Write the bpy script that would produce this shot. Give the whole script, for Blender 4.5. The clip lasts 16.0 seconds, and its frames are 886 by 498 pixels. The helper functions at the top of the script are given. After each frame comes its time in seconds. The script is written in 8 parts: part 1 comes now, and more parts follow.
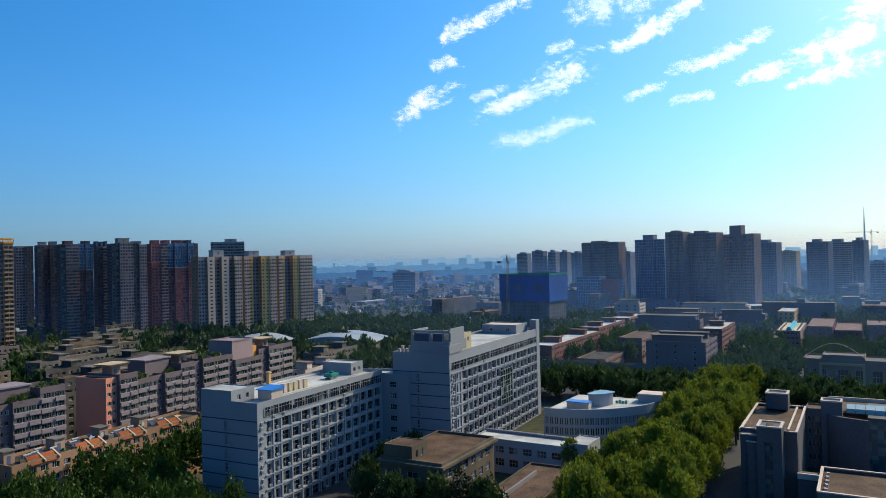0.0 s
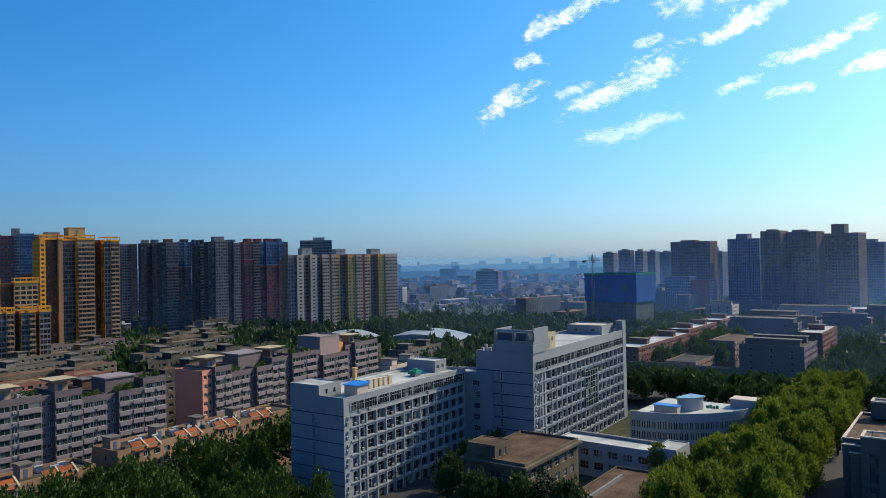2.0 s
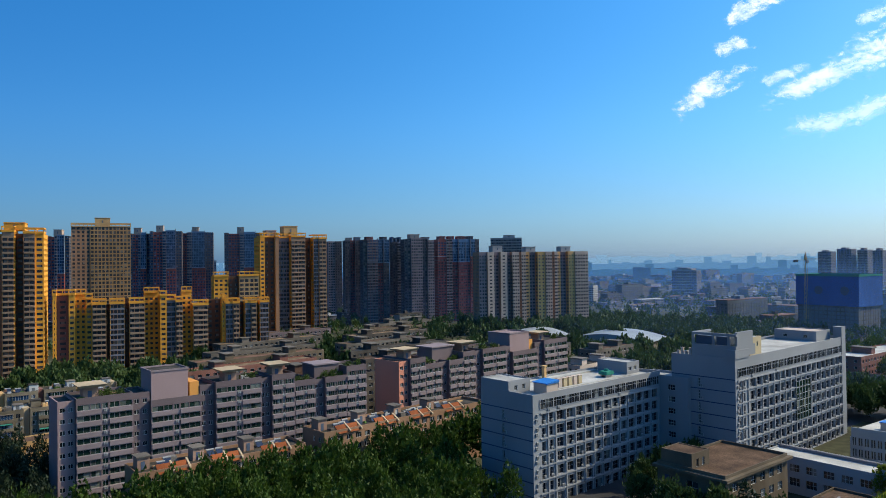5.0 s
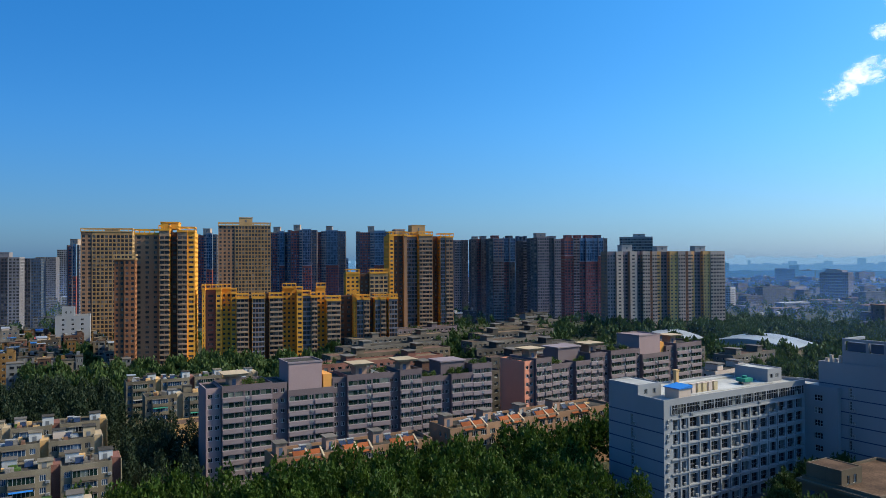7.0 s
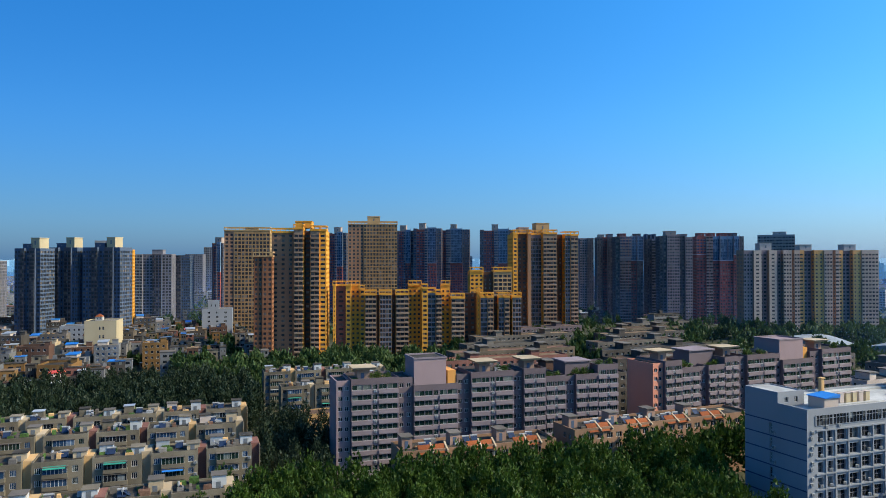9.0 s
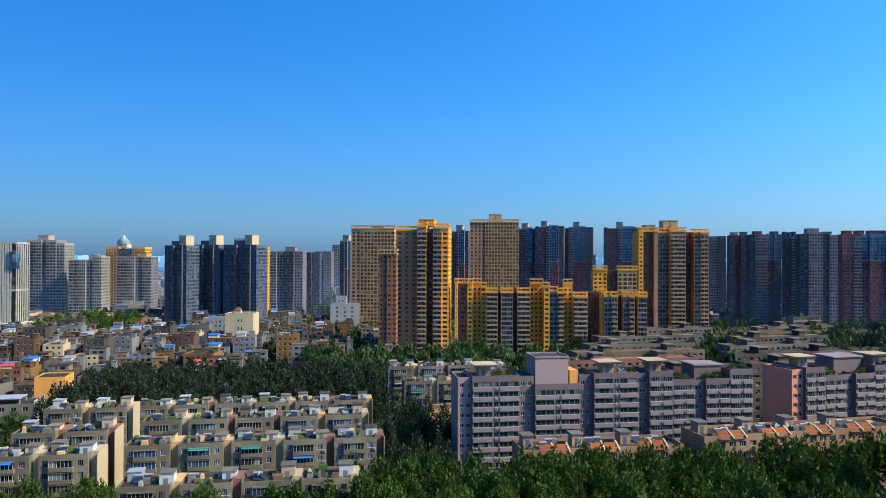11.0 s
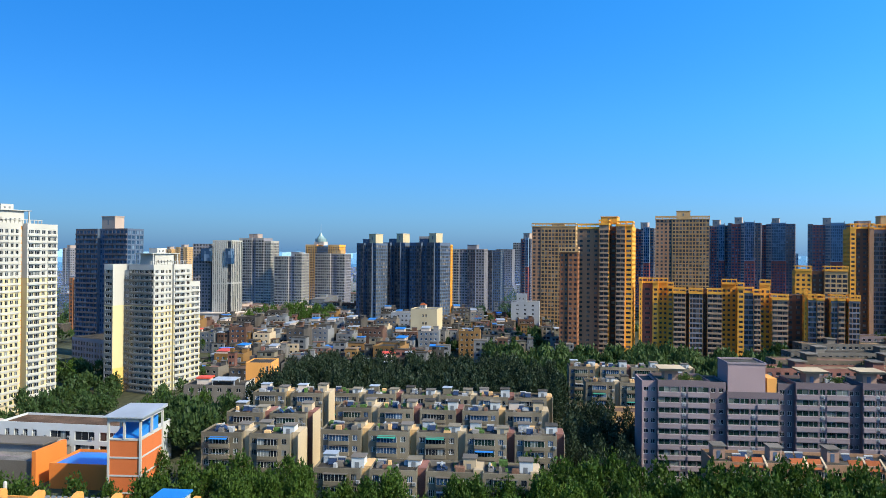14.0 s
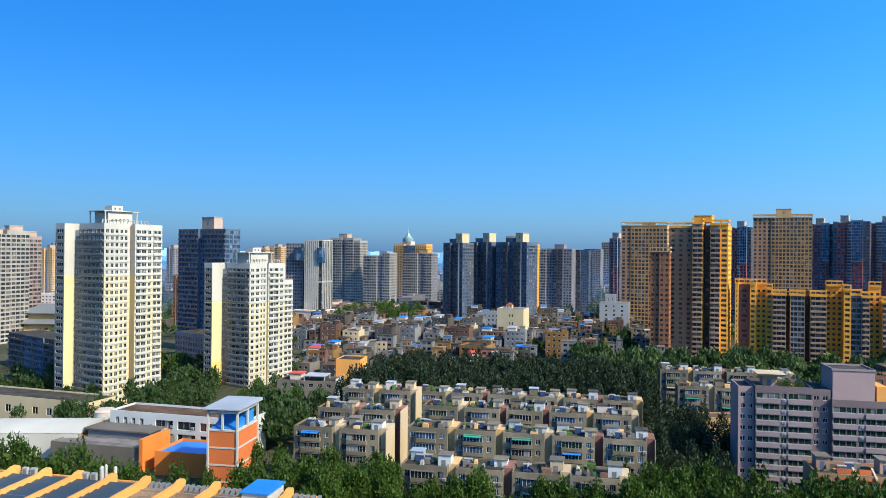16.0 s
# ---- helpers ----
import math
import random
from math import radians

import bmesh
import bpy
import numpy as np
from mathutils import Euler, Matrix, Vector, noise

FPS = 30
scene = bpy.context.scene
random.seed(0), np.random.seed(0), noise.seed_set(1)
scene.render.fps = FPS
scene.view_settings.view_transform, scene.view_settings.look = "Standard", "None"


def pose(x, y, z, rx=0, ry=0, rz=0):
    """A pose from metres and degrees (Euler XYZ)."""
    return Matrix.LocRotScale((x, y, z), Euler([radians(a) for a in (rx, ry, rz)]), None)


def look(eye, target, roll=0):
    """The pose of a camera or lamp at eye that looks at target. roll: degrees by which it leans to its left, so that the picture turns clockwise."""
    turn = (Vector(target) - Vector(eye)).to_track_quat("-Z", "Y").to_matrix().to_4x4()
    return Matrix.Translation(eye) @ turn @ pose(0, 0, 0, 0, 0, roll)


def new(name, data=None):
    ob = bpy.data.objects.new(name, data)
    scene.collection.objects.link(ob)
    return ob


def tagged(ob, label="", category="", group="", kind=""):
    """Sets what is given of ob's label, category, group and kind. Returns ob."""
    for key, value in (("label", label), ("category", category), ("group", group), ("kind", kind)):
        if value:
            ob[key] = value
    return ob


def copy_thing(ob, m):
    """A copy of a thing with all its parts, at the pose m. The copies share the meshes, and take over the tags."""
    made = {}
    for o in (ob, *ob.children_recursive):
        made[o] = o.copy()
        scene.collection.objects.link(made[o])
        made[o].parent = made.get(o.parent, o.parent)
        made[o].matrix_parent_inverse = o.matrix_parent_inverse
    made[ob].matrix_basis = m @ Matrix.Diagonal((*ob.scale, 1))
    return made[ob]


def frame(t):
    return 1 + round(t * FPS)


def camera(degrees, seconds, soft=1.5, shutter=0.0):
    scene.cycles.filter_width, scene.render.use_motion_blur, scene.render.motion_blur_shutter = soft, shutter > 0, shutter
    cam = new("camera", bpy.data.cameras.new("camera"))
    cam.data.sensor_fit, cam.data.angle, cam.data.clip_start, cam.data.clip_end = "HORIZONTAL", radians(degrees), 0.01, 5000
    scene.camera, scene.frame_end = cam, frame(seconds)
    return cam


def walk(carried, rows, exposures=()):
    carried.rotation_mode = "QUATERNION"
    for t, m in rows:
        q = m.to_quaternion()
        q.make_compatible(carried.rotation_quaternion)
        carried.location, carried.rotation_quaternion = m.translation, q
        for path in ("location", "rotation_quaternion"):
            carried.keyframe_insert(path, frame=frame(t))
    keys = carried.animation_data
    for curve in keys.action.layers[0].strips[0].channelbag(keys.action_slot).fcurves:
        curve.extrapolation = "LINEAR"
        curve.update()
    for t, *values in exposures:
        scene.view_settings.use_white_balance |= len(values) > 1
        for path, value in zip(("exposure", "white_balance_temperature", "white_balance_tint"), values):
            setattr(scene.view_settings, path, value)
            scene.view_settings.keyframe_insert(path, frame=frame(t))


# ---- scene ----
cam = camera(62.94, 16.0, soft=0.9)
EYE, TURN = 64.0, 30.0  # eye over the street; the street grid lies along x and y
ROWS = [
    (0.0, 0.05, 0.72, 1.39),
    (0.5, 0.19, 0.73, 1.41),
    (1.0, 1.78, 0.72, 1.31),
    (1.5, 4.15, 0.75, 1.22),
    (2.0, 6.66, 0.77, 1.13),
    (2.5, 9.14, 0.80, 1.03),
    (3.0, 11.66, 0.81, 0.94),
    (3.5, 14.15, 0.83, 0.91),
    (4.0, 16.63, 0.82, 0.85),
    (6.5, 29.06, 0.83, 0.43),
    (7.0, 31.54, 0.81, 0.32),
    (7.5, 33.99, 0.77, 0.25),
    (8.0, 36.44, 0.76, 0.16),
    (8.5, 38.88, 0.73, 0.10),
    (9.0, 41.31, 0.70, 0.07),
    (11.5, 53.28, 0.48, -0.26),
    (12.0, 55.65, 0.44, -0.30),
    (12.5, 58.01, 0.39, -0.35),
    (13.0, 60.40, 0.37, -0.40),
    (13.5, 62.76, 0.33, -0.42),
    (14.0, 65.13, 0.28, -0.45),
    (14.5, 67.50, 0.26, -0.47),
    (15.0, 69.87, 0.23, -0.48),
    (15.5, 71.70, 0.20, -0.52),
    (16.0, 71.96, 0.19, -0.53),
]
walk(cam, [(t, pose(0, 0, EYE, 90 + pitch, roll, yaw + TURN)) for t, yaw, pitch, roll in ROWS], exposures=[(0.0, -0.1, 6950, 10), (2.0, -0.1, 6900, 10), (4.0, -0.08, 6900, 10), (8.0, 0.1, 6700, 10), (12.5, 0.46, 6500, 10), (16.0, 0.55, 6400, 10)])

# ---- daylight ----
SUN_AZ, SUN_EL = -26.0, 39.0  # degrees left of +y, degrees up
world = bpy.data.worlds.new("world")
scene.world = world
world.use_nodes = True
wn = world.node_tree
sky = wn.nodes.new("ShaderNodeTexSky")
sky.sky_type = "NISHITA"
sky.sun_disc = False
sky.sun_elevation = radians(SUN_EL)
sky.sun_rotation = radians(-SUN_AZ)
sky.air_density, sky.dust_density, sky.ozone_density = 1.0, 0.9, 4.6
wn.nodes["Background"].inputs["Strength"].default_value = 0.172
tone = wn.nodes.new("ShaderNodeHueSaturation")
tone.inputs["Saturation"].default_value = 1.3
wn.links.new(sky.outputs[0], tone.inputs["Color"])
blue = wn.nodes.new("ShaderNodeMix")
blue.data_type, blue.blend_type = "RGBA", "MULTIPLY"
blue.inputs[0].default_value = 1.0
blue.inputs[7].default_value = (0.72, 0.95, 1.06, 1.0)
wn.links.new(tone.outputs[0], blue.inputs[6])
even = wn.nodes.new("ShaderNodeMix")
even.data_type = "RGBA"
even.inputs[0].default_value = 0.68
even.inputs[6].default_value = (0.10, 2.45, 7.4, 1.0)  # clear deep blue of the whole dome
wn.links.new(blue.outputs[2], even.inputs[7])
# the clear sky is brightest and palest round the sun's side and deepest opposite it
heading = wn.nodes.new("ShaderNodeTexCoord")
away = wn.nodes.new("ShaderNodeVectorMath")
away.operation = "DOT_PRODUCT"
away.inputs[1].default_value = (-math.sin(radians(SUN_AZ)), math.cos(radians(SUN_AZ)), 0.0)
wn.links.new(heading.outputs["Generated"], away.inputs[0])
glow = wn.nodes.new("ShaderNodeCombineXYZ")
for channel, (slope, base) in enumerate(((1.05, -0.2), (0.82, -0.2), (0.62, -0.2))):
    stops = wn.nodes.new("ShaderNodeMath")
    stops.operation = "MULTIPLY_ADD"
    stops.inputs[1].default_value, stops.inputs[2].default_value = slope, base
    wn.links.new(away.outputs["Value"], stops.inputs[0])
    gain = wn.nodes.new("ShaderNodeMath")
    gain.operation = "POWER"
    gain.inputs[0].default_value = 2.0
    wn.links.new(stops.outputs[0], gain.inputs[1])
    wn.links.new(gain.outputs[0], glow.inputs[channel])
dome = wn.nodes.new("ShaderNodeMix")
dome.data_type, dome.blend_type = "RGBA", "MULTIPLY"
dome.inputs[0].default_value = 1.0
wn.links.new(even.outputs[2], dome.inputs[6])
wn.links.new(glow.outputs[0], dome.inputs[7])
# dusty air low down takes some of the brightness near the horizon
height = wn.nodes.new("ShaderNodeSeparateXYZ")
wn.links.new(heading.outputs["Generated"], height.inputs[0])
low = wn.nodes.new("ShaderNodeMapRange")
low.interpolation_type = "SMOOTHSTEP"
low.inputs[1].default_value, low.inputs[2].default_value = -0.02, 0.2
wn.links.new(height.outputs["Z"], low.inputs[0])
dust = wn.nodes.new("ShaderNodeMix")
dust.data_type = "RGBA"
dust.inputs[6].default_value, dust.inputs[7].default_value = (0.74, 0.72, 0.74, 1.0), (1.0, 1.0, 1.0, 1.0)
wn.links.new(low.outputs[0], dust.inputs[0])
air = wn.nodes.new("ShaderNodeMix")
air.data_type, air.blend_type = "RGBA", "MULTIPLY"
air.inputs[0].default_value = 1.0
wn.links.new(dome.outputs[2], air.inputs[6])
wn.links.new(dust.outputs[2], air.inputs[7])
# the warm bright ring of dusty air round the sun
near_sun = wn.nodes.new("ShaderNodeVectorMath")
near_sun.operation = "DOT_PRODUCT"
near_sun.inputs[1].default_value = (-math.sin(radians(SUN_AZ)) * math.cos(radians(SUN_EL)), math.cos(radians(SUN_AZ)) * math.cos(radians(SUN_EL)), math.sin(radians(SUN_EL)))
wn.links.new(heading.outputs["Generated"], near_sun.inputs[0])
above = wn.nodes.new("ShaderNodeMath")
above.operation = "MAXIMUM"
wn.links.new(near_sun.outputs["Value"], above.inputs[0])
above.inputs[1].default_value = 0.0
ring = wn.nodes.new("ShaderNodeMath")
ring.operation = "POWER"
ring.inputs[1].default_value = 13.0
wn.links.new(above.outputs[0], ring.inputs[0])
aureole = wn.nodes.new("ShaderNodeVectorMath")
aureole.operation = "SCALE"
aureole.inputs[0].default_value = (8.0, 7.0, 5.6)
wn.links.new(ring.outputs[0], aureole.inputs["Scale"])
light_ = wn.nodes.new("ShaderNodeVectorMath")
wn.links.new(air.outputs[2], light_.inputs[0])
wn.links.new(aureole.outputs[0], light_.inputs[1])
wn.links.new(light_.outputs[0], wn.nodes["Background"].inputs["Color"])
sun = new("sun", bpy.data.lights.new("sun", "SUN"))
sun.data.energy, sun.data.angle, sun.data.color = 5.0, radians(0.5), (1.0, 0.92, 0.68)
toward = Vector((-math.sin(radians(SUN_AZ)) * math.cos(radians(SUN_EL)), math.cos(radians(SUN_AZ)) * math.cos(radians(SUN_EL)), math.sin(radians(SUN_EL))))
sun.matrix_world = look((0, 0, 200), Vector((0, 0, 200)) - toward)


# ---- thin clouds ----
def cloud_material():
    """Torn cirrus: dense along the middle of a streak, frayed towards its edges, clear between the shreds."""
    m = bpy.data.materials.new("thin cloud")
    m.use_nodes = True
    nt = m.node_tree
    nt.nodes.remove(nt.nodes["Principled BSDF"])
    co = nt.nodes.new("ShaderNodeTexCoord")
    uv = nt.nodes.new("ShaderNodeUVMap")
    uv.uv_map = "across"
    xyz = nt.nodes.new("ShaderNodeSeparateXYZ")
    nt.links.new(uv.outputs[0], xyz.inputs[0])
    total = None
    for scale, detail, rough, warp, share in ((0.010, 6.0, 0.6, 0.7, 0.66), (0.04, 5.0, 0.58, 0.3, 0.34)):
        no = nt.nodes.new("ShaderNodeTexNoise")
        for key, value in (("Scale", scale), ("Detail", detail), ("Roughness", rough), ("Distortion", warp)):
            no.inputs[key].default_value = value
        flat = nt.nodes.new("ShaderNodeMapping")
        flat.inputs["Scale"].default_value = (1.0, 1.0, 1.7)
        nt.links.new(co.outputs["Object"], flat.inputs["Vector"])
        nt.links.new(flat.outputs[0], no.inputs["Vector"])
        mul = nt.nodes.new("ShaderNodeMath")
        mul.operation = "MULTIPLY"
        mul.inputs[1].default_value = share
        nt.links.new(no.outputs["Fac"], mul.inputs[0])
        if total is None:
            total = mul
        else:
            both = nt.nodes.new("ShaderNodeMath")
            nt.links.new(total.outputs[0], both.inputs[0])
            nt.links.new(mul.outputs[0], both.inputs[1])
            total = both
    torn = nt.nodes.new("ShaderNodeMath")
    torn.operation = "MULTIPLY_ADD"
    torn.inputs[1].default_value, torn.inputs[2].default_value = 2.6, -0.8
    nt.links.new(total.outputs[0], torn.inputs[0])
    total = torn
    edge = nt.nodes.new("ShaderNodeMapRange")
    edge.interpolation_type = "SMOOTHSTEP"
    for k, v in zip((1, 2, 3, 4), (0.0, 1.0, 0.25, -0.45)):
        edge.inputs[k].default_value = v
    nt.links.new(xyz.outputs["X"], edge.inputs[0])
    add = nt.nodes.new("ShaderNodeMath")
    nt.links.new(total.outputs[0], add.inputs[0])
    nt.links.new(edge.outputs[0], add.inputs[1])
    cut = nt.nodes.new("ShaderNodeMapRange")
    cut.interpolation_type = "SMOOTHSTEP"
    for k, v in zip((1, 2, 3), (0.34, 1.0, 0.0)):
        cut.inputs[k].default_value = v
    nt.links.new(xyz.outputs["Y"], cut.inputs[4])
    nt.links.new(add.outputs[0], cut.inputs[0])
    clear = nt.nodes.new("ShaderNodeBsdfTransparent")
    lit = nt.nodes.new("ShaderNodeBsdfTranslucent")
    lit.inputs["Color"].default_value = (1, 1, 1, 1)
    mix = nt.nodes.new("ShaderNodeMixShader")
    nt.links.new(cut.outputs[0], mix.inputs[0])
    nt.links.new(clear.outputs[0], mix.inputs[1])
    nt.links.new(lit.outputs[0], mix.inputs[2])
    nt.links.new(mix.outputs[0], nt.nodes["Material Output"].inputs["Surface"])
    return m


CLOUD = cloud_material()


def cloud(line, dense=0.9, d=2600.0):
    """A streak of cloud far off along a line of (degrees left, degrees up, half width in degrees)."""
    pts = []
    for (a0, e0, w0), (a1, e1, w1) in zip(line, line[1:]):
        pts += [(a0 + (a1 - a0) * k / 6, e0 + (e1 - e0) * k / 6, w0 + (w1 - w0) * k / 6) for k in range(6)]
    pts.append(line[-1])
    across = (-1.0, -0.5, 0.0, 0.5, 1.0)
    co, fade = [], []
    for i, (az, el, w) in enumerate(pts):
        a, b = pts[max(0, i - 1)], pts[min(len(pts) - 1, i + 1)]
        ta, te = b[0] - a[0], b[1] - a[1]
        n = math.hypot(ta, te)
        end = abs(2.0 * i / (len(pts) - 1) - 1.0) ** 4
        for q in across:
            u, v = radians(az - te / n * w * q * 1.5 + TURN), radians(el + ta / n * w * q * 1.5)
            co.append((-math.sin(u) * math.cos(v) * d, math.cos(u) * math.cos(v) * d, EYE + math.sin(v) * d))
            fade.append(max(abs(q), end))
    k = len(across)
    faces = [(i * k + j, i * k + j + 1, (i + 1) * k + j + 1, (i + 1) * k + j) for i in range(len(pts) - 1) for j in range(k - 1)]
    me = bpy.data.meshes.new("cloud")
    me.from_pydata(co, [], faces)
    layer = me.uv_layers.new(name="across")
    for loop in me.loops:
        layer.data[loop.index].uv = (fade[loop.vertex_index], dense)
    me.materials.append(CLOUD)
    tagged(new("cloud", me), "torn white streak of thin cloud high up", "cloud", kind="structure")


cloud([(3.9, 10.3, 0.7), (1.6, 12.2, 1.1), (-2.6, 13.9, 1.0)])
cloud([(1.0, 14.7, 0.6), (-1.8, 15.6, 0.7)], 0.68)
cloud([(0.4, 16.4, 0.8), (-2.0, 17.6, 1.1), (-5.6, 19.2, 0.9), (-9.0, 20.6, 0.8)])
cloud([(-2.0, 12.2, 0.6), (-6.0, 13.4, 0.6)], 0.51)
cloud([(-1.4, 10.4, 0.7), (-5.4, 12.0, 1.0), (-9.2, 13.5, 1.6), (-13.4, 15.2, 1.1)], 0.72)
cloud([(-12.2, 14.9, 0.6), (-16.0, 16.4, 1.0), (-20.0, 18.4, 0.9), (-22.0, 20.0, 0.8)], 0.81)
cloud([(-9.0, 18.6, 1.2), (-14.0, 18.6, 1.5), (-19.0, 19.6, 1.3)], 0.51)
cloud([(-8.0, 15.4, 0.5), (-11.0, 16.4, 0.6)], 0.51)
cloud([(-3.0, 8.8, 0.7), (-7.5, 9.3, 1.0), (-12.6, 11.0, 0.9)], 0.47)
cloud([(-13.6, 11.5, 0.5), (-18.4, 13.0, 0.5)], 0.55)
cloud([(-17.0, 11.2, 0.5), (-21.4, 11.6, 0.5)], 0.64)
cloud([(-16.8, 13.6, 0.6), (-20.5, 13.8, 0.8), (-25.4, 15.6, 0.5)], 0.68)
cloud([(-21.2, 12.0, 0.5), (-25.0, 12.8, 1.0), (-30.0, 14.4, 2.0), (-36.0, 17.0, 2.6)], 0.85)
cloud([(-24.8, 11.4, 0.5), (-30.0, 12.4, 0.9), (-36.0, 13.8, 1.2)], 0.77)
cloud([(-29.0, 15.4, 1.0), (-37.0, 19.0, 2.2)], 0.81)


# ---- see-through sheets that stand in for haze over the far city ----
def haze_sheet(d, share, top, sunward=False):
    """An upright see-through sheet round the city standing in for haze, lit by sun and sky and thinning out upwards."""
    m = bpy.data.materials.new("see-through haze sheet")
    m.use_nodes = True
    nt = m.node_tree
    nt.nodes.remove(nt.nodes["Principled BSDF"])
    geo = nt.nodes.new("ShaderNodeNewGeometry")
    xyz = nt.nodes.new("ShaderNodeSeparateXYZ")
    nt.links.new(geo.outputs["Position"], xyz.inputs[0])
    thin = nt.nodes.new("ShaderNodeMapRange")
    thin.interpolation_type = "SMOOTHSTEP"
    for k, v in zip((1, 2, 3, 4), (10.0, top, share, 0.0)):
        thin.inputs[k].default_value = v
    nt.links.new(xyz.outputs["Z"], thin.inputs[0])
    # denser towards the sun, to imitate the brighter haze on that side
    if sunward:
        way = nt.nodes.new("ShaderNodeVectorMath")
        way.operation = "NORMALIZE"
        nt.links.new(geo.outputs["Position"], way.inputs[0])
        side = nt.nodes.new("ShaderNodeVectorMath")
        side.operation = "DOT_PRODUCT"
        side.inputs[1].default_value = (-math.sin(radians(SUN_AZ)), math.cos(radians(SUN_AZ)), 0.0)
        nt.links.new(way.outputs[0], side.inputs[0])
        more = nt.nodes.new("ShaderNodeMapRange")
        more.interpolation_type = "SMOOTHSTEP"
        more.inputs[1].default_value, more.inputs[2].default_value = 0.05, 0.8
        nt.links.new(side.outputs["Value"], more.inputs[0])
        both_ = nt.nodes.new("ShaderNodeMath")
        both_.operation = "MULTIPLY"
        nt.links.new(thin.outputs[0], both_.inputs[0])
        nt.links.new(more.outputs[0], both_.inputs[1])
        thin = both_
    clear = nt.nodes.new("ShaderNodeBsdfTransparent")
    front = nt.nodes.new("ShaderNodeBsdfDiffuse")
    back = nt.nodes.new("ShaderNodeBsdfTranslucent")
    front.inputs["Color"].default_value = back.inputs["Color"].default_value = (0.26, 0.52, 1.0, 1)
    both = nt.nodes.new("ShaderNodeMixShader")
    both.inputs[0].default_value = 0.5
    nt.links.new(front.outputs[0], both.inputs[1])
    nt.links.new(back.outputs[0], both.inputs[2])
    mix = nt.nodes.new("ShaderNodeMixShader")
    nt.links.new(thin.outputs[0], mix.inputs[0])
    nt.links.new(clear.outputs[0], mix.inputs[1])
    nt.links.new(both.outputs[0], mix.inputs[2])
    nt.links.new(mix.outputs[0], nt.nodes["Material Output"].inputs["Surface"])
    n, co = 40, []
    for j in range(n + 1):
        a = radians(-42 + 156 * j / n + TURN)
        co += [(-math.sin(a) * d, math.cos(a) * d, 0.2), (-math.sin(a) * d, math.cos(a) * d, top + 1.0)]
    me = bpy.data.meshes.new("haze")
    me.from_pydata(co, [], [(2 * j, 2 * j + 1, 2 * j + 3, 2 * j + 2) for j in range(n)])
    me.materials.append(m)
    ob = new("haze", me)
    tagged(ob, "see-through bluish sheet standing in for haze over the far city", "haze", kind="structure")


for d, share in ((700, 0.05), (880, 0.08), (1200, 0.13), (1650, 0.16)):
    haze_sheet(d, share, 58.0 + 0.012 * d)
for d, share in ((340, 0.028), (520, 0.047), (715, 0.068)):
    haze_sheet(d, share, 60.0 + 0.16 * d, sunward=True)

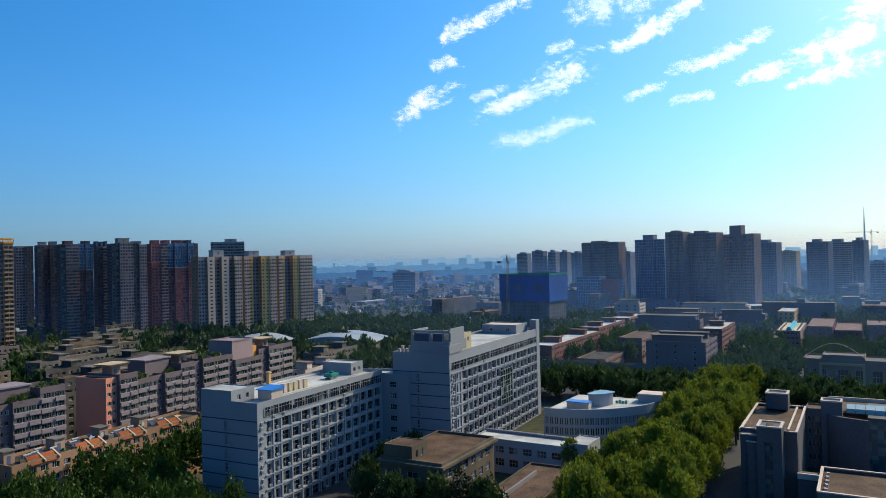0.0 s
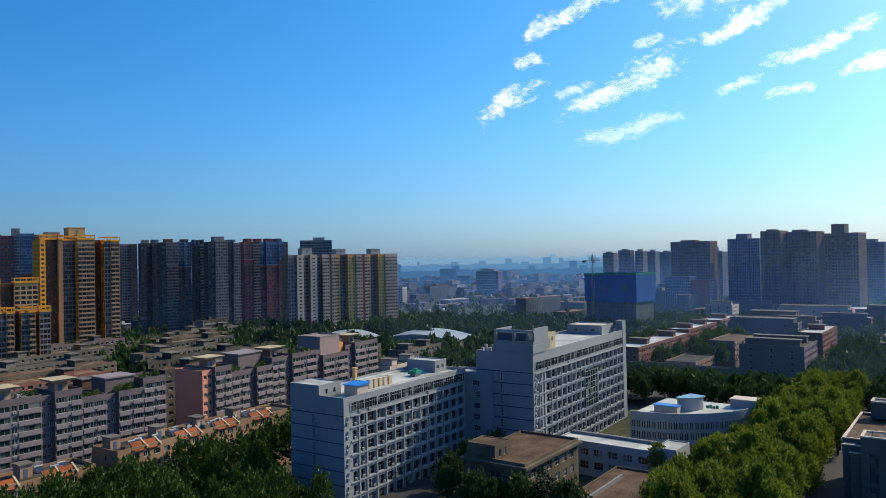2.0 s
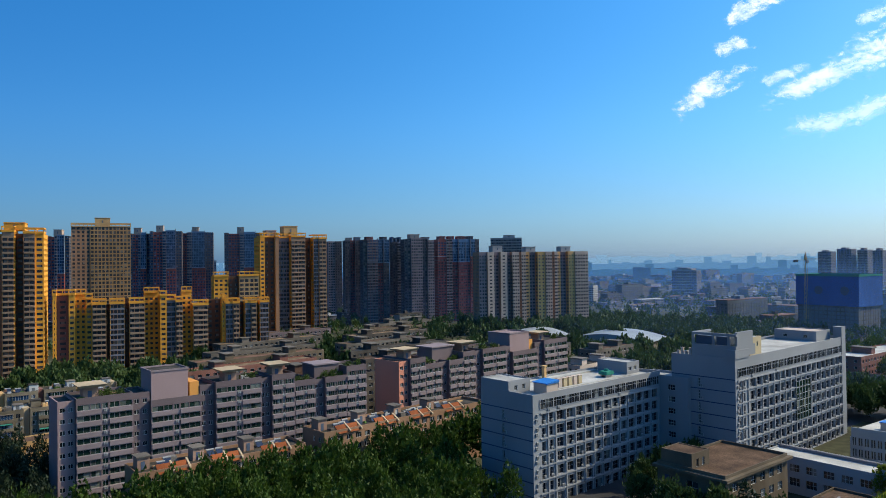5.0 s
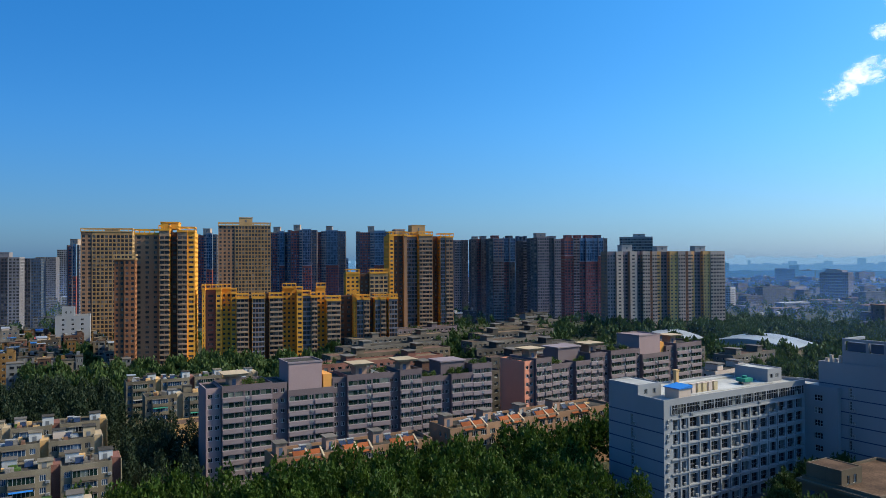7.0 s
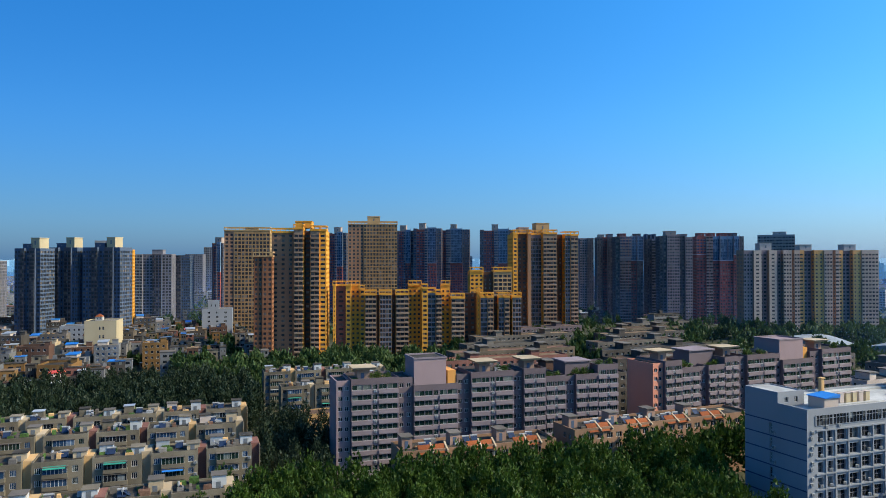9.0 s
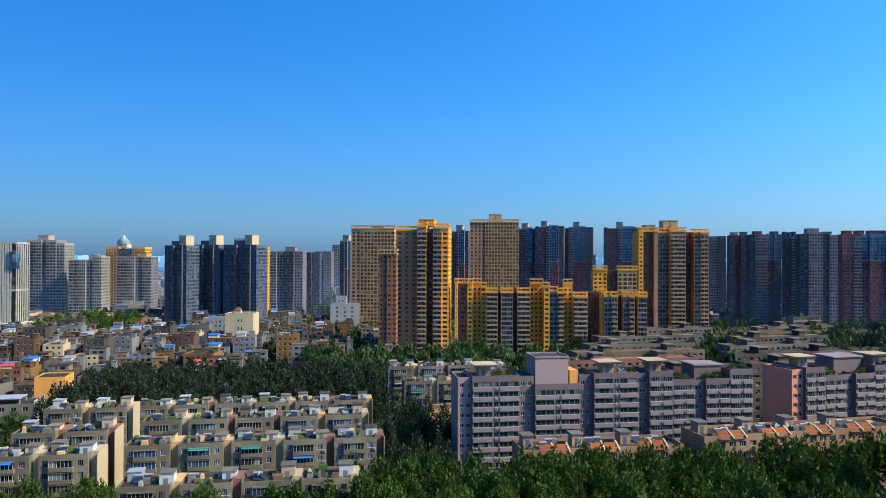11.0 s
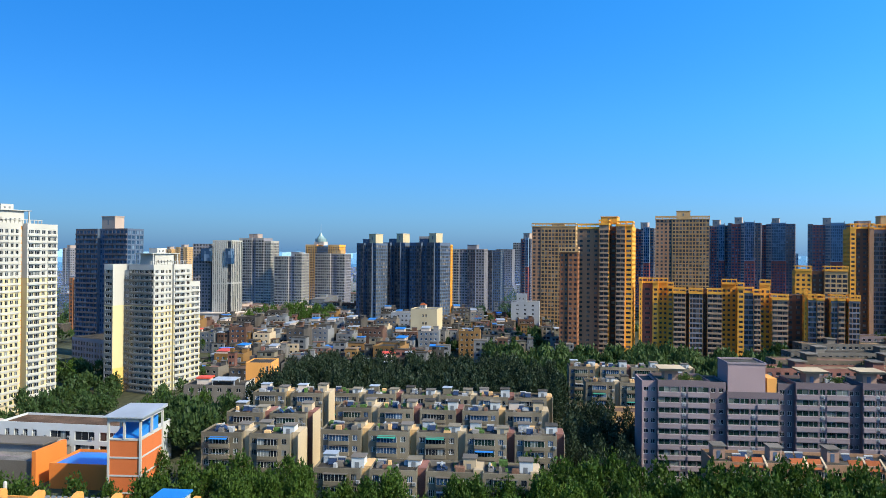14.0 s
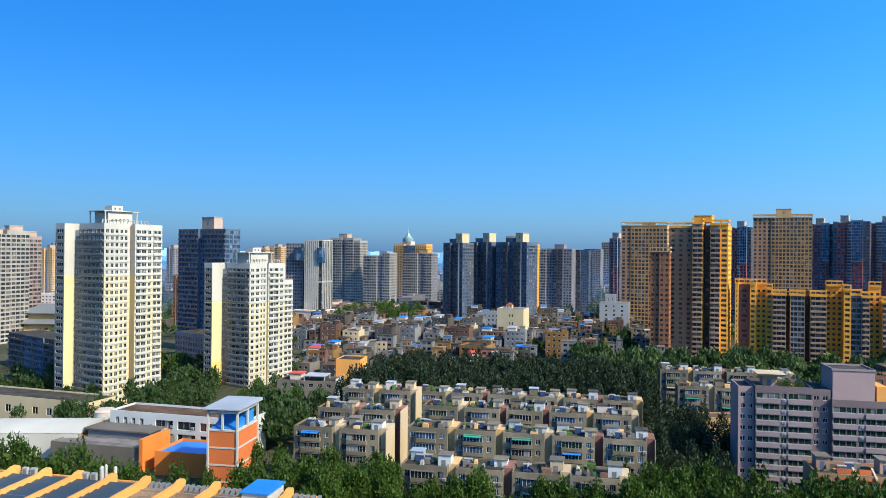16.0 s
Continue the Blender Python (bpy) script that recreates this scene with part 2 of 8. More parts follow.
# ---- materials ----
def surface(name, color, rough=0.8, grain=6.0, vary=0.18, stain=0.25, bump=0.1, metal=0.0, wide=0.06, tint=0.0):
    """A plain surface with fine grain, broad weathering and a light relief; tint: how much copies differ."""
    m = bpy.data.materials.new(name)
    m.use_nodes = True
    nt = m.node_tree
    b = nt.nodes["Principled BSDF"]
    co = nt.nodes.new("ShaderNodeTexCoord")
    fine = nt.nodes.new("ShaderNodeTexNoise")
    fine.inputs["Scale"].default_value, fine.inputs["Detail"].default_value = grain, 4.0
    broad = nt.nodes.new("ShaderNodeTexNoise")
    broad.inputs["Scale"].default_value, broad.inputs["Detail"].default_value = wide, 5.0
    streak = nt.nodes.new("ShaderNodeMapping")
    streak.inputs["Scale"].default_value = (1.0, 1.0, 0.35)
    nt.links.new(co.outputs["Object"], fine.inputs["Vector"])
    nt.links.new(co.outputs["Object"], streak.inputs["Vector"])
    nt.links.new(streak.outputs[0], broad.inputs["Vector"])
    r1 = nt.nodes.new("ShaderNodeMapRange")
    r1.inputs[1].default_value, r1.inputs[2].default_value = 0.3, 0.7
    r1.inputs[3].default_value, r1.inputs[4].default_value = 1.0 - vary, 1.0 + vary
    nt.links.new(fine.outputs["Fac"], r1.inputs[0])
    r2 = nt.nodes.new("ShaderNodeMapRange")
    r2.inputs[1].default_value, r2.inputs[2].default_value = 0.35, 0.65
    r2.inputs[3].default_value, r2.inputs[4].default_value = 1.0 - stain, 1.0 + stain * 0.4
    nt.links.new(broad.outputs["Fac"], r2.inputs[0])
    mul = nt.nodes.new("ShaderNodeMath")
    mul.operation = "MULTIPLY"
    nt.links.new(r1.outputs[0], mul.inputs[0])
    nt.links.new(r2.outputs[0], mul.inputs[1])
    hsv = nt.nodes.new("ShaderNodeHueSaturation")
    hsv.inputs["Color"].default_value = (*color, 1)
    if tint:
        info = nt.nodes.new("ShaderNodeObjectInfo")
        r3 = nt.nodes.new("ShaderNodeMapRange")
        r3.inputs[3].default_value, r3.inputs[4].default_value = 1.0 - tint, 1.0 + tint
        nt.links.new(info.outputs["Random"], r3.inputs[0])
        mul2 = nt.nodes.new("ShaderNodeMath")
        mul2.operation = "MULTIPLY"
        nt.links.new(mul.outputs[0], mul2.inputs[0])
        nt.links.new(r3.outputs[0], mul2.inputs[1])
        mul = mul2
    nt.links.new(mul.outputs[0], hsv.inputs["Value"])
    nt.links.new(hsv.outputs[0], b.inputs["Base Color"])
    b.inputs["Roughness"].default_value, b.inputs["Metallic"].default_value = rough, metal
    b.inputs["Specular IOR Level"].default_value = 0.12 if rough > 0.7 else 0.5
    if bump:
        bp = nt.nodes.new("ShaderNodeBump")
        bp.inputs["Strength"].default_value, bp.inputs["Distance"].default_value = bump, 0.05
        nt.links.new(fine.outputs["Fac"], bp.inputs["Height"])
        nt.links.new(bp.outputs[0], b.inputs["Normal"])
    return m


def glazing(name, dark, light, cell=(1.6, 1.6, 2.9), share=0.35, rough=0.12):
    """Window glass with the rooms behind it: every pane-sized cell has its own depth of curtain or dark."""
    m = bpy.data.materials.new(name)
    m.use_nodes = True
    nt = m.node_tree
    b = nt.nodes["Principled BSDF"]
    co = nt.nodes.new("ShaderNodeTexCoord")
    sc = nt.nodes.new("ShaderNodeVectorMath")
    sc.operation = "DIVIDE"
    sc.inputs[1].default_value = cell
    fl = nt.nodes.new("ShaderNodeVectorMath")
    fl.operation = "FLOOR"
    info = nt.nodes.new("ShaderNodeObjectInfo")
    add = nt.nodes.new("ShaderNodeVectorMath")
    add.operation = "ADD"
    wn_ = nt.nodes.new("ShaderNodeTexWhiteNoise")
    nt.links.new(co.outputs["Object"], sc.inputs[0])
    nt.links.new(sc.outputs[0], fl.inputs[0])
    nt.links.new(fl.outputs[0], add.inputs[0])
    nt.links.new(info.outputs["Random"], add.inputs[1])
    nt.links.new(add.outputs[0], wn_.inputs["Vector"])
    ramp = nt.nodes.new("ShaderNodeValToRGB")
    ramp.color_ramp.elements[0].color, ramp.color_ramp.elements[1].color = (*dark, 1), (*light, 1)
    ramp.color_ramp.elements[0].position, ramp.color_ramp.elements[1].position = 1.0 - share, 1.0
    nt.links.new(wn_.outputs["Value"], ramp.inputs[0])
    nt.links.new(ramp.outputs[0], b.inputs["Base Color"])
    b.inputs["Roughness"].default_value = rough
    b.inputs["Specular IOR Level"].default_value = 0.5
    return m


def foliage(name, c1, c2, rough=0.6, through_light=0.25):
    m = bpy.data.materials.new(name)
    m.use_nodes = True
    nt = m.node_tree
    b = nt.nodes["Principled BSDF"]
    geo = nt.nodes.new("ShaderNodeNewGeometry")
    info = nt.nodes.new("ShaderNodeObjectInfo")
    co = nt.nodes.new("ShaderNodeTexCoord")
    no = nt.nodes.new("ShaderNodeTexNoise")
    no.inputs["Scale"].default_value = 0.5
    nt.links.new(co.outputs["Object"], no.inputs["Vector"])
    s = nt.nodes.new("ShaderNodeMath")
    s.operation = "MULTIPLY_ADD"
    s.inputs[1].default_value = 0.3
    nt.links.new(geo.outputs["Random Per Island"], s.inputs[0])
    s2 = nt.nodes.new("ShaderNodeMath")
    s2.operation = "MULTIPLY"
    s2.inputs[1].default_value = 0.35
    nt.links.new(info.outputs["Random"], s2.inputs[0])
    s3 = nt.nodes.new("ShaderNodeMath")
    s3.operation = "MULTIPLY_ADD"
    s3.inputs[1].default_value = 0.3
    nt.links.new(no.outputs["Fac"], s3.inputs[0])
    nt.links.new(s2.outputs[0], s3.inputs[2])
    nt.links.new(s3.outputs[0], s.inputs[2])
    mix = nt.nodes.new("ShaderNodeMix")
    mix.data_type = "RGBA"
    mix.inputs[6].default_value, mix.inputs[7].default_value = (*c1, 1), (*c2, 1)
    nt.links.new(s.outputs[0], mix.inputs[0])
    nt.links.new(mix.outputs[2], b.inputs["Base Color"])
    b.inputs["Roughness"].default_value = rough
    b.inputs["Specular IOR Level"].default_value = 0.25
    tr = nt.nodes.new("ShaderNodeBsdfTranslucent")
    nt.links.new(mix.outputs[2], tr.inputs["Color"])
    ms = nt.nodes.new("ShaderNodeMixShader")
    ms.inputs[0].default_value = through_light
    nt.links.new(b.outputs[0], ms.inputs[1])
    nt.links.new(tr.outputs[0], ms.inputs[2])
    nt.links.new(ms.outputs[0], nt.nodes["Material Output"].inputs["Surface"])
    return m


M = dict(
    white=surface("white render", (0.262, 0.27, 0.284), stain=0.12, vary=0.05),
    white_roof=surface("white roof sheet", (0.437, 0.428, 0.403), stain=0.35, vary=0.12, wide=0.12),
    cream=surface("cream render", (0.47, 0.378, 0.235), stain=0.15, vary=0.06),
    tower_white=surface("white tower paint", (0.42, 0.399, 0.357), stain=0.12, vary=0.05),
    # darker copy of the white tower paint, for the face in shade
    tower_shade=surface("white tower paint darkened as shade", (0.21, 0.189, 0.16), stain=0.2, vary=0.1),
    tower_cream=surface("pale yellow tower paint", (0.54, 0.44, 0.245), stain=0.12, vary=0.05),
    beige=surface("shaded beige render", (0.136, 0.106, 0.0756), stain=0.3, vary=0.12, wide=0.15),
    ochre=surface("ochre plinth paint", (0.68, 0.42, 0.13), stain=0.15),
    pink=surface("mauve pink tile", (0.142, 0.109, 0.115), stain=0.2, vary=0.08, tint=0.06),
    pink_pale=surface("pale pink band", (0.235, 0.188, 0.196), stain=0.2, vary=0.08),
    peach=surface("peach stair head render", (0.36, 0.225, 0.165), stain=0.25, vary=0.1),
    salmon=surface("salmon paint", (0.62, 0.25, 0.165), stain=0.15, vary=0.06),
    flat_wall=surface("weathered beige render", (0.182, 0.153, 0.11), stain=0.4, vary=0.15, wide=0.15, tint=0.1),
    # pink beige brightened to carry the sunlight on the gables
    flat_side=surface("brightened pink beige render", (0.432, 0.332, 0.216), stain=0.2, vary=0.08),
    grime=surface("grimy grey concrete", (0.164, 0.151, 0.139), stain=0.4, vary=0.25, wide=0.2, grain=3.0),
    roof_grey=surface("old felt roof", (0.058, 0.0504, 0.0403), stain=0.5, vary=0.3, wide=0.25, grain=2.0),
    roof_brown=surface("brown gravel roof", (0.106, 0.0643, 0.0416), stain=0.45, vary=0.35, wide=0.2, grain=2.5),
    roof_red=surface("red brown roof", (0.168, 0.0924, 0.063), stain=0.4, vary=0.25, wide=0.15, grain=2.0),
    roof_glass=surface("dark ribbed roof glazing", (0.035, 0.05, 0.06), rough=0.45, stain=0.15),
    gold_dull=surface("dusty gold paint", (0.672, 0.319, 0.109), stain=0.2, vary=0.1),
    village_grey=surface("dull village render", (0.076, 0.066, 0.058), stain=0.4, vary=0.2, wide=0.15, tint=0.12),
    village_white=surface("old white tile", (0.165, 0.166, 0.17), stain=0.3, vary=0.12),
    village_ochre=surface("old ochre paint", (0.2, 0.11, 0.042), stain=0.3, vary=0.12),
    village_brown=surface("dull brown brick", (0.1, 0.056, 0.041), stain=0.3, vary=0.15),
    roof_tan=surface("dusty tan roof felt", (0.202, 0.134, 0.0806), stain=0.45, vary=0.25, wide=0.2, grain=2.0),
    concrete=surface("concrete", (0.136, 0.118, 0.1), stain=0.3, vary=0.15, tint=0.1),
    dark_stone=surface("dark grey stone cladding", (0.139, 0.126, 0.13), stain=0.3, vary=0.22, grain=3.0),
    brick_red=surface("red brick", (0.21, 0.0966, 0.0756), stain=0.25, vary=0.2, tint=0.1),
    brown=surface("brown tile", (0.235, 0.151, 0.118), stain=0.2, vary=0.12),
    tan=surface("tan tile", (0.504, 0.311, 0.143), stain=0.2, vary=0.1),
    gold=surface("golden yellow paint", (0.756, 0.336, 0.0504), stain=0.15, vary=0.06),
    orange=surface("orange paint", (0.655, 0.185, 0.0378), stain=0.15, vary=0.06),
    apricot=surface("apricot paint", (0.638, 0.286, 0.0756), stain=0.15, vary=0.06),
    brick_band=surface("orange brick face", (0.504, 0.134, 0.042), stain=0.15, vary=0.15),
    slate=surface("blue grey tower paint", (0.21, 0.197, 0.21), stain=0.15, vary=0.08),
    navy=surface("dark blue grey cladding", (0.082, 0.112, 0.165), stain=0.15, vary=0.08),
    mauve_grey=surface("mauve grey tile", (0.302, 0.223, 0.21), stain=0.2, vary=0.08),
    teal_sheet=surface("teal roof sheet", (0.0168, 0.353, 0.386), rough=0.4, stain=0.15),
    wall_grid=surface("tan grid tile", (0.386, 0.227, 0.101), stain=0.2, vary=0.1),
    wall_brick=surface("orange brown brick", (0.27, 0.115, 0.058), stain=0.2, vary=0.12),
    row_gold=surface("dusty ochre gold paint", (0.86, 0.43, 0.15), stain=0.2, vary=0.1),
    grey_white=surface("white tower paint darkened as shade bands", (0.311, 0.29, 0.26), stain=0.15, vary=0.08),
    white_wall=surface("clean white render", (0.33, 0.335, 0.34), stain=0.12, vary=0.05),
    terrace_tan=surface("sunlit tan render", (0.3, 0.178, 0.112), stain=0.25, vary=0.1),
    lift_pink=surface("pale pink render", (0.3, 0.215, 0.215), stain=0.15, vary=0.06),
    row_cream=surface("cream grey tower paint", (0.58, 0.42, 0.31), stain=0.15, vary=0.08),
    hall_roof=surface("dull curved roof sheet", (0.25, 0.27, 0.28), rough=0.5, stain=0.2, vary=0.1),
    bay_tan=surface("dusty balcony fronts", (0.336, 0.223, 0.143), stain=0.2, vary=0.1),
    # tan and brown with the shade of the fronts put into the colour
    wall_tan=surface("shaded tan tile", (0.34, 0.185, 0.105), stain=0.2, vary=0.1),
    wall_brown=surface("shaded brown tile", (0.143, 0.0714, 0.042), stain=0.2, vary=0.1),
    maroon_dark=surface("dark maroon tile", (0.27, 0.085, 0.072), stain=0.2, vary=0.1),
    slate_dark=surface("dark slate cladding", (0.115, 0.1, 0.105), stain=0.15, vary=0.08),
    maroon=surface("maroon tile", (0.353, 0.0924, 0.0756), stain=0.2, vary=0.1),
    grey=surface("grey tower paint", (0.386, 0.29, 0.235), stain=0.2, vary=0.08, tint=0.08),
    pale=surface("pale grey tower paint", (0.521, 0.42, 0.353), stain=0.15, vary=0.06, tint=0.08),
    steel_blue=surface("steel blue panels", (0.109, 0.202, 0.302), rough=0.4, stain=0.12, vary=0.06),
    net_blue=surface("blue safety netting", (0.025, 0.1, 0.32), stain=0.25, vary=0.2, grain=1.5),
    net_green=surface("green safety netting", (0.03, 0.22, 0.16), stain=0.2, vary=0.2),
    red=surface("red panels", (0.403, 0.0504, 0.042), rough=0.5, stain=0.15),
    tin_blue=surface("blue tin sheet", (0.0168, 0.185, 0.571), rough=0.45, stain=0.2, vary=0.1),
    tin_red=surface("red tin sheet", (0.605, 0.0672, 0.0252), rough=0.5, stain=0.2, vary=0.1),
    tin_grey=surface("grey metal sheet", (0.42, 0.437, 0.454), rough=0.45, stain=0.2, vary=0.08, metal=0.3),
    tile_orange=surface("orange roof tile", (0.252, 0.0714, 0.0252), stain=0.3, vary=0.2),
    steel=surface("galvanised steel", (0.462, 0.47, 0.487), rough=0.35, metal=0.7, stain=0.15),
    teal_glass=surface("teal skylight glass", (0.185, 0.269, 0.26), rough=0.2, stain=0.1, vary=0.05),
    collector=surface("solar collector tubes", (0.02, 0.03, 0.06), rough=0.2, stain=0.1),
    ac=surface("air conditioner casing", (0.29, 0.29, 0.29), rough=0.6, stain=0.2),
    frame=surface("window frame", (0.47, 0.47, 0.462), rough=0.5, stain=0.1, vary=0.04),
    frame_dark=surface("dark window frame", (0.134, 0.143, 0.151), rough=0.5, stain=0.1),
    bark=surface("bark", (0.12, 0.09, 0.07), stain=0.3, vary=0.3),
    hedge=surface("rooftop planting", (0.06, 0.11, 0.03), rough=0.9, stain=0.5, vary=0.5, grain=1.5),
    asphalt=surface("asphalt", (0.055, 0.055, 0.06), stain=0.3, vary=0.2),
    ink=surface("dark blue lettering", (0.05, 0.06, 0.12), stain=0.05),
    earth=surface("dark earth and scrub", (0.06, 0.062, 0.035), rough=0.95, stain=0.5, vary=0.4, grain=0.3, wide=0.02),
    far_wall=surface("pale far walls", (0.143, 0.143, 0.139), stain=0.2, tint=0.3),
)
G = dict(
    dark=glazing("dark window glass", (0.012, 0.015, 0.02), (0.20, 0.21, 0.20), share=0.25),
    green=glazing("green window glass", (0.010, 0.026, 0.022), (0.17, 0.19, 0.17), share=0.22),
    blue=glazing("blue window glass", (0.02, 0.05, 0.10), (0.14, 0.20, 0.28), share=0.35),
    tower=glazing("tower window glass", (0.016, 0.018, 0.022), (0.17, 0.14, 0.11), cell=(1.9, 1.9, 2.9), share=0.4, rough=0.3),
    teal=glazing("teal curtain wall", (0.02, 0.07, 0.09), (0.06, 0.16, 0.18), cell=(1.5, 1.5, 1.2), share=0.5, rough=0.08),
)


# ---- builders ----
class Form:
    """Collects boxes, prisms and faces for one mesh with several materials."""

    def __init__(self, *mats):
        self.v, self.f, self.i, self.mats = [], [], [], list(mats)

    def slot(self, m):
        if m not in self.mats:
            self.mats.append(m)
        return self.mats.index(m)

    def box(self, x0, x1, y0, y1, z0, z1, m=None):
        k, n = (self.slot(m) if m else 0), len(self.v)
        self.v += [(x0, y0, z0), (x1, y0, z0), (x1, y1, z0), (x0, y1, z0), (x0, y0, z1), (x1, y0, z1), (x1, y1, z1), (x0, y1, z1)]
        self.f += [(n, n + 3, n + 2, n + 1), (n + 4, n + 5, n + 6, n + 7), (n, n + 1, n + 5, n + 4), (n + 1, n + 2, n + 6, n + 5), (n + 2, n + 3, n + 7, n + 6), (n + 3, n, n + 4, n + 7)]
        self.i += [k] * 6
        return self

    def prism(self, pts, z0, z1, m=None):
        """An upright prism over a counter-clockwise outline."""
        k, n, c = (self.slot(m) if m else 0), len(self.v), len(pts)
        self.v += [(x, y, z0) for x, y in pts] + [(x, y, z1) for x, y in pts]
        self.f += [tuple(n + j for j in reversed(range(c))), tuple(n + c + j for j in range(c))]
        self.f += [(n + j, n + (j + 1) % c, n + c + (j + 1) % c, n + c + j) for j in range(c)]
        self.i += [k] * (c + 2)
        return self

    def hull(self, bottom, top, m=None):
        """A solid between two outlines of as many corners, both counter-clockwise."""
        k, n, c = (self.slot(m) if m else 0), len(self.v), len(bottom)
        self.v += list(bottom) + list(top)
        self.f += [tuple(n + j for j in reversed(range(c))), tuple(n + c + j for j in range(c))]
        self.f += [(n + j, n + (j + 1) % c, n + c + (j + 1) % c, n + c + j) for j in range(c)]
        self.i += [k] * (c + 2)
        return self

    def tube(self, x, y, z0, z1, r, m=None, n=12, r2=None):
        r2 = r if r2 is None else r2
        ring = lambda q, z: [(x + q * math.cos(2 * math.pi * j / n), y + q * math.sin(2 * math.pi * j / n), z) for j in range(n)]
        return self.hull(ring(r, z0), ring(r2, z1), m)

    def rail(self, x0, x1, y0, y1, z0, z1, t, m=None):
        """A low wall round a rectangle."""
        self.box(x0, x1, y0, y0 + t, z0, z1, m).box(x0, x1, y1 - t, y1, z0, z1, m)
        return self.box(x0, x0 + t, y0 + t, y1 - t, z0, z1, m).box(x1 - t, x1, y0 + t, y1 - t, z0, z1, m)

    def mesh(self, name):
        me = bpy.data.meshes.new(name)
        me.from_pydata(self.v, [], self.f)
        for m in self.mats:
            me.materials.append(m)
        me.polygons.foreach_set("material_index", self.i)
        me.update()
        return me


def thing(name, m, label, category, group="", kind=""):
    return tagged_at(new(name), m, label, category, group, kind)


def tagged_at(ob, m, label, category, group, kind):
    ob.matrix_world = m
    return tagged(ob, label, category, group, kind)


def part(name, form, parent, label="", m=None, kind=""):
    """One mesh as a part of a thing; form: a Form or a mesh that is shared."""
    ob = new(name, form.mesh(name) if isinstance(form, Form) else form)
    ob.parent = parent
    if m is not None:
        ob.matrix_basis = m
    return tagged(ob, label, kind=kind)


PANES = {}


def pane_mesh(w, h, cols, rows, frame_m, glass_m, deep=0.06):
    """A window that fits an opening w by h; it lies in the xz plane and faces -y."""
    key = (round(w, 2), round(h, 2), cols, rows, frame_m.name, glass_m.name)
    if key not in PANES:
        f, t = Form(frame_m, glass_m), 0.07
        us = [-w / 2, -w / 2 + t]
        for c in range(1, cols):
            u = -w / 2 + w * c / cols
            us += [u - t / 2, u + t / 2]
        us += [w / 2 - t, w / 2]
        zs = [0, t]
        for r in range(1, rows):
            zs += [h * r / rows - t / 2, h * r / rows + t / 2]
        zs += [h - t, h]
        seen = {}

        def corner(i, j, back):
            if (i, j, back) not in seen:
                seen[i, j, back] = len(f.v)
                f.v.append((us[i], deep if back else 0.0, zs[j]))
            return seen[i, j, back]

        for i in range(len(us) - 1):
            for j in range(len(zs) - 1):
                inner = i % 2 and j % 2
                ring = [(i, j), (i + 1, j), (i + 1, j + 1), (i, j + 1)]
                f.f.append(tuple(corner(*p, bool(inner)) for p in ring))
                f.i.append(1 if inner else 0)
                if inner:
                    for p, q in zip(ring, ring[1:] + ring[:1]):
                        f.f.append((corner(*p, False), corner(*q, False), corner(*q, True), corner(*p, True)))
                        f.i.append(0)
        PANES[key] = f.mesh("window")
    return PANES[key]


class Shell:
    """One joined-up outer skin of a storeyed block, its windows set back into it."""

    def __init__(self):
        self.v, self.f, self.i, self.mats, self.seen = [], [], [], [], {}

    def at(self, p):
        key = tuple(round(c, 3) for c in p)
        if key not in self.seen:
            self.seen[key] = len(self.v)
            self.v.append(key)
        return self.seen[key]

    def face(self, ring, m):
        if m not in self.mats:
            self.mats.append(m)
        self.f.append(tuple(ring))
        self.i.append(self.mats.index(m))

    def side(self, x, y, angle, cuts, rows, wall, band, glass, deep=0.32, last=None):
        """cuts: (u, opening follows?) along the side; rows: (z, window row follows?); glass None: a hole for a window."""
        c, s = round(math.cos(radians(angle))), round(math.sin(radians(angle)))
        put = lambda u, n, z: (x + c * u + s * n, y + s * u - c * n, z)
        for (u0, open_), (u1, _) in zip(cuts, cuts[1:]):
            for (z0, row), (z1, _) in zip(rows, rows[1:]):
                ring = [self.at(put(u, 0, z)) for u, z in ((u0, z0), (u1, z0), (u1, z1), (u0, z1))]
                if not (open_ and row):
                    self.face(ring, wall if row else last if last and z1 == rows[-1][0] else band)
                    continue
                n = len(self.v)
                self.v += [put(u, -deep, z) for u, z in ((u0, z0), (u1, z0), (u1, z1), (u0, z1))]
                back = [n, n + 1, n + 2, n + 3]
                if glass:
                    self.face(back, glass)
                for k in range(4):
                    q = (k + 1) % 4
                    self.face((ring[k], ring[q], back[q], back[k]), band)

    def mesh(self, name):
        me = bpy.data.meshes.new(name)
        me.from_pydata(self.v, [], self.f)
        for m in self.mats:
            me.materials.append(m)
        me.polygons.foreach_set("material_index", self.i)
        me.update()
        return me


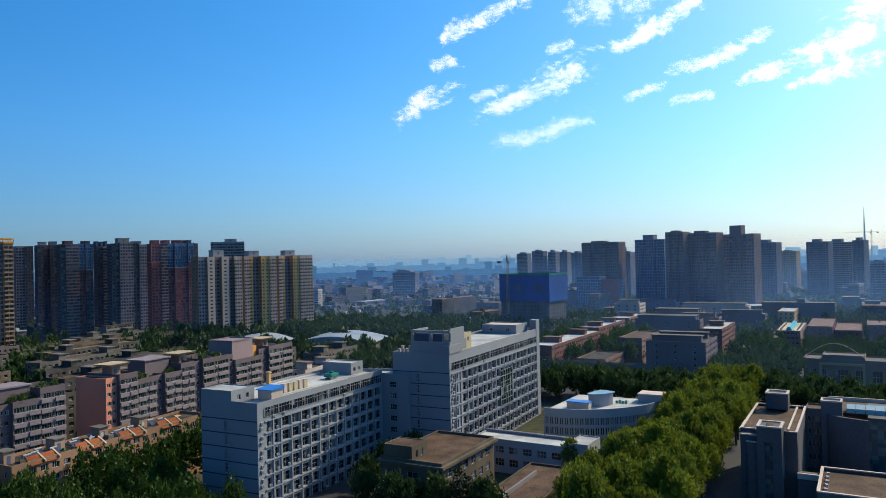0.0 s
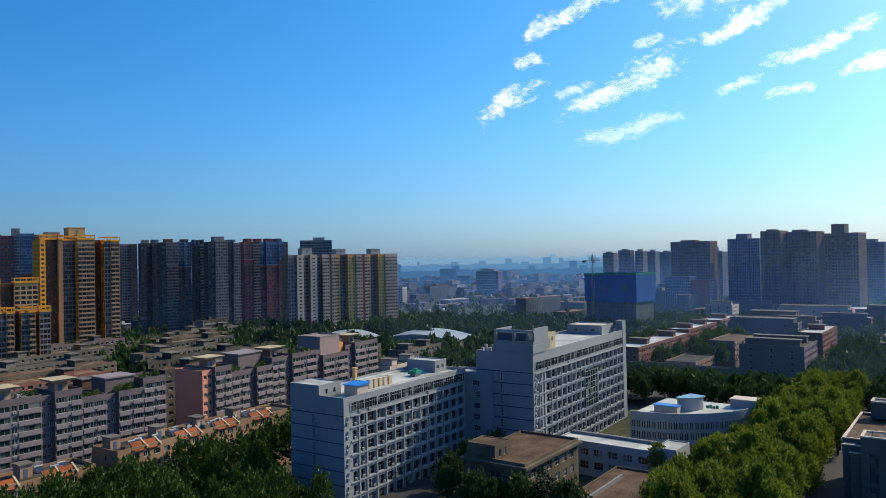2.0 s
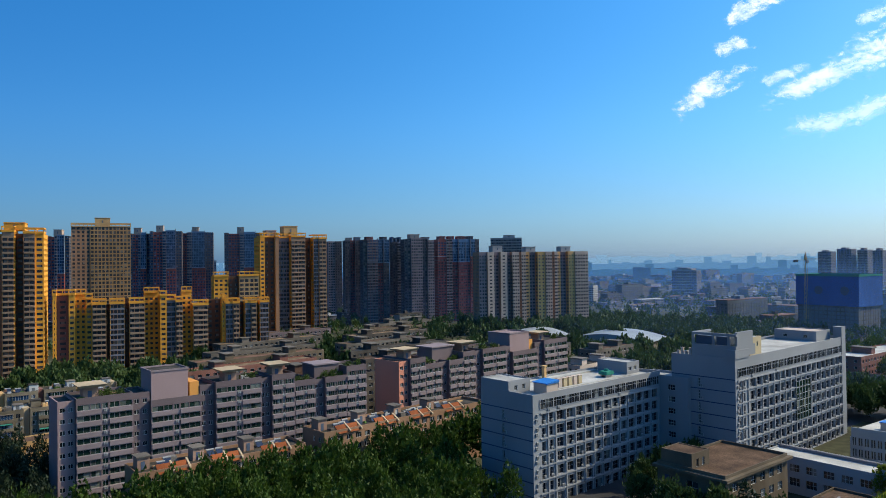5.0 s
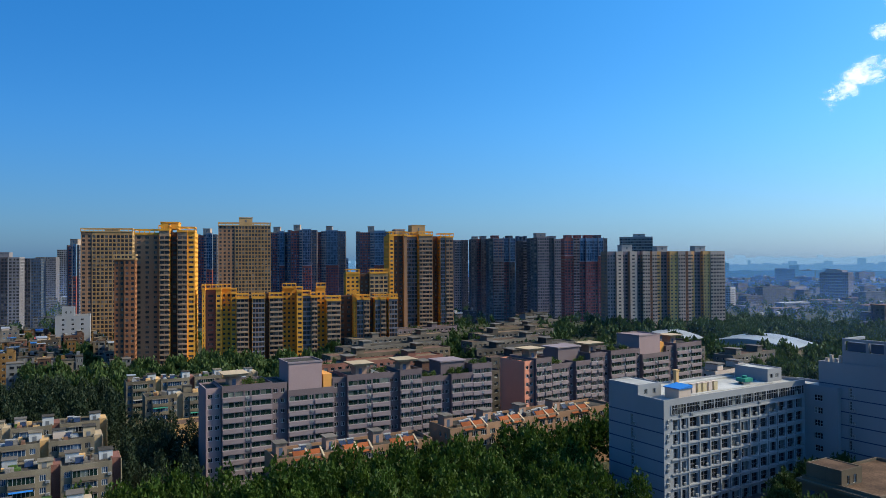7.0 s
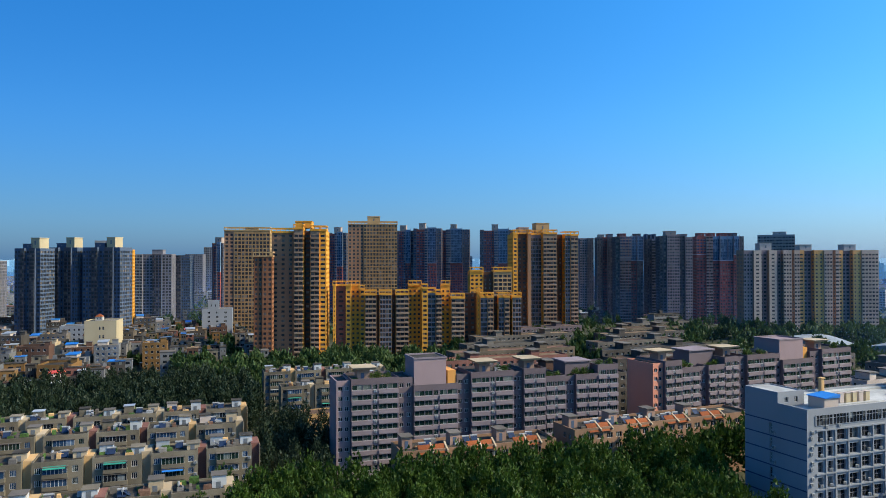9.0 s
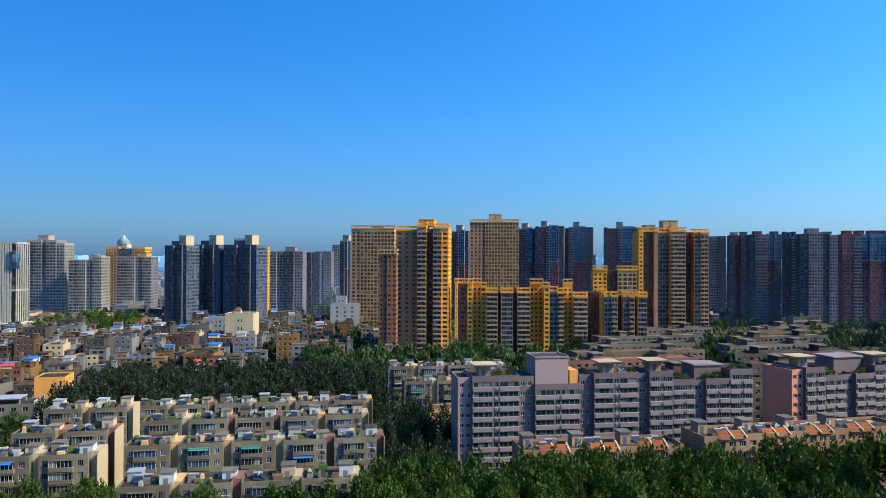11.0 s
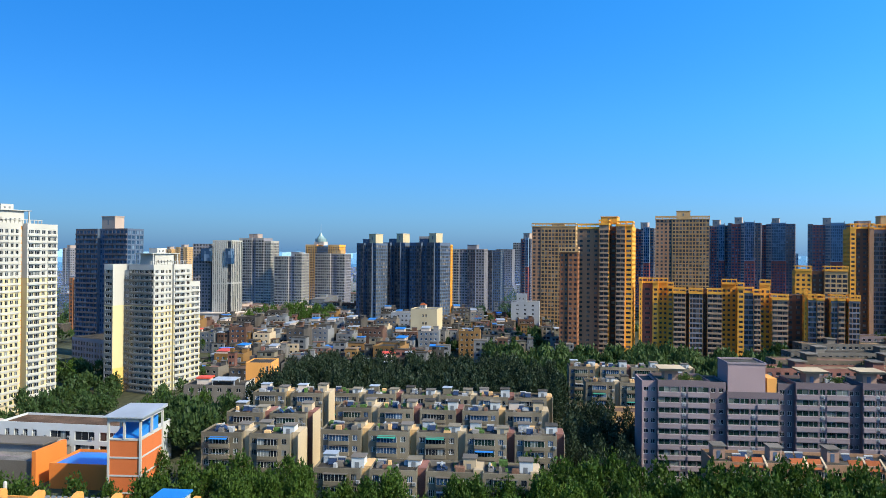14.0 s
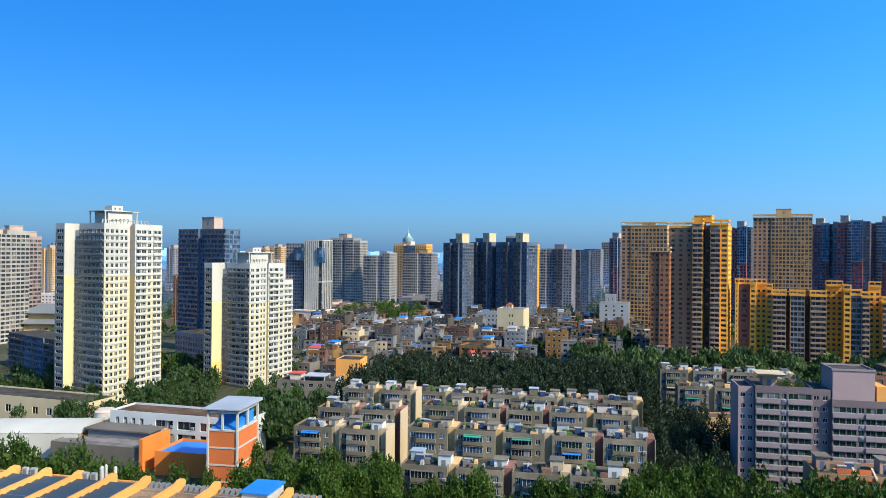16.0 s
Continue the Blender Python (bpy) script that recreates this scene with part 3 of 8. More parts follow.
class House:
    """A box-shaped building in its own frame: x 0..w, y 0..d; side F faces -y, R +x, B +y, L -x."""

    def __init__(self, name, m, w, d, label, category, group=""):
        self.ob, self.w, self.d = thing(name, m, label, category, group), w, d

    def uv(self, side, x0, x1, y0, y1):
        return {"F": (x0, y0, 0, x1 - x0), "R": (x1, y0, 90, y1 - y0), "B": (x1, y1, 180, x1 - x0), "L": (x0, y1, 270, y1 - y0)}[side]

    def slab(self, f, fr, u0, u1, n0, n1, z0, z1, m=None):
        """A box in a side's own frame: u along it, n outwards."""
        x, y, a, _ = fr
        c, s = round(math.cos(radians(a))), round(math.sin(radians(a)))
        px = [x + c * u + s * n for u in (u0, u1) for n in (n0, n1)]
        py = [y + s * u - c * n for u in (u0, u1) for n in (n0, n1)]
        f.box(min(px), max(px), min(py), max(py), z0, z1, m)

    def mass(self, name, x0, x1, y0, y1, z0, z1, wall, grids, label="", roof=None, parapet=0.9, thick=0.35, joined=False, parent=None):
        """A storeyed mass. grids: side -> dict(cols=[(u0, u1)...], rows=[(z0, z1)...], kind of window). Sides without a grid are plain walls."""
        parent = parent or self.ob
        sh, zt, todo = Shell(), z1 + parapet, []
        for side in "FRBL":
            fr = self.uv(side, x0, x1, y0, y1)
            g = grids.get(side) or dict(cols=[], rows=[])
            cuts, rows = [(0, False)], [(z0, False)]
            for u0, u1 in g["cols"]:
                cuts += [(u0, True), (u1, False)]
            for a, b in g["rows"]:
                rows += [(a, True), (b, False)]
                todo += [(fr, u0, u1, a, b, g) for u0, u1 in g["cols"]]
            cuts.append((fr[3], False))
            rows.append((zt, False))
            sh.side(fr[0], fr[1], fr[2], cuts, rows, g.get("pier", wall), g.get("band", wall), None, thick, wall)
        outer = [sh.at(p) for p in ((x0, y0, zt), (x1, y0, zt), (x1, y1, zt), (x0, y1, zt))]
        if parapet:
            q = 0.25
            inner = [sh.at(p) for p in ((x0 + q, y0 + q, zt), (x1 - q, y0 + q, zt), (x1 - q, y1 - q, zt), (x0 + q, y1 - q, zt))]
            floor_ = [sh.at(p) for p in ((x0 + q, y0 + q, z1), (x1 - q, y0 + q, z1), (x1 - q, y1 - q, z1), (x0 + q, y1 - q, z1))]
            for k in range(4):
                n = (k + 1) % 4
                sh.face((outer[k], outer[n], inner[n], inner[k]), wall)
                sh.face((inner[k], inner[n], floor_[n], floor_[k]), wall)
            outer = floor_
        sh.face(outer, wall)
        f = sh.mesh(name)
        body = part(name, f, parent, label)
        if roof:
            part("roof", Form(roof).box(x0 + 0.25, x1 - 0.25, y0 + 0.25, y1 - 0.25, z1 + 0.004, z1 + 0.06), parent)
        many = Form(M["frame"])
        for fr, u0, u1, a, b, g in todo:
            x, y, ang, _ = fr
            cols, lights = (1, 1) if self.ob.name.startswith(("village_house", "low_rise")) else g.get("panes", (2, 1))
            me = pane_mesh(u1 - u0, b - a, cols, lights, g.get("frame", M["frame"]), g.get("glass", G["dark"]))
            place = pose(x, y, 0, 0, 0, ang) @ pose((u0 + u1) / 2, thick * g.get("inset", 0.5), a)
            if joined:
                n = len(many.v)
                many.v += [tuple(place @ v.co) for v in me.vertices]
                for p in me.polygons:
                    many.f.append(tuple(n + j for j in p.vertices))
                    many.i.append(many.slot(me.materials[p.material_index]))
            else:
                part("window", me, body, m=place)
        if joined and many.v:
            part("glazing", many, body, kind="stuff")
        return body


def span(u0, u1, n, ow):
    """n openings of width ow spread evenly from u0 to u1."""
    p = (u1 - u0) / n
    return [(u0 + p * (j + 0.5) - ow / 2, u0 + p * (j + 0.5) + ow / 2) for j in range(n)]


def levels(z0, n, floor, sill, h):
    return [(z0 + floor * j + sill, z0 + floor * j + sill + h) for j in range(n)]


def spot(az, d):
    """Plan place at that many degrees left of the first view and that many metres off."""
    a = radians(az + TURN)
    return -math.sin(a) * d, math.cos(a) * d


def air_conditioner(parent, m):
    if "ac" not in PANES:
        f = Form(M["ac"]).box(-0.42, 0.42, -0.34, 0, 0, 0.62)
        f.box(-0.25, 0.2, -0.36, -0.34, 0.08, 0.54, M["frame_dark"]).box(-0.35, -0.3, -0.3, 0, -0.2, 0, M["steel"]).box(0.3, 0.35, -0.3, 0, -0.2, 0, M["steel"])
        PANES["ac"] = f.mesh("air_conditioner")
    return part("air_conditioner", PANES["ac"], parent, m=m)

# ---- ground ----
def sheet(name, x0, x1, y0, y1, z, m, label, category):
    f = Form(m).box(x0, x1, y0, y1, z - 0.5, z)
    ob = new(name, f.mesh(name))
    return tagged(ob, label, category, kind="structure")


sheet("ground", -4800, 4800, -4800, 4800, 0.0, M["earth"], "dark ground with scrub between the buildings", "ground")
sheet("road", -62, -26, 100, 640, 0.02, M["asphalt"], "asphalt avenue under the plane trees", "road")
sheet("road", -163, -118, -130, 320, 0.03, M["asphalt"], "asphalt street beside the tree belt", "road")
sheet("road", -240, 120, 298, 330, 0.04, M["asphalt"], "asphalt cross street behind the campus", "road")

# ---- campus: white teaching blocks ----
def white_block(origin, turn, w, d, roof_z, cols, band_cols, label, rows_z, extra):
    h = House("teaching_block", pose(*origin, 0, 0, turn), w, d, label, "building", "white campus blocks")
    rows = [(z - 1.25, z + 1.2) for z in rows_z]
    grid = dict(cols=cols, rows=rows, panes=(2, 2), glass=G["dark"], frame=M["slate"], inset=0.75)
    side = dict(cols=[(w * 0.42, w * 0.42 + 0.8)], rows=[(z - 1.2, z + 1.3) for z in rows_z], panes=(1, 3), inset=0.5)
    body = h.mass("body", 0, w, 0, d, 0, roof_z - 1.0, M["white"], {"R": grid, "F": side}, roof=M["white_roof"], parapet=1.0, thick=0.6)
    # frames that stand proud round the window rows
    u0, u1 = cols[0][0] - 0.7, cols[-1][1] + 0.7
    for z in [a - 0.45 for a, b in rows] + [rows[-1][1] + 0.1]:
        part("window_ledge", Form(M["white"]).box(w, w + 0.3, u0, u1, z, z + 0.35), body)
    for a, b in zip(cols[:-1], cols[1:]):
        mid = (a[1] + b[0]) / 2
        part("window_pier", Form(M["white"]).box(w, w + 0.28, mid - 0.17, mid + 0.17, 0, rows[-1][1] + 0.1), body)
    # continuous glazed band under the eaves
    zb = rows_z[-1] + 2.5
    part("glazed_band", Form(G["dark"]).box(w, w + 0.06, u0, u1, zb, zb + 2.5), body, "dark continuous window band")
    g = Form(M["white"]).box(w + 0.06, w + 0.14, u0, u1, zb, zb + 0.1).box(w + 0.06, w + 0.14, u0, u1, zb + 2.4, zb + 2.5).box(w + 0.06, w + 0.13, u0, u1, zb + 1.6, zb + 1.68)
    k = int((u1 - u0) / 1.05)
    for j in range(k + 1):
        u = u0 + (u1 - u0) * j / k
        t = 0.16 if j % 5 == 0 else 0.03
        g.box(w + 0.06, w + 0.16, u - t, u + t, zb + 0.1, zb + 2.4)
    part("band_mullions", g, body, kind="stuff")
    # joints across the gable
    j = Form(M["ink"])
    for z in rows_z:
        j.box(0.05, w - 0.05, -0.04, -0.004, z + 1.7, z + 1.98)
    part("joint", j, body, "dark joint lines across the gable")
    rnd = random.Random(5)
    for z in rows_z:
        air_conditioner(body, pose(w, 1.2, z - 0.4, 0, 0, 90))
        air_conditioner(body, pose(w, 1.5, z + 0.9, 0, 0, 90))
        air_conditioner(body, pose(w * 0.42 + 1.4, 0, z - 1.0))
        for c in cols:
            if rnd.random() < 0.55:
                air_conditioner(body, pose(w - 0.15, c[1] - 0.5, z - 1.1, 0, 0, 90))
    for c in band_cols:
        if rnd.random() < 0.4:
            air_conditioner(body, pose(w, c, rows_z[-1] + 1.9, 0, 0, 90))
    extra(h)
    return h


def roof_b1(h):
    w, z = h.w, 28.0
    k = h.mass("penthouse", 0, 10.5, 0.02, 8.5, z, 31.2, M["white"], {"R": dict(cols=[(2.2, 3.4), (5.4, 6.4)], rows=[(z + 0.9, z + 2.2)], panes=(2, 1))}, "white rooftop room", roof=M["white_roof"], parapet=0.35)
    shed = part("shed", Form(M["pale"]).box(12.6, 17.2, 7.5, 12.0, z, z + 2.7), h.ob, "pale site cabin with a bright blue roof")
    part("roof", Form(M["tin_blue"]).hull([(12.3, 7.2, z + 2.7), (17.5, 7.2, z + 2.7), (17.5, 12.3, z + 2.7), (12.3, 12.3, z + 2.7)], [(12.3, 7.2, z + 2.9), (17.5, 7.2, z + 2.9), (17.5, 12.3, z + 3.4), (12.3, 12.3, z + 3.4)]), shed)
    for j in range(5):
        y = 17.0 + 2.2 * j
        f = Form(M["cream"] if j in (1, 2, 4) else M["pale"]).box(12.2, 13.4, y, y + 1.4, z, z + 2.5)
        f.box(12.1, 13.5, y - 0.1, y + 1.5, z + 2.5, z + 2.65, M["pale"])
        part("ventilation_shaft", f, h.ob)
    t = Form(M["net_green"]).box(9.5, 12.5, 40, 43.5, z + 0.8, z + 1.8).box(10, 10.3, 40.3, 43.2, z, z + 0.8, M["steel"]).box(11.7, 12, 40.3, 43.2, z, z + 0.8, M["steel"])
    t.box(9.8, 11.2, 43.5, 44.3, z + 0.9, z + 1.6).tube(11, 41.8, z + 1.8, z + 2.4, 0.7)
    part("cooling_unit", t, h.ob, "green rooftop cooling unit on steel legs")
    part("chimney", Form(M["tan"]).box(1.0, 2.0, 24, 25, z, z + 4.0).box(0.8, 2.2, 23.8, 25.2, z + 4.0, z + 4.3), h.ob, "tan brick flue")
    h.mass("stair_head", 2, 13, 49.5, 56, z, z + 3.4, M["white"], {"R": dict(cols=[(1, 2.4), (3.6, 5.0)], rows=[(z + 1.1, z + 2.3)], panes=(2, 1))}, roof=M["white_roof"], parapet=0.4)
    part("walkway", Form(M["white_roof"]).box(0.3, 2.2, 8.6, 49, z + 0.06, z + 0.5).box(13.8, 15.0, 13.0, 49, z + 0.06, z + 0.32), h.ob, "pale strips along the roof")


def roof_b2(h):
    z = 33.6
    for box in ((6.5, 20.2, 0.6, 1.0, 0, 4.4), (6.5, 6.9, 1.0, 9, 0, 4.4), (19.8, 20.2, 1.0, 12.5, 1.4, 4.4), (19.5, 20.2, 1.3, 11.0, 4.4, 8.4)):
        part("roof_screen", Form(M["white"]).box(*box[:4], z + box[4], z + box[5]), h.ob, "white rooftop screen wall")
    for box in ((6.5, 20.2, 0.6, 1.3), (6.5, 7.2, 1.3, 11.0)):
        part("frame_beam", Form(M["white"]).box(*box, z + 7.2, z + 7.9), h.ob, "white beam of the open rooftop frame")
    for x in (6.5, 12.9, 17.6):
        part("frame_post", Form(M["white"]).box(x, x + 0.7, 0.6, 1.3, z + 4.4, z + 7.2), h.ob)
    inner = Form(M["navy"]).box(7.4, 12.6, 1.6, 9, z + 4.4, z + 6.9).box(13.8, 17.2, 1.6, 9, z + 4.4, z + 6.9)
    part("water_tank", inner, h.ob, "dark tanks inside the rooftop frame")
    h.mass("stair_head", 8.5, 18.5, 12.5, 20, z, z + 5.6, M["cream"], {"R": dict(cols=[(1.2, 2.2), (4.4, 5.4)], rows=[(z + 3.0, z + 4.4)], panes=(2, 1))}, "cream rooftop stair room", roof=M["white_roof"], parapet=0.3)
    for j in range(5):
        part("vent_pipe", Form(M["pale"]).box(0.8 + 1.3 * j, 1.5 + 1.3 * j, 2.0, 2.7, z, z + 1.6 + (j % 2)).box(0.7 + 1.3 * j, 1.6 + 1.3 * j, 1.9, 2.8, z + 1.6 + (j % 2), z + 1.75 + (j % 2)), h.ob)
    h.mass("upper_hall", 2, 16.5, 66, 78, z, z + 3.2, M["white"], {"F": dict(cols=[(3, 4.4), (10, 11.4)], rows=[(z + 1.1, z + 2.2)], panes=(2, 1))}, roof=M["pale"], parapet=0.4)
    part("end_pylon", Form(M["white"]).box(17.6, 20.4, 78.0, 81.5, 0, z + 4.6), h.ob)
    part("corner_pylon", Form(M["white"]).box(17.2, 20.45, -0.3, 8.2, z + 0.9, z + 3.4), h.ob)
    # glazed hall let into the lower rows
    e = Form(G["green"]).box(20.2, 20.5, 39.5, 50.5, 11.0, 23.5)
    for k in range(6):
        e.box(20.5, 20.62, 39.4 + 2.2 * k, 39.6 + 2.2 * k, 11.0, 23.5, M["white"])
    for k in range(7):
        e.box(20.5, 20.6, 39.4, 50.6, 10.9 + 2.08 * k, 11.05 + 2.08 * k, M["white"])
    part("glass_hall", e, h.ob, "tall greenish glazed hall with white bars")


B1 = (-150.0, 131.6, 0)
ROWS1 = [1.2 + 3.55 * j for j in range(7)]
white_block(B1, 2.6, 19.0, 58.0, 29.0, [(3.3, 4.9), (6.3, 7.9)] + span(8.8, 57.0, 12, 2.85), [6, 10, 16, 22, 30, 37, 45, 52], "white teaching block, rows of square windows and a pale roof", ROWS1, roof_b1)
ROWS2 = [1.5 + 3.6 * j for j in range(8)]
white_block((-130.5, 192.0, 0), 3.0, 20.2, 82.0, 34.6, [(2.0, 3.2), (4.6, 5.8)] + span(8.5, 79.0, 18, 2.85), [10, 18, 26, 34, 44, 52, 60, 70], "taller white teaching block with a framed rooftop", ROWS2, roof_b2)
k = House("stair_link", pose(-141.0, 189.8, 0, 0, 0, 3), 17, 9, "white stair link between the teaching blocks", "building", "white campus blocks")
k.mass("body", 0, 16.9, 0, 9, 0, 27.0, M["white"], {"F": dict(cols=[(10.2, 12.6)], rows=levels(1.4, 7, 3.55, 0.8, 1.7), panes=(3, 2))}, roof=M["white_roof"], parapet=0.8)

# ---- campus: brown roofed block, low link, fan-shaped hall ----
k = House("lecture_building", pose(-108.5, 153.0, 0, 0, 0, 1), 18, 30, "beige lecture building with a brown gravel roof", "building")
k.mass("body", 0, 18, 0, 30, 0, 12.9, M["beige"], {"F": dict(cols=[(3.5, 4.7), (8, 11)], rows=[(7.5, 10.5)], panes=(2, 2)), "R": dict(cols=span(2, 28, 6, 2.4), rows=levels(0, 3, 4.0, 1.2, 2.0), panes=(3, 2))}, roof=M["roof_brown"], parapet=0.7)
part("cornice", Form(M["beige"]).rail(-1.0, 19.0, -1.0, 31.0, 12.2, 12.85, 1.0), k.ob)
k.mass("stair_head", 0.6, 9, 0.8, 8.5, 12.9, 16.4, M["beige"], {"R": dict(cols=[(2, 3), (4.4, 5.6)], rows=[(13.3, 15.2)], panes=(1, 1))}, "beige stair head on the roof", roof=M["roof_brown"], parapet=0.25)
sign = Form(M["ink"])
for j in range(4):
    sign.box(2.2, 3.3, -0.12, -0.02, 9.6 - 1.6 * j, 10.7 - 1.6 * j)
part("sign", sign, k.ob, "column of dark blue sign characters, unreadable")
k = House("low_link", pose(-103.5, 194.6, 0, 0, 0, -1), 36, 12, "low white wing with a bright flat roof", "building", "white campus blocks")
k.mass("body", 0, 30, 0, 11, 0, 9.4, M["white_wall"], {"F": dict(cols=span(2, 29, 6, 2.8), rows=[(2.0, 4.2), (5.8, 7.8)], panes=(3, 2))}, roof=M["white_roof"], parapet=0.5)
k.mass("end_room", 30, 36, 0.5, 11, 0, 10.6, M["white_wall"], {"F": dict(cols=[(2, 4)], rows=[(5, 7)])}, roof=M["white_roof"], parapet=0.35)
part("roof_kerb", Form(M["slate"]).box(0, 30, 8.4, 8.8, 9.4, 10.3), k.ob)

def fan_hall():
    ob = thing("fan_hall", pose(-92, 257, 0) @ Matrix.Diagonal((0.76, 0.76, 0.87, 1)), "white fan-shaped hall with a ring of windows and pale roof", "building")
    n, r, z = 30, 41.0, 14.2
    ang = [radians(-92 + 92 * j / n) for j in range(n + 1)]
    at = lambda q, a: (q * math.cos(a), q * math.sin(a))
    core = [(0.0, 0.0)] + [at(r - 0.5, a) for a in ang]
    part("interior", Form(G["dark"]).prism(core, 0, z - 0.2), ob, "dark glazing behind the piers")
    part("roof", Form(M["white_roof"]).prism([(0.0, 0.0)] + [at(r - 0.4, a) for a in ang], z - 0.2, z), ob)
    for z0, z1 in ((0, 1.2), (4.2, 5.6), (8.2, 9.4), (12.0, 15.3)):
        part("spandrel", Form(M["white_wall"]).prism([at(r, a) for a in ang] + [at(r - 0.6, a) for a in reversed(ang)], z0, z1), ob)
    pier = Form(M["white_wall"])
    for j in range(2 * n + 1):
        a = radians(-92 + 92 * j / (2 * n))
        wd = 0.009 if j % 2 else 0.02
        pier.prism([at(r - 0.6, a - wd / 2), at(r - 0.05, a - wd / 2), at(r - 0.05, a + wd / 2), at(r - 0.6, a + wd / 2)], 1.2, 12.0)
    part("mullions", pier, ob, kind="stuff")
    f = Form(M["white_wall"]).prism([at(10, radians(a)) for a in range(-75, 5, 8)] [::1] + [(4.0, 2.0), (1.0, -8.0)], z, z + 4.6)
    f.prism([at(10.6, radians(a)) for a in range(-76, 6, 8)] + [(3.5, 2.6), (0.5, -8.4)], z + 4.6, z + 5.0, M["teal_glass"])
    part("roof_lantern", f, ob, "low drum with a pale teal top", m=pose(12, -16, 0))
    part("cabin", Form(M["pale"]).box(6, 16, -33, -28.5, z, z + 2.6).box(5.7, 16.3, -33.3, -28.2, z + 2.6, z + 2.9, M["tin_blue"]), ob, "rooftop cabin under a bright blue sheet roof")
    part("stair_head", Form(M["white_wall"]).box(31, 41.5, -8, 0.2, 0, z + 3.2).box(30.7, 41.8, -8.3, 0.5, z + 3.2, z + 3.6, M["pale"]), ob)
    f = Form(M["net_green"])
    for j in range(4):
        f.box(22 + 1.4 * j, 23 + 1.4 * j, -13, -12, z, z + 0.9 + 0.3 * (j % 2))
    part("planter", f, ob)


fan_hall()
k = House("workshop", pose(-80.5, 156.0, 0, 0, 0, 1), 14, 30, "low building with a brown gravel roof and kerb", "building")
k.mass("body", 0, 14, 0, 30, 0, 6.2, M["beige"], {"R": dict(cols=span(1, 29, 6, 2), rows=[(2, 4)])}, roof=M["roof_brown"], parapet=0.6)
part("roof_step", Form(M["slate"]).box(4.5, 5.0, 0.3, 22, 6.2, 7.3), k.ob)

# ---- campus: dark stone library ----
def library():
    h = House("library", pose(-29.0, 199.0, 0), 14, 42, "dark grey stone library with pale copings and brown roofs", "building")
    st, lt = M["dark_stone"], M["pale"]
    ob = h.ob
    h.mass("main_wing", 0, 13.5, 6, 41, 0, 16.6, st, {"F": dict(cols=[(9.8, 10.6)], rows=[(3, 6)]), "R": dict(cols=[(0.8 + 0.7 * j, 1.1 + 0.7 * j) for j in range(3)], rows=[(2, 14)])}, roof=M["roof_brown"], parapet=0.6)
    part("coping", Form(lt).rail(-0.1, 13.6, 5.9, 41.1, 17.2, 17.45, 0.6).box(11.0, 11.5, 8, 39, 17.2, 17.5), ob, "pale stone coping")
    part("front_tower", Form(st).box(4.6, 6.4, 0, 7.4, 0, 19.2).box(8.2, 10.4, 0, 7.4, 0, 19.2).box(6.4, 8.2, 1.2, 7.4, 0, 17.6).box(6.4, 8.2, 0, 1.2, 15.5, 19.2), ob)
    part("tower_coping", Form(lt).rail(4.5, 10.5, -0.1, 7.5, 19.2, 19.55, 0.7), ob)
    part("tall_window", Form(G["teal"]).box(6.4, 8.2, 0.9, 1.1, 0.5, 15.5), ob, "tall teal window slot")
    part("stepped_wall", Form(st).box(0.4, 4.6, 2.2, 6.2, 0, 16.4).box(2.2, 4.6, 0.8, 2.2, 0, 15.0), ob)
    c = Form(lt).box(0.2, 4.6, 2.0, 2.5, 16.4, 16.7).box(2.0, 4.6, 0.6, 1.0, 15.0, 15.3)
    for j in range(8):
        c.box(-0.5, 0.3, 6.6 + 1.6 * j, 7.6 + 1.6 * j, 16.2, 17.0)
    part("roof_teeth", c, ob, "row of pale blocks along the roof edge")
    part("stair_tower", Form(st).box(3.2, 9.2, 34, 40, 17.2, 21.6).box(4.2, 5.2, 33.9, 34, 17.4, 19.6, M["navy"]), ob)
    part("tower_coping", Form(lt).rail(3.1, 9.3, 33.9, 40.1, 21.6, 22.0, 0.7), ob)
    h.mass("rear_wing", 13.5, 18.5, 38, 46, 0, 17.0, st, {"F": dict(cols=span(0.4, 4.6, 4, 0.8), rows=levels(2, 4, 3.7, 0.6, 1.6), panes=(1, 1))}, roof=M["roof_brown"], parapet=0.5)
    part("second_tower", Form(st).box(17.6, 23.0, 36, 41, 0, 20.0), ob)
    part("tower_coping", Form(lt).rail(17.5, 23.1, 35.9, 41.1, 20.0, 20.4, 0.6), ob)
    # curved wall and drum with a skylight
    n = 14
    out = [(19.0 + 34 * (1 - math.cos(radians(46 * j / n))), 36.5 - 34 * math.sin(radians(46 * j / n)) * 0.28) for j in range(n + 1)]
    f = Form(st).prism(out + [(x, y + 0.8) for x, y in reversed(out)], 0, 16.8)
    part("curved_wall", f, ob)
    part("drum", Form(G["teal"]).box(29.3, 60, 36.0, 58, 0, 15.5).box(29.3, 60, 35.7, 58.3, 15.5, 16.4, st), ob, "teal curtain wall under a stone band")
    g = Form(M["teal_glass"])
    for j in range(12):
        g.hull([(24 + 2.4 * j, 40, 16.5), (26.2 + 2.4 * j, 40, 16.5), (26.2 + 2.4 * j, 46, 16.5), (24 + 2.4 * j, 46, 16.5)], [(24 + 2.4 * j, 41, 17.6), (26.2 + 2.4 * j, 41, 17.6), (26.2 + 2.4 * j, 45.4, 18.2), (24 + 2.4 * j, 45.4, 18.2)])
    part("skylight", g, ob, "row of pale teal skylight panes")
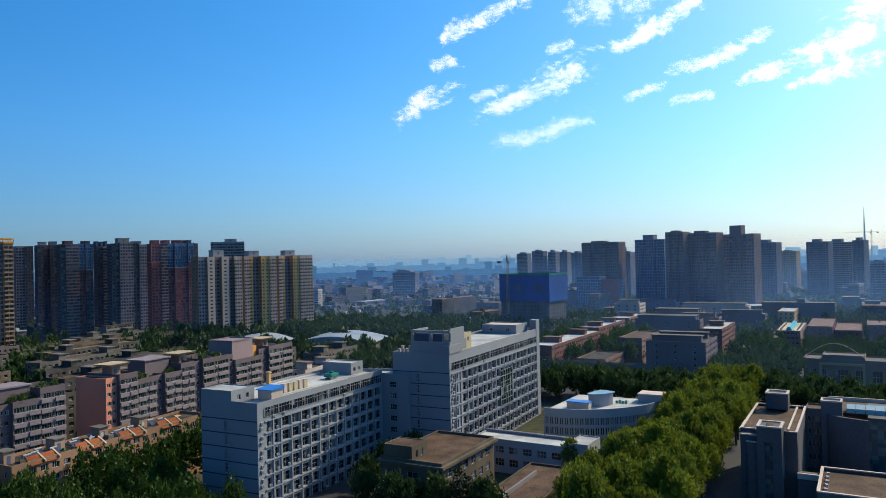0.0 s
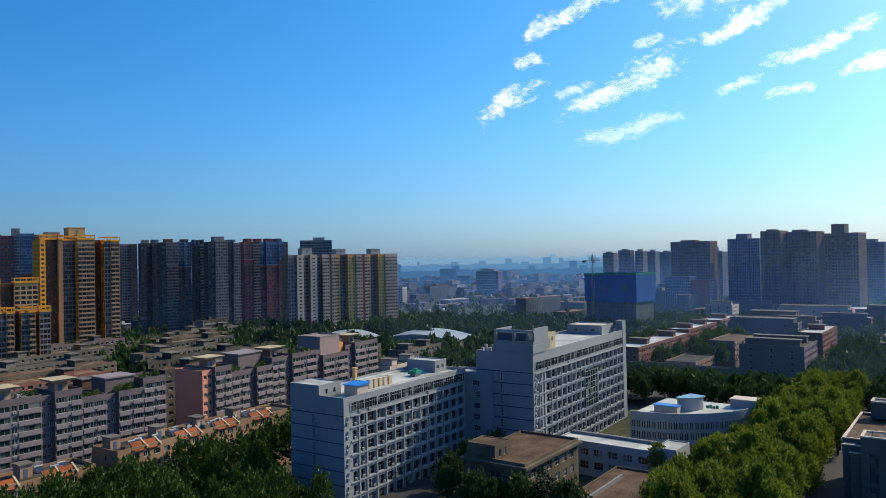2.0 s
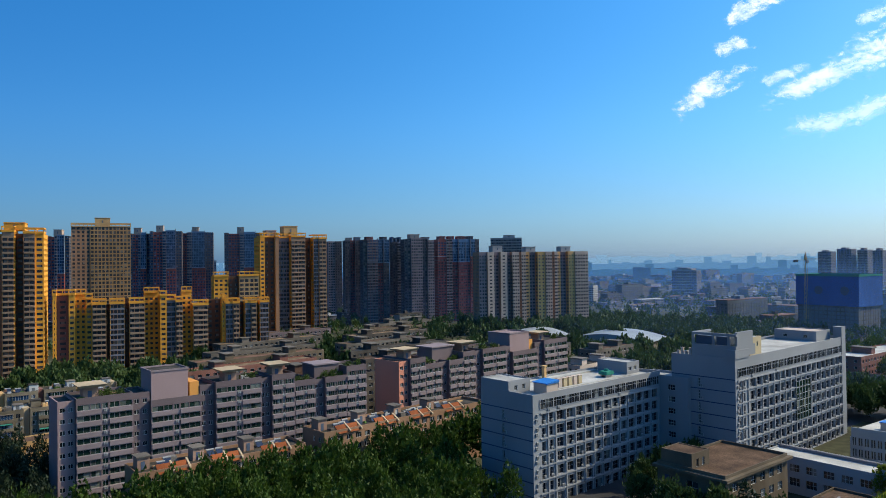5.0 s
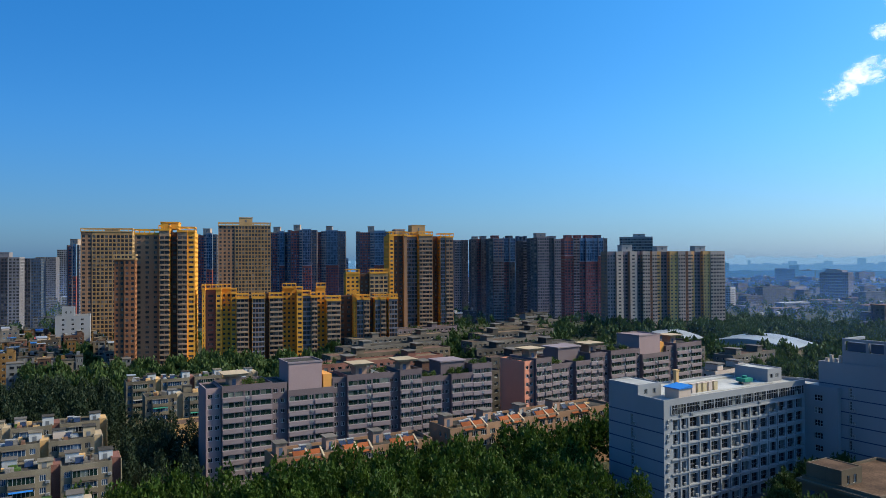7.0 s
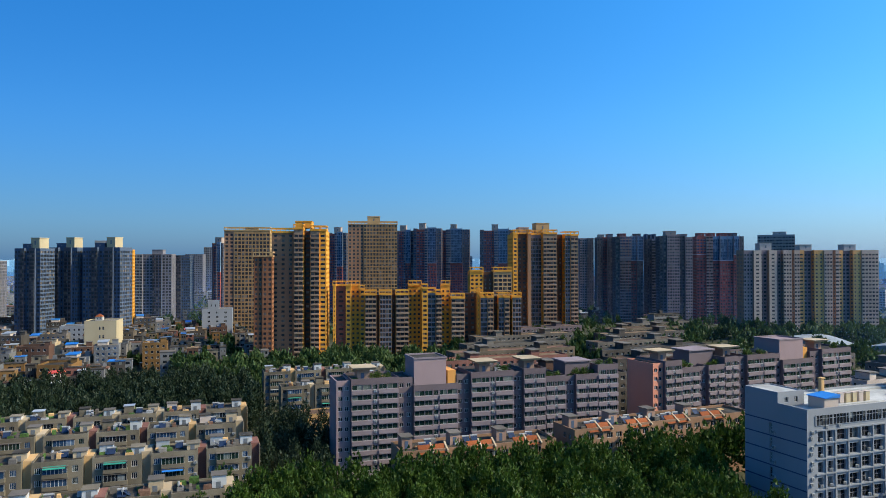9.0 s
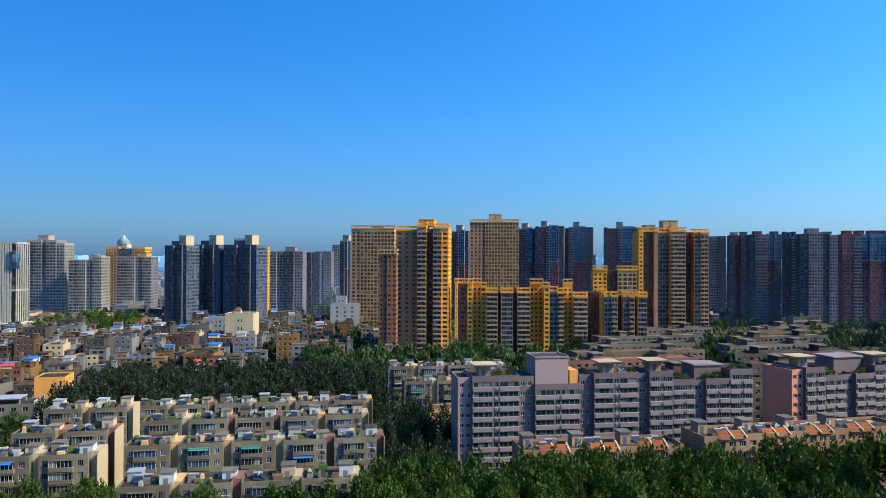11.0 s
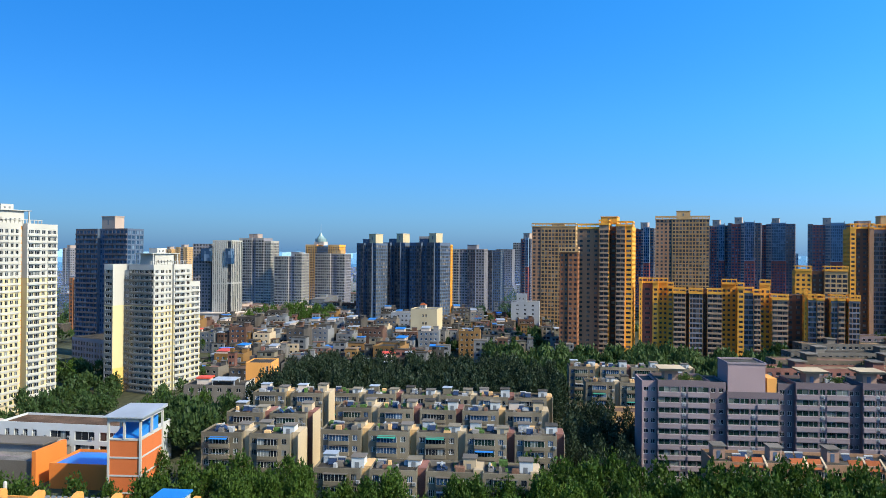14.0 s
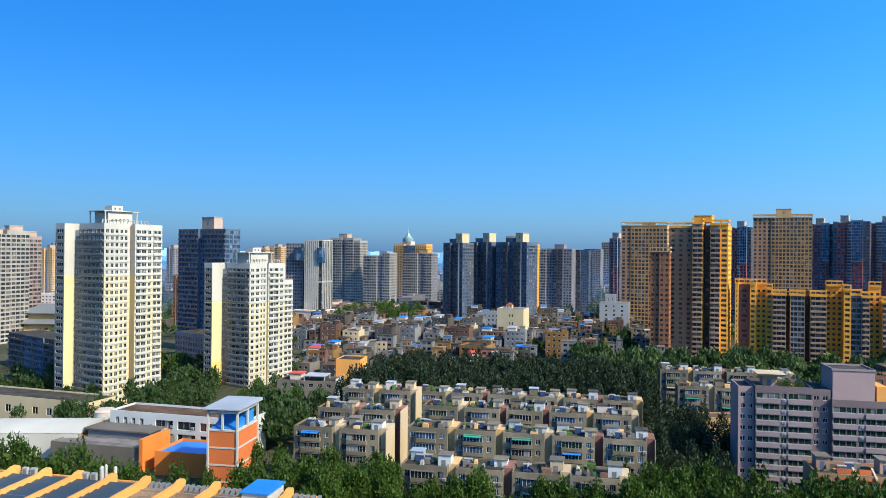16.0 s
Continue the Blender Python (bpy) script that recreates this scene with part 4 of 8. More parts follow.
    part("rear_roof", Form(M["roof_brown"]).box(18.6, 60, 41, 60, 15.4, 16.3).box(18.6, 60, 60, 60.6, 0, 17.4, lt), ob)
    # low terrace
    h.mass("terrace", 18.6, 60, -12, 10, 0, 7.4, st, {}, roof=M["roof_brown"], parapet=0.7)
    part("terrace_coping", Form(lt).rail(18.5, 60.1, -12.1, 10.1, 8.1, 8.4, 0.7), ob)
    f = Form(lt)
    for j in range(5):
        f.box(20.0, 20.7, -10 + 3.4 * j, -9.2 + 3.4 * j, 7.5, 8.6)
    part("roof_vent", f, ob)
    part("low_bridge", Form(st).box(13.6, 18.5, 2, 9, 0, 6.8).box(13.6, 18.5, 1.6, 2.2, 6.8, 8.2, lt), ob)


library()

# ---- rooftop kit ----
def solar_heater(m, label="rooftop solar water heater with a white tank"):
    """A rack of dark tubes with a tank on top; it leans towards +x."""
    if "solar" not in PANES:
        t = thing("solar_heater", pose(0, 0, 0), label, "water heater", "solar heaters on the roofs")
        part("collector", Form(M["collector"]).hull([(0.9, -0.9, 0.15), (0.95, -0.9, 0.2), (0.95, 0.9, 0.2), (0.9, 0.9, 0.15)], [(-0.5, -0.9, 1.25), (-0.45, -0.9, 1.3), (-0.45, 0.9, 1.3), (-0.5, 0.9, 1.25)]), t)
        n = 10
        ring = lambda y: [(-0.55 + 0.26 * math.cos(2 * math.pi * j / n), y, 1.4 + 0.26 * math.sin(2 * math.pi * j / n)) for j in range(n)]
        part("tank", Form(M["ac"]).hull(ring(-1.0), ring(1.0)), t)
        part("rack", Form(M["steel"]).box(-0.6, -0.52, -0.85, -0.78, 0, 1.2).box(-0.6, -0.52, 0.78, 0.85, 0, 1.2).box(-0.6, 0.95, -0.85, -0.8, 0.05, 0.1).box(-0.6, 0.95, 0.8, 0.85, 0.05, 0.1), t)
        PANES["solar"] = t
        t.matrix_world = m
        return t
    return copy_thing(PANES["solar"], m)


def clutter(parent, rnd, x0, x1, y0, y1, z, n):
    """Crates, planters and sheds left on a roof."""
    for j in range(n):
        x, y = rnd.uniform(x0, x1), rnd.uniform(y0, y1)
        w, d, h = rnd.uniform(0.5, 1.8), rnd.uniform(0.5, 2.2), rnd.uniform(0.3, 1.5)
        m = rnd.choice((M["grime"], M["concrete"], M["hedge"], M["hedge"], M["roof_red"], M["ac"], M["tan"]))
        f = Form(m).hull([(x, y, z), (x + w, y, z), (x + w, y + d, z), (x, y + d, z)], [(x + 0.1, y + 0.1, z + h), (x + w - 0.1, y + 0.05, z + h), (x + w - 0.15, y + d - 0.1, z + h * 0.85), (x + 0.05, y + d - 0.1, z + h)])
        part("planter" if m is M["hedge"] else "roof_box", f, parent)


# ---- mauve apartment slabs ----
def slab_block(origin, turn, depth, sections, label, gable, rnd):
    """sections: (y0, y1, top, sort); sort b: projecting bay, g: recess."""
    end = sections[-1][1]
    h = House("apartment_slab", pose(*origin, 0, 0, turn), depth, end, label, "apartment building", "mauve apartment slabs")
    for y0, y1, top, sort in sections:
        n = int((top - 0.6) / 2.9)
        L = y1 - y0
        if sort == "b":
            rows = levels(top - 0.5 - 2.9 * n, n, 2.9, 0.95, 1.45)
            cols = [(0.3, L * 0.24), (L * 0.25, L * 0.42), (L * 0.45, L * 0.55), (L * 0.58, L * 0.75), (L * 0.76, L - 0.3)]
            g = dict(cols=cols, rows=rows, panes=(2, 1), glass=G["green"], frame=M["ac"], band=M["pink_pale"], pier=M["pink"], inset=0.3)
            body = h.mass("bay", 0.0, depth + 1.3, y0, y1, 0, top, M["pink"], {"R": g}, roof=M["roof_grey"], parapet=0.8)
            f = Form(M["pink_pale"])
            for a, b in rows:
                f.box(depth + 1.3, depth + 1.7, y0 + 0.15, y0 + L * 0.43, a - 1.25, a - 0.06).box(depth + 1.3, depth + 1.7, y1 - L * 0.43, y1 - 0.15, a - 1.25, a - 0.06).box(depth + 1.3, depth + 1.42, y0 + L * 0.43, y1 - L * 0.43, a - 1.2, a - 0.1)
            part("balcony_front", f, body, "pale pink balcony fronts")
            for a, b in rows:
                if rnd.random() < 0.8:
                    air_conditioner(body, pose(depth + 1.3, y0 + L * 0.5, a - 0.7, 0, 0, 90))
        else:
            rows = levels(top - 0.5 - 2.9 * n, n, 2.9, 1.0, 1.2)
            g = dict(cols=[(L * 0.12, L * 0.12 + min(1.3, L * 0.34)), (L * 0.6, L * 0.6 + min(1.2, L * 0.3))], rows=rows, panes=(2, 1), glass=G["dark"], inset=0.3)
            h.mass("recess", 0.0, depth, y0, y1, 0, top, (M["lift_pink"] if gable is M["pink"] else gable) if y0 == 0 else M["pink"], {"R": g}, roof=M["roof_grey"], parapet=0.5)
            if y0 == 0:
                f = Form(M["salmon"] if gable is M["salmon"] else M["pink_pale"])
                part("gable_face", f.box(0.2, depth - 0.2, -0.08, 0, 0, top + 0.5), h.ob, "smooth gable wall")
    return h


def canopy_room(h, y, z, x=5.0, wide=6.0):
    part("stair_head", Form(M["peach"]).box(x, x + 4.0, y, y + 3.6, z, z + 3.0).box(x + 4.0, x + 4.05, y + 1.0, y + 2.0, z + 0.1, z + 2.0, M["navy"]), h.ob)
    part("canopy", Form(M["flat_side"]).hull([(x - 1.2, y - wide / 2 + 1.8, z + 3.0), (x + 5.6, y - wide / 2 + 1.8, z + 3.0), (x + 5.6, y + wide / 2 + 1.8, z + 3.0), (x - 1.2, y + wide / 2 + 1.8, z + 3.0)], [(x - 1.8, y - wide / 2 + 1.2, z + 3.7), (x + 6.2, y - wide / 2 + 1.2, z + 3.7), (x + 6.2, y + wide / 2 + 2.4, z + 3.7), (x - 1.8, y + wide / 2 + 2.4, z + 3.7)]), h.ob, "wide pale canopy slab")


rnd = random.Random(11)
s1 = [(0, 4.0, 28.4, "g"), (4.0, 18.0, 28.6, "b"), (18.0, 22.6, 28.4, "g"), (22.6, 36.4, 25.8, "b"), (36.4, 40.6, 28.4, "g"), (40.6, 54.6, 28.7, "b"), (54.6, 58.0, 28.4, "g"), (58.0, 65.5, 28.9, "b"), (65.5, 72.6, 26.2, "b"), (72.6, 76.2, 26.0, "g"), (76.2, 84.0, 26.2, "b"), (84.0, 91.5, 28.9, "b")]
p1 = slab_block((-216.5, 37.4, 0), 0, 11.0, s1, "long mauve pink apartment slab with glazed balconies", M["pink"], rnd)
canopy_room(p1, 6.5, 28.6)
# lift towers paler than the slabs, their sunlight put into the colour
part("lift_tower", Form(M["lift_pink"]).box(1.5, 11.2, 23.0, 33.0, 25.8, 34.0).box(2.0, 10.7, 23.5, 32.5, 34.0, 34.15, M["roof_grey"]).rail(1.3, 11.4, 22.8, 33.2, 34.0, 34.5, 0.3, M["pink_pale"]), p1.ob)
part("orange_room", Form(M["apricot"]).box(3.0, 10.8, 33.6, 36.2, 25.8, 30.2), p1.ob, "apricot painted roof room")
canopy_room(p1, 44.5, 28.7)
canopy_room(p1, 59.5, 28.9)
part("roof_room", Form(M["pink"]).box(1, 9, 74, 83, 26.2, 30.5).box(0.6, 9.4, 73.6, 83.4, 30.5, 30.9, M["pink_pale"]), p1.ob)
clutter(p1.ob, rnd, 6, 10.5, 66, 83, 26.26, 14)
clutter(p1.ob, rnd, 6, 10.5, 4.5, 17, 28.66, 7)
clutter(p1.ob, rnd, 5, 10.5, 49, 54, 28.76, 8)
s2 = [(0, 4.2, 28.2, "g"), (4.2, 11.5, 28.6, "b"), (11.5, 19.5, 25.9, "b"), (19.5, 23.5, 26.0, "g"), (23.5, 31.0, 26.0, "b"), (31.0, 37.5, 28.4, "b"), (37.5, 42.0, 28.2, "g"), (42.0, 56.0, 28.4, "b"), (56.0, 60.0, 28.2, "g"), (60.0, 76.0, 25.6, "b"), (76.0, 81.0, 28.0, "g"), (81.0, 97.5, 28.4, "b")]
p2 = slab_block((-219.4, 142.0, 0), 6.6, 13.2, s2, "mauve pink apartment slab with a salmon gable", M["salmon"], rnd)
canopy_room(p2, 6, 28.6, wide=7)
part("roof_room", Form(M["pink"]).box(1, 9, 20, 31, 26.0, 31.2).box(0.5, 9.5, 19.5, 31.5, 31.2, 31.6, M["pink_pale"]), p2.ob)
canopy_room(p2, 36, 28.4, wide=8)
part("lift_tower", Form(M["lift_pink"]).box(1.0, 12.5, 60.5, 73, 25.6, 33.2).rail(0.8, 12.7, 60.3, 73.2, 33.2, 33.7, 0.3, M["pink_pale"]), p2.ob)
part("orange_room", Form(M["apricot"]).box(3, 12, 73.4, 76, 25.6, 30), p2.ob, "apricot painted roof room")
canopy_room(p2, 84, 28.4, wide=7)
clutter(p2.ob, rnd, 6, 12.5, 12, 19, 25.96, 14)
clutter(p2.ob, rnd, 6, 12.5, 43, 55, 28.46, 9)


# ---- terraces with orange tiles in front of the slabs ----
def terrace(origin, turn, L, z, rnd, gable, label):
    h = House("terrace_row", pose(*origin, 0, 0, turn), 11, L, label, "apartment building", "terrace rows with solar roofs")
    n = int(z / 2.9)
    rows = levels(z - 0.4 - 2.9 * n, n, 2.9, 1.0, 1.4)
    h.mass("body", 0, 11, 0, L, 0, z, gable, {"R": dict(cols=span(0.6, L - 0.6, int(L / 3.1), 1.9), rows=rows, panes=(3, 1), glass=G["dark"]), "F": dict(cols=[(5.2, 6.4), (8, 9.2)], rows=rows, panes=(2, 1))}, roof=M["roof_grey"], parapet=0.8)
    y = 4.5
    while y < L - 8:
        for o in (0, 3.9):
            part("tile_slope", Form(M["tile_orange"]).hull([(11.3, y + o, z - 0.3), (11.5, y + o, z - 0.25), (11.5, y + o + 3.3, z - 0.25), (11.3, y + o + 3.3, z - 0.3)], [(9.0, y + o, z + 1.5), (9.2, y + o, z + 1.65), (9.2, y + o + 3.3, z + 1.65), (9.0, y + o + 3.3, z + 1.5)]), h.ob, "sloping panel of orange roof tiles")
            part("upstand", Form(M["flat_side"]).hull([(8.6, y + o + 3.35, z), (11.7, y + o + 3.35, z), (11.7, y + o + 3.8, z), (8.6, y + o + 3.8, z)], [(8.6, y + o + 3.35, z + 2.0), (11.7, y + o + 3.35, z + 0.4), (11.7, y + o + 3.8, z + 0.4), (8.6, y + o + 3.8, z + 2.0)]), h.ob)
        part("stair_head", Form(M["peach"]).box(2.5, 6, y - 3.2, y - 0.4, z, z + 3.1).box(2.2, 6.4, y - 3.5, y - 0.1, z + 3.1, z + 3.35, M["concrete"]).box(6.0, 6.05, y - 2.4, y - 1.5, z + 0.1, z + 2.1, M["navy"]), h.ob)
        for j in range(rnd.randint(2, 4)):
            solar_heater(h.ob.matrix_world @ pose(rnd.uniform(3.5, 7.5), y + 2 + 2.4 * j, z + 0.06))
        y += 13.2
    clutter(h.ob, rnd, 0.5, 8, 1, L - 1, z + 0.06, int(L / 4))
    return h


terrace((-186.5, 48.5, 0), 0, 43.0, 14.6, rnd, M["terrace_tan"], "tan terrace row with orange tiled eaves and solar heaters")
t2 = terrace((-184.0, 95.0, 0), 4, 62.0, 17.0, rnd, M["terrace_tan"], "tan terrace row with orange tiled eaves and solar heaters")
for y in (24, 27.5, 41):
    n = 14
    dish = Form(M["ac"])
    rim = [(0.35 + 0.25, 0.75 * math.cos(2 * math.pi * j / n), 1.5 + 0.75 * math.sin(2 * math.pi * j / n)) for j in range(n)]
    hub = [(0.25, 0.12 * math.cos(2 * math.pi * j / n), 1.45 + 0.12 * math.sin(2 * math.pi * j / n)) for j in range(n)]
    dish.hull(hub, rim)
    d = thing("satellite_dish", t2.ob.matrix_world @ pose(6.5, y, 17.06, 0, 0, 20), "white satellite dish on a short pole", "dish", "satellite dishes")
    part("reflector", dish, d)
    part("pole", Form(M["steel"]).tube(0.2, 0, 0, 1.45, 0.05), d)


# ---- low walk-up flats ----
def walk_up(origin, turn, units, top, rnd, label, W=12.9, depth=9.0, seen=4):
    L = W * units
    h = House("walk_up_flats", pose(*origin, 0, 0, turn), depth, L, label, "apartment building", "walk-up flats")
    n = 5
    for k in range(units):
        y0 = k * W
        rows = levels(top - 0.3 - 2.9 * n, n, 2.9, 0.95, 1.45)
        g = dict(cols=[(0.7, 2.0), (2.6, 7.6), (8.6, 9.9)], rows=rows, panes=(3, 1), glass=rnd.choice((G["dark"], G["green"], G["blue"])), frame=rnd.choice((M["frame"], M["frame_dark"])), inset=0.3)
        sides = {"R": g}
        if k == units - 1:
            sides["B"] = dict(cols=[(3.0, 4.0), (5.6, 6.6)], rows=rows, panes=(2, 1))
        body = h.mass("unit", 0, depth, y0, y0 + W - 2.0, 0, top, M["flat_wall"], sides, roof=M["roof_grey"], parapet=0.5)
        if "balcony" not in PANES:
            PANES["balcony"] = Form(M["flat_wall"]).box(0, 1.0, 0, 5.4, 0, 0.98).mesh("balcony")
            PANES["hood"] = Form(M["concrete"]).box(0, 1.1, -0.1, 5.5, 0, 0.12).mesh("hood")
            PANES["loggia"] = [Form(gm).box(0.75, 0.8, 0.1, 5.3, 0, 1.55).mesh("balcony_glazing") for gm in (G["green"], G["dark"], G["blue"])]
        pick = rnd.randrange(3)
        for a, b in rows[1:]:
            part("balcony", PANES["balcony"], body, m=pose(depth, y0 + 2.4, a - 1.0))
            part("hood", PANES["hood"], body, m=pose(depth, y0 + 2.4, b + 0.12))
            if rnd.random() < 0.8:
                part("balcony_glazing", PANES["loggia"][pick], body, m=pose(depth, y0 + 2.4, a))
        bars = Form(M["frame"])
        for a, b in rows:
            for j in range(7):
                bars.box(depth + 0.8, depth + 0.86, y0 + 2.45 + 0.86 * j, y0 + 2.53 + 0.86 * j, a - 0.02, b + 0.1)
        part("balcony_grille", bars, body, kind="stuff")
        if rnd.random() < 0.7:
            z = rows[rnd.randint(2, 4)][1] + 0.25
            part("awning", Form(rnd.choice((M["tin_blue"], M["tin_grey"], M["net_green"]))).hull([(depth + 0.4, y0 + 2.6, z), (depth + 1.7, y0 + 2.6, z - 0.4), (depth + 1.7, y0 + 7.4, z - 0.4), (depth + 0.4, y0 + 7.4, z)], [(depth + 0.4, y0 + 2.6, z + 0.08), (depth + 1.7, y0 + 2.6, z - 0.32), (depth + 1.7, y0 + 7.4, z - 0.32), (depth + 0.4, y0 + 7.4, z + 0.08)]), body)
        for a, b in rows:
            if rnd.random() < 0.5:
                air_conditioner(body, pose(depth, y0 + 10.3, a - 0.5, 0, 0, 90))
        if k < units - 1 or True:
            st = rnd.choice((M["flat_side"], M["tan"], M["brick_red"], M["flat_side"]))
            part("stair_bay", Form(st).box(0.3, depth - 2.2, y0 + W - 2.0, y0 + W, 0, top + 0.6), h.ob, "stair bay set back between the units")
        sx = rnd.uniform(0.6, 3.6)
        hh = rnd.uniform(1.5, 2.8)
        part("stair_head", Form(M["frame"] if rnd.random() < 0.5 else M["flat_side"]).box(sx, sx + 3.4, y0 + W - 4.6, y0 + W - 1.6, top, top + hh).box(sx - 0.2, sx + 3.6, y0 + W - 4.8, y0 + W - 1.4, top + hh, top + hh + 0.18, rnd.choice((M["concrete"], M["roof_grey"], M["flat_wall"]))).box(sx + 3.4, sx + 3.44, y0 + W - 3.8, y0 + W - 2.8, top + 0.1, top + 1.4, M["frame_dark"]), h.ob)
        clutter(h.ob, rnd, 0.6, depth - 2, y0 + 0.5, y0 + W - 5, top + 0.06, 8)
        for j in range(rnd.randint(1, 2)):
            solar_heater(h.ob.matrix_world @ pose(rnd.uniform(3, 6.5), y0 + rnd.uniform(1.5, 6.5), top + 0.06, 0, 0, rnd.choice((0, 90, 0))))
        if rnd.random() < 0.5:
            part("roof_cabin", Form(rnd.choice((M["pale"], M["tin_grey"], M["flat_wall"]))).box(1, 4, y0 + 1, y0 + 4, top, top + 2.2).box(0.8, 4.2, y0 + 0.8, y0 + 4.2, top + 2.2, top + 2.35, rnd.choice((M["tin_grey"], M["roof_grey"], M["concrete"]))), h.ob)
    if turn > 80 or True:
        # gable colour raised well above the walls to imitate sun on it
        part("gable_face", Form(M["flat_side"]).box(0.4, depth - 0.1, L - 0.02, L + 0.1, 0, top + 0.5), h.ob, "pink beige gable brightened as if sunlit")
    return h


walk_up((-172.0, -44.0, 0), 0, 4, 14.0, rnd, "weathered beige walk-up flats with cluttered flat roofs")
walk_up((-199.0, -49.5, 0), 0, 5, 16.0, rnd, "weathered beige walk-up flats with glazed balconies")
walk_up((-226.5, -52.0, 0), 0, 5, 16.0, rnd, "weathered beige walk-up flats, planted roof end")
walk_up((-256.0, -62.0, 0), 0, 6, 14.5, rnd, "grey walk-up flats below the tree belt")
walk_up((-192.0, -79.5, 0), 0, 2, 16.2, rnd, "beige walk-up flats with a bright gable")
walk_up((-215.5, -82.0, 0), 0, 2, 16.2, rnd, "beige walk-up flats with a bright gable")
walk_up((-246.0, -85.0, 0), 0, 2, 16.2, rnd, "beige walk-up flats with a bright gable")
walk_up((-318.0, 26.0, 0), 0, 4, 16.0, rnd, "grey walk-up flats with planted roofs")
walk_up((-290.0, 30.0, 0), 0, 2, 14.5, rnd, "grey walk-up flats among trees")
k = House("low_shed", pose(-268, 33, 0), 9, 16, "low tan shed among the trees", "shed")
k.mass("body", 0, 9, 0, 16, 0, 8.2, M["tan"], {"R": dict(cols=span(1, 15, 4, 1.8), rows=[(5, 6.6)])}, roof=M["roof_brown"], parapet=0.4)


# ---- orange sports building ----
def orange_building():
    h = House("orange_pavilion", pose(-181.5, -97.6, 0, 0, 0, 3), 13, 8.4, "orange brick tower with white bands and an open roof", "building")
    ob = h.ob
    for z0, z1 in ((0, 4.6), (5.0, 8.8), (9.2, 13.2), (13.6, 17.6)):
        part("orange_panel", Form(M["brick_band"]).box(0.3, 12.7, 0.3, 8.1, z0, z1), ob)
    for z in (4.6, 8.8, 13.2, 17.6):
        part("white_band", Form(M["tower_white"]).box(0.15, 12.85, 0.15, 8.25, z, z + 0.4), ob)
    for x in (0, 12.5):
        for y in (0, 7.9):
            part("column", Form(M["tower_white"]).box(x, x + 0.5, y, y + 0.5, 0, 23.2), ob)
    for x, y in ((12.5, 3.9), (6.2, 7.9), (6.2, 0), (0, 3.9)):
        part("column", Form(M["tower_white"]).box(x, x + 0.5, y, y + 0.5, 18.0, 23.2), ob)
    part("ring_beam", Form(M["tower_white"]).rail(0, 13, 0, 8.4, 22.2, 22.8, 0.5), ob)
    part("roof", Form(M["tin_grey"]).hull([(-0.8, -0.8, 23.2), (13.8, -0.8, 23.2), (13.8, 9.2, 23.2), (-0.8, 9.2, 23.2)], [(-0.8, -0.8, 23.9), (13.8, -0.8, 23.5), (13.8, 9.2, 23.5), (-0.8, 9.2, 23.9)]), ob, "flat pale metal roof")
    part("floor_covering", Form(M["tin_blue"]).hull([(1, 1, 18.0), (12, 1, 18.0), (12, 7.4, 18.0), (1, 7.4, 18.0)], [(1, 1, 21.4), (12, 1, 18.4), (12, 7.4, 18.4), (1, 7.4, 21.4)]), ob, "bright blue sheeting under the roof")
    a = House("arcade_wing", pose(-218.0, -152.0, 0, 0, 0, -3), 12, 49, "pale grey wing with wide openings and a brown roof", "building")
    a.mass("body", 0, 12, 0, 49, 0, 11.4, M["frame"], {"R": dict(cols=[(2, 3.4), (5, 6.4), (8, 9.4), (11, 12.4)] + span(16, 48, 4, 6.4), rows=[(3.4, 6.0), (7.4, 10.0)], panes=(3, 1), glass=G["dark"], inset=0.9)}, roof=M["roof_brown"], parapet=0.7)
    for j in range(5):
        air_conditioner(a.ob, pose(12.1, 8 + 7.5 * j, 8.0, 0, 0, 90))
    b = House("canteen", pose(-203.0, -158.0, 0, 0, 0, -2), 15, 31, "low hall with a dark raised roof and orange wall", "building")
    b.mass("body", 0, 16, 0, 31, 0, 6.2, M["concrete"], {}, roof=M["grime"], parapet=0.3)
    part("raised_roof", Form(M["frame_dark"]).box(1, 7.6, 6, 27, 6.2, 8.6), b.ob)
    part("roof_slab", Form(M["concrete"]).box(0.2, 8.4, 5, 28, 8.6, 9.0), b.ob)
    part("orange_wall", Form(M["orange"]).box(4.0, 17.0, 31.0, 32.2, 0, 9.4), b.ob, "bright orange side wall")
    for j in range(4):
        part("mural_stripe", Form(M["pink_pale"]).box(9.0 + 0.8 * j, 9.5 + 0.8 * j, 4 + 2 * j, 14 + 3 * j, 6.27, 6.3), b.ob, "faded violet painting on the roof")
    p = House("blue_court", pose(-198.0, -122.0, 0), 14, 17, "blue court surface inside orange walls", "court")
    p.mass("body", 0, 14, 0, 17, 0, 6.0, M["orange"], {}, roof=M["tin_blue"], parapet=0.8)
    w = House("white_hall", pose(-205.0, -188.0, 0, 0, 0, 14), 20, 30, "low hall under a bright white curved sheet", "building")
    w.mass("body", 0, 20, 0, 30, 0, 7.6, M["tower_white"], {}, parapet=0)
    n = 12
    out = [(20 * j / n, 7.6 + 1.6 * math.sin(math.pi * j / n)) for j in range(n + 1)]
    f = Form(M["tower_white"])
    f.hull([(x, -0.6, z) for x, z in out] + [(20, -0.6, 7.3), (0, -0.6, 7.3)], [(x, 30.6, z) for x, z in out] + [(20, 30.6, 7.3), (0, 30.6, 7.3)])
    part("roof", f, w.ob)
    part("orange_gable", Form(M["orange"]).box(2, 18, 30.05, 30.25, 3, 7.4), w.ob)
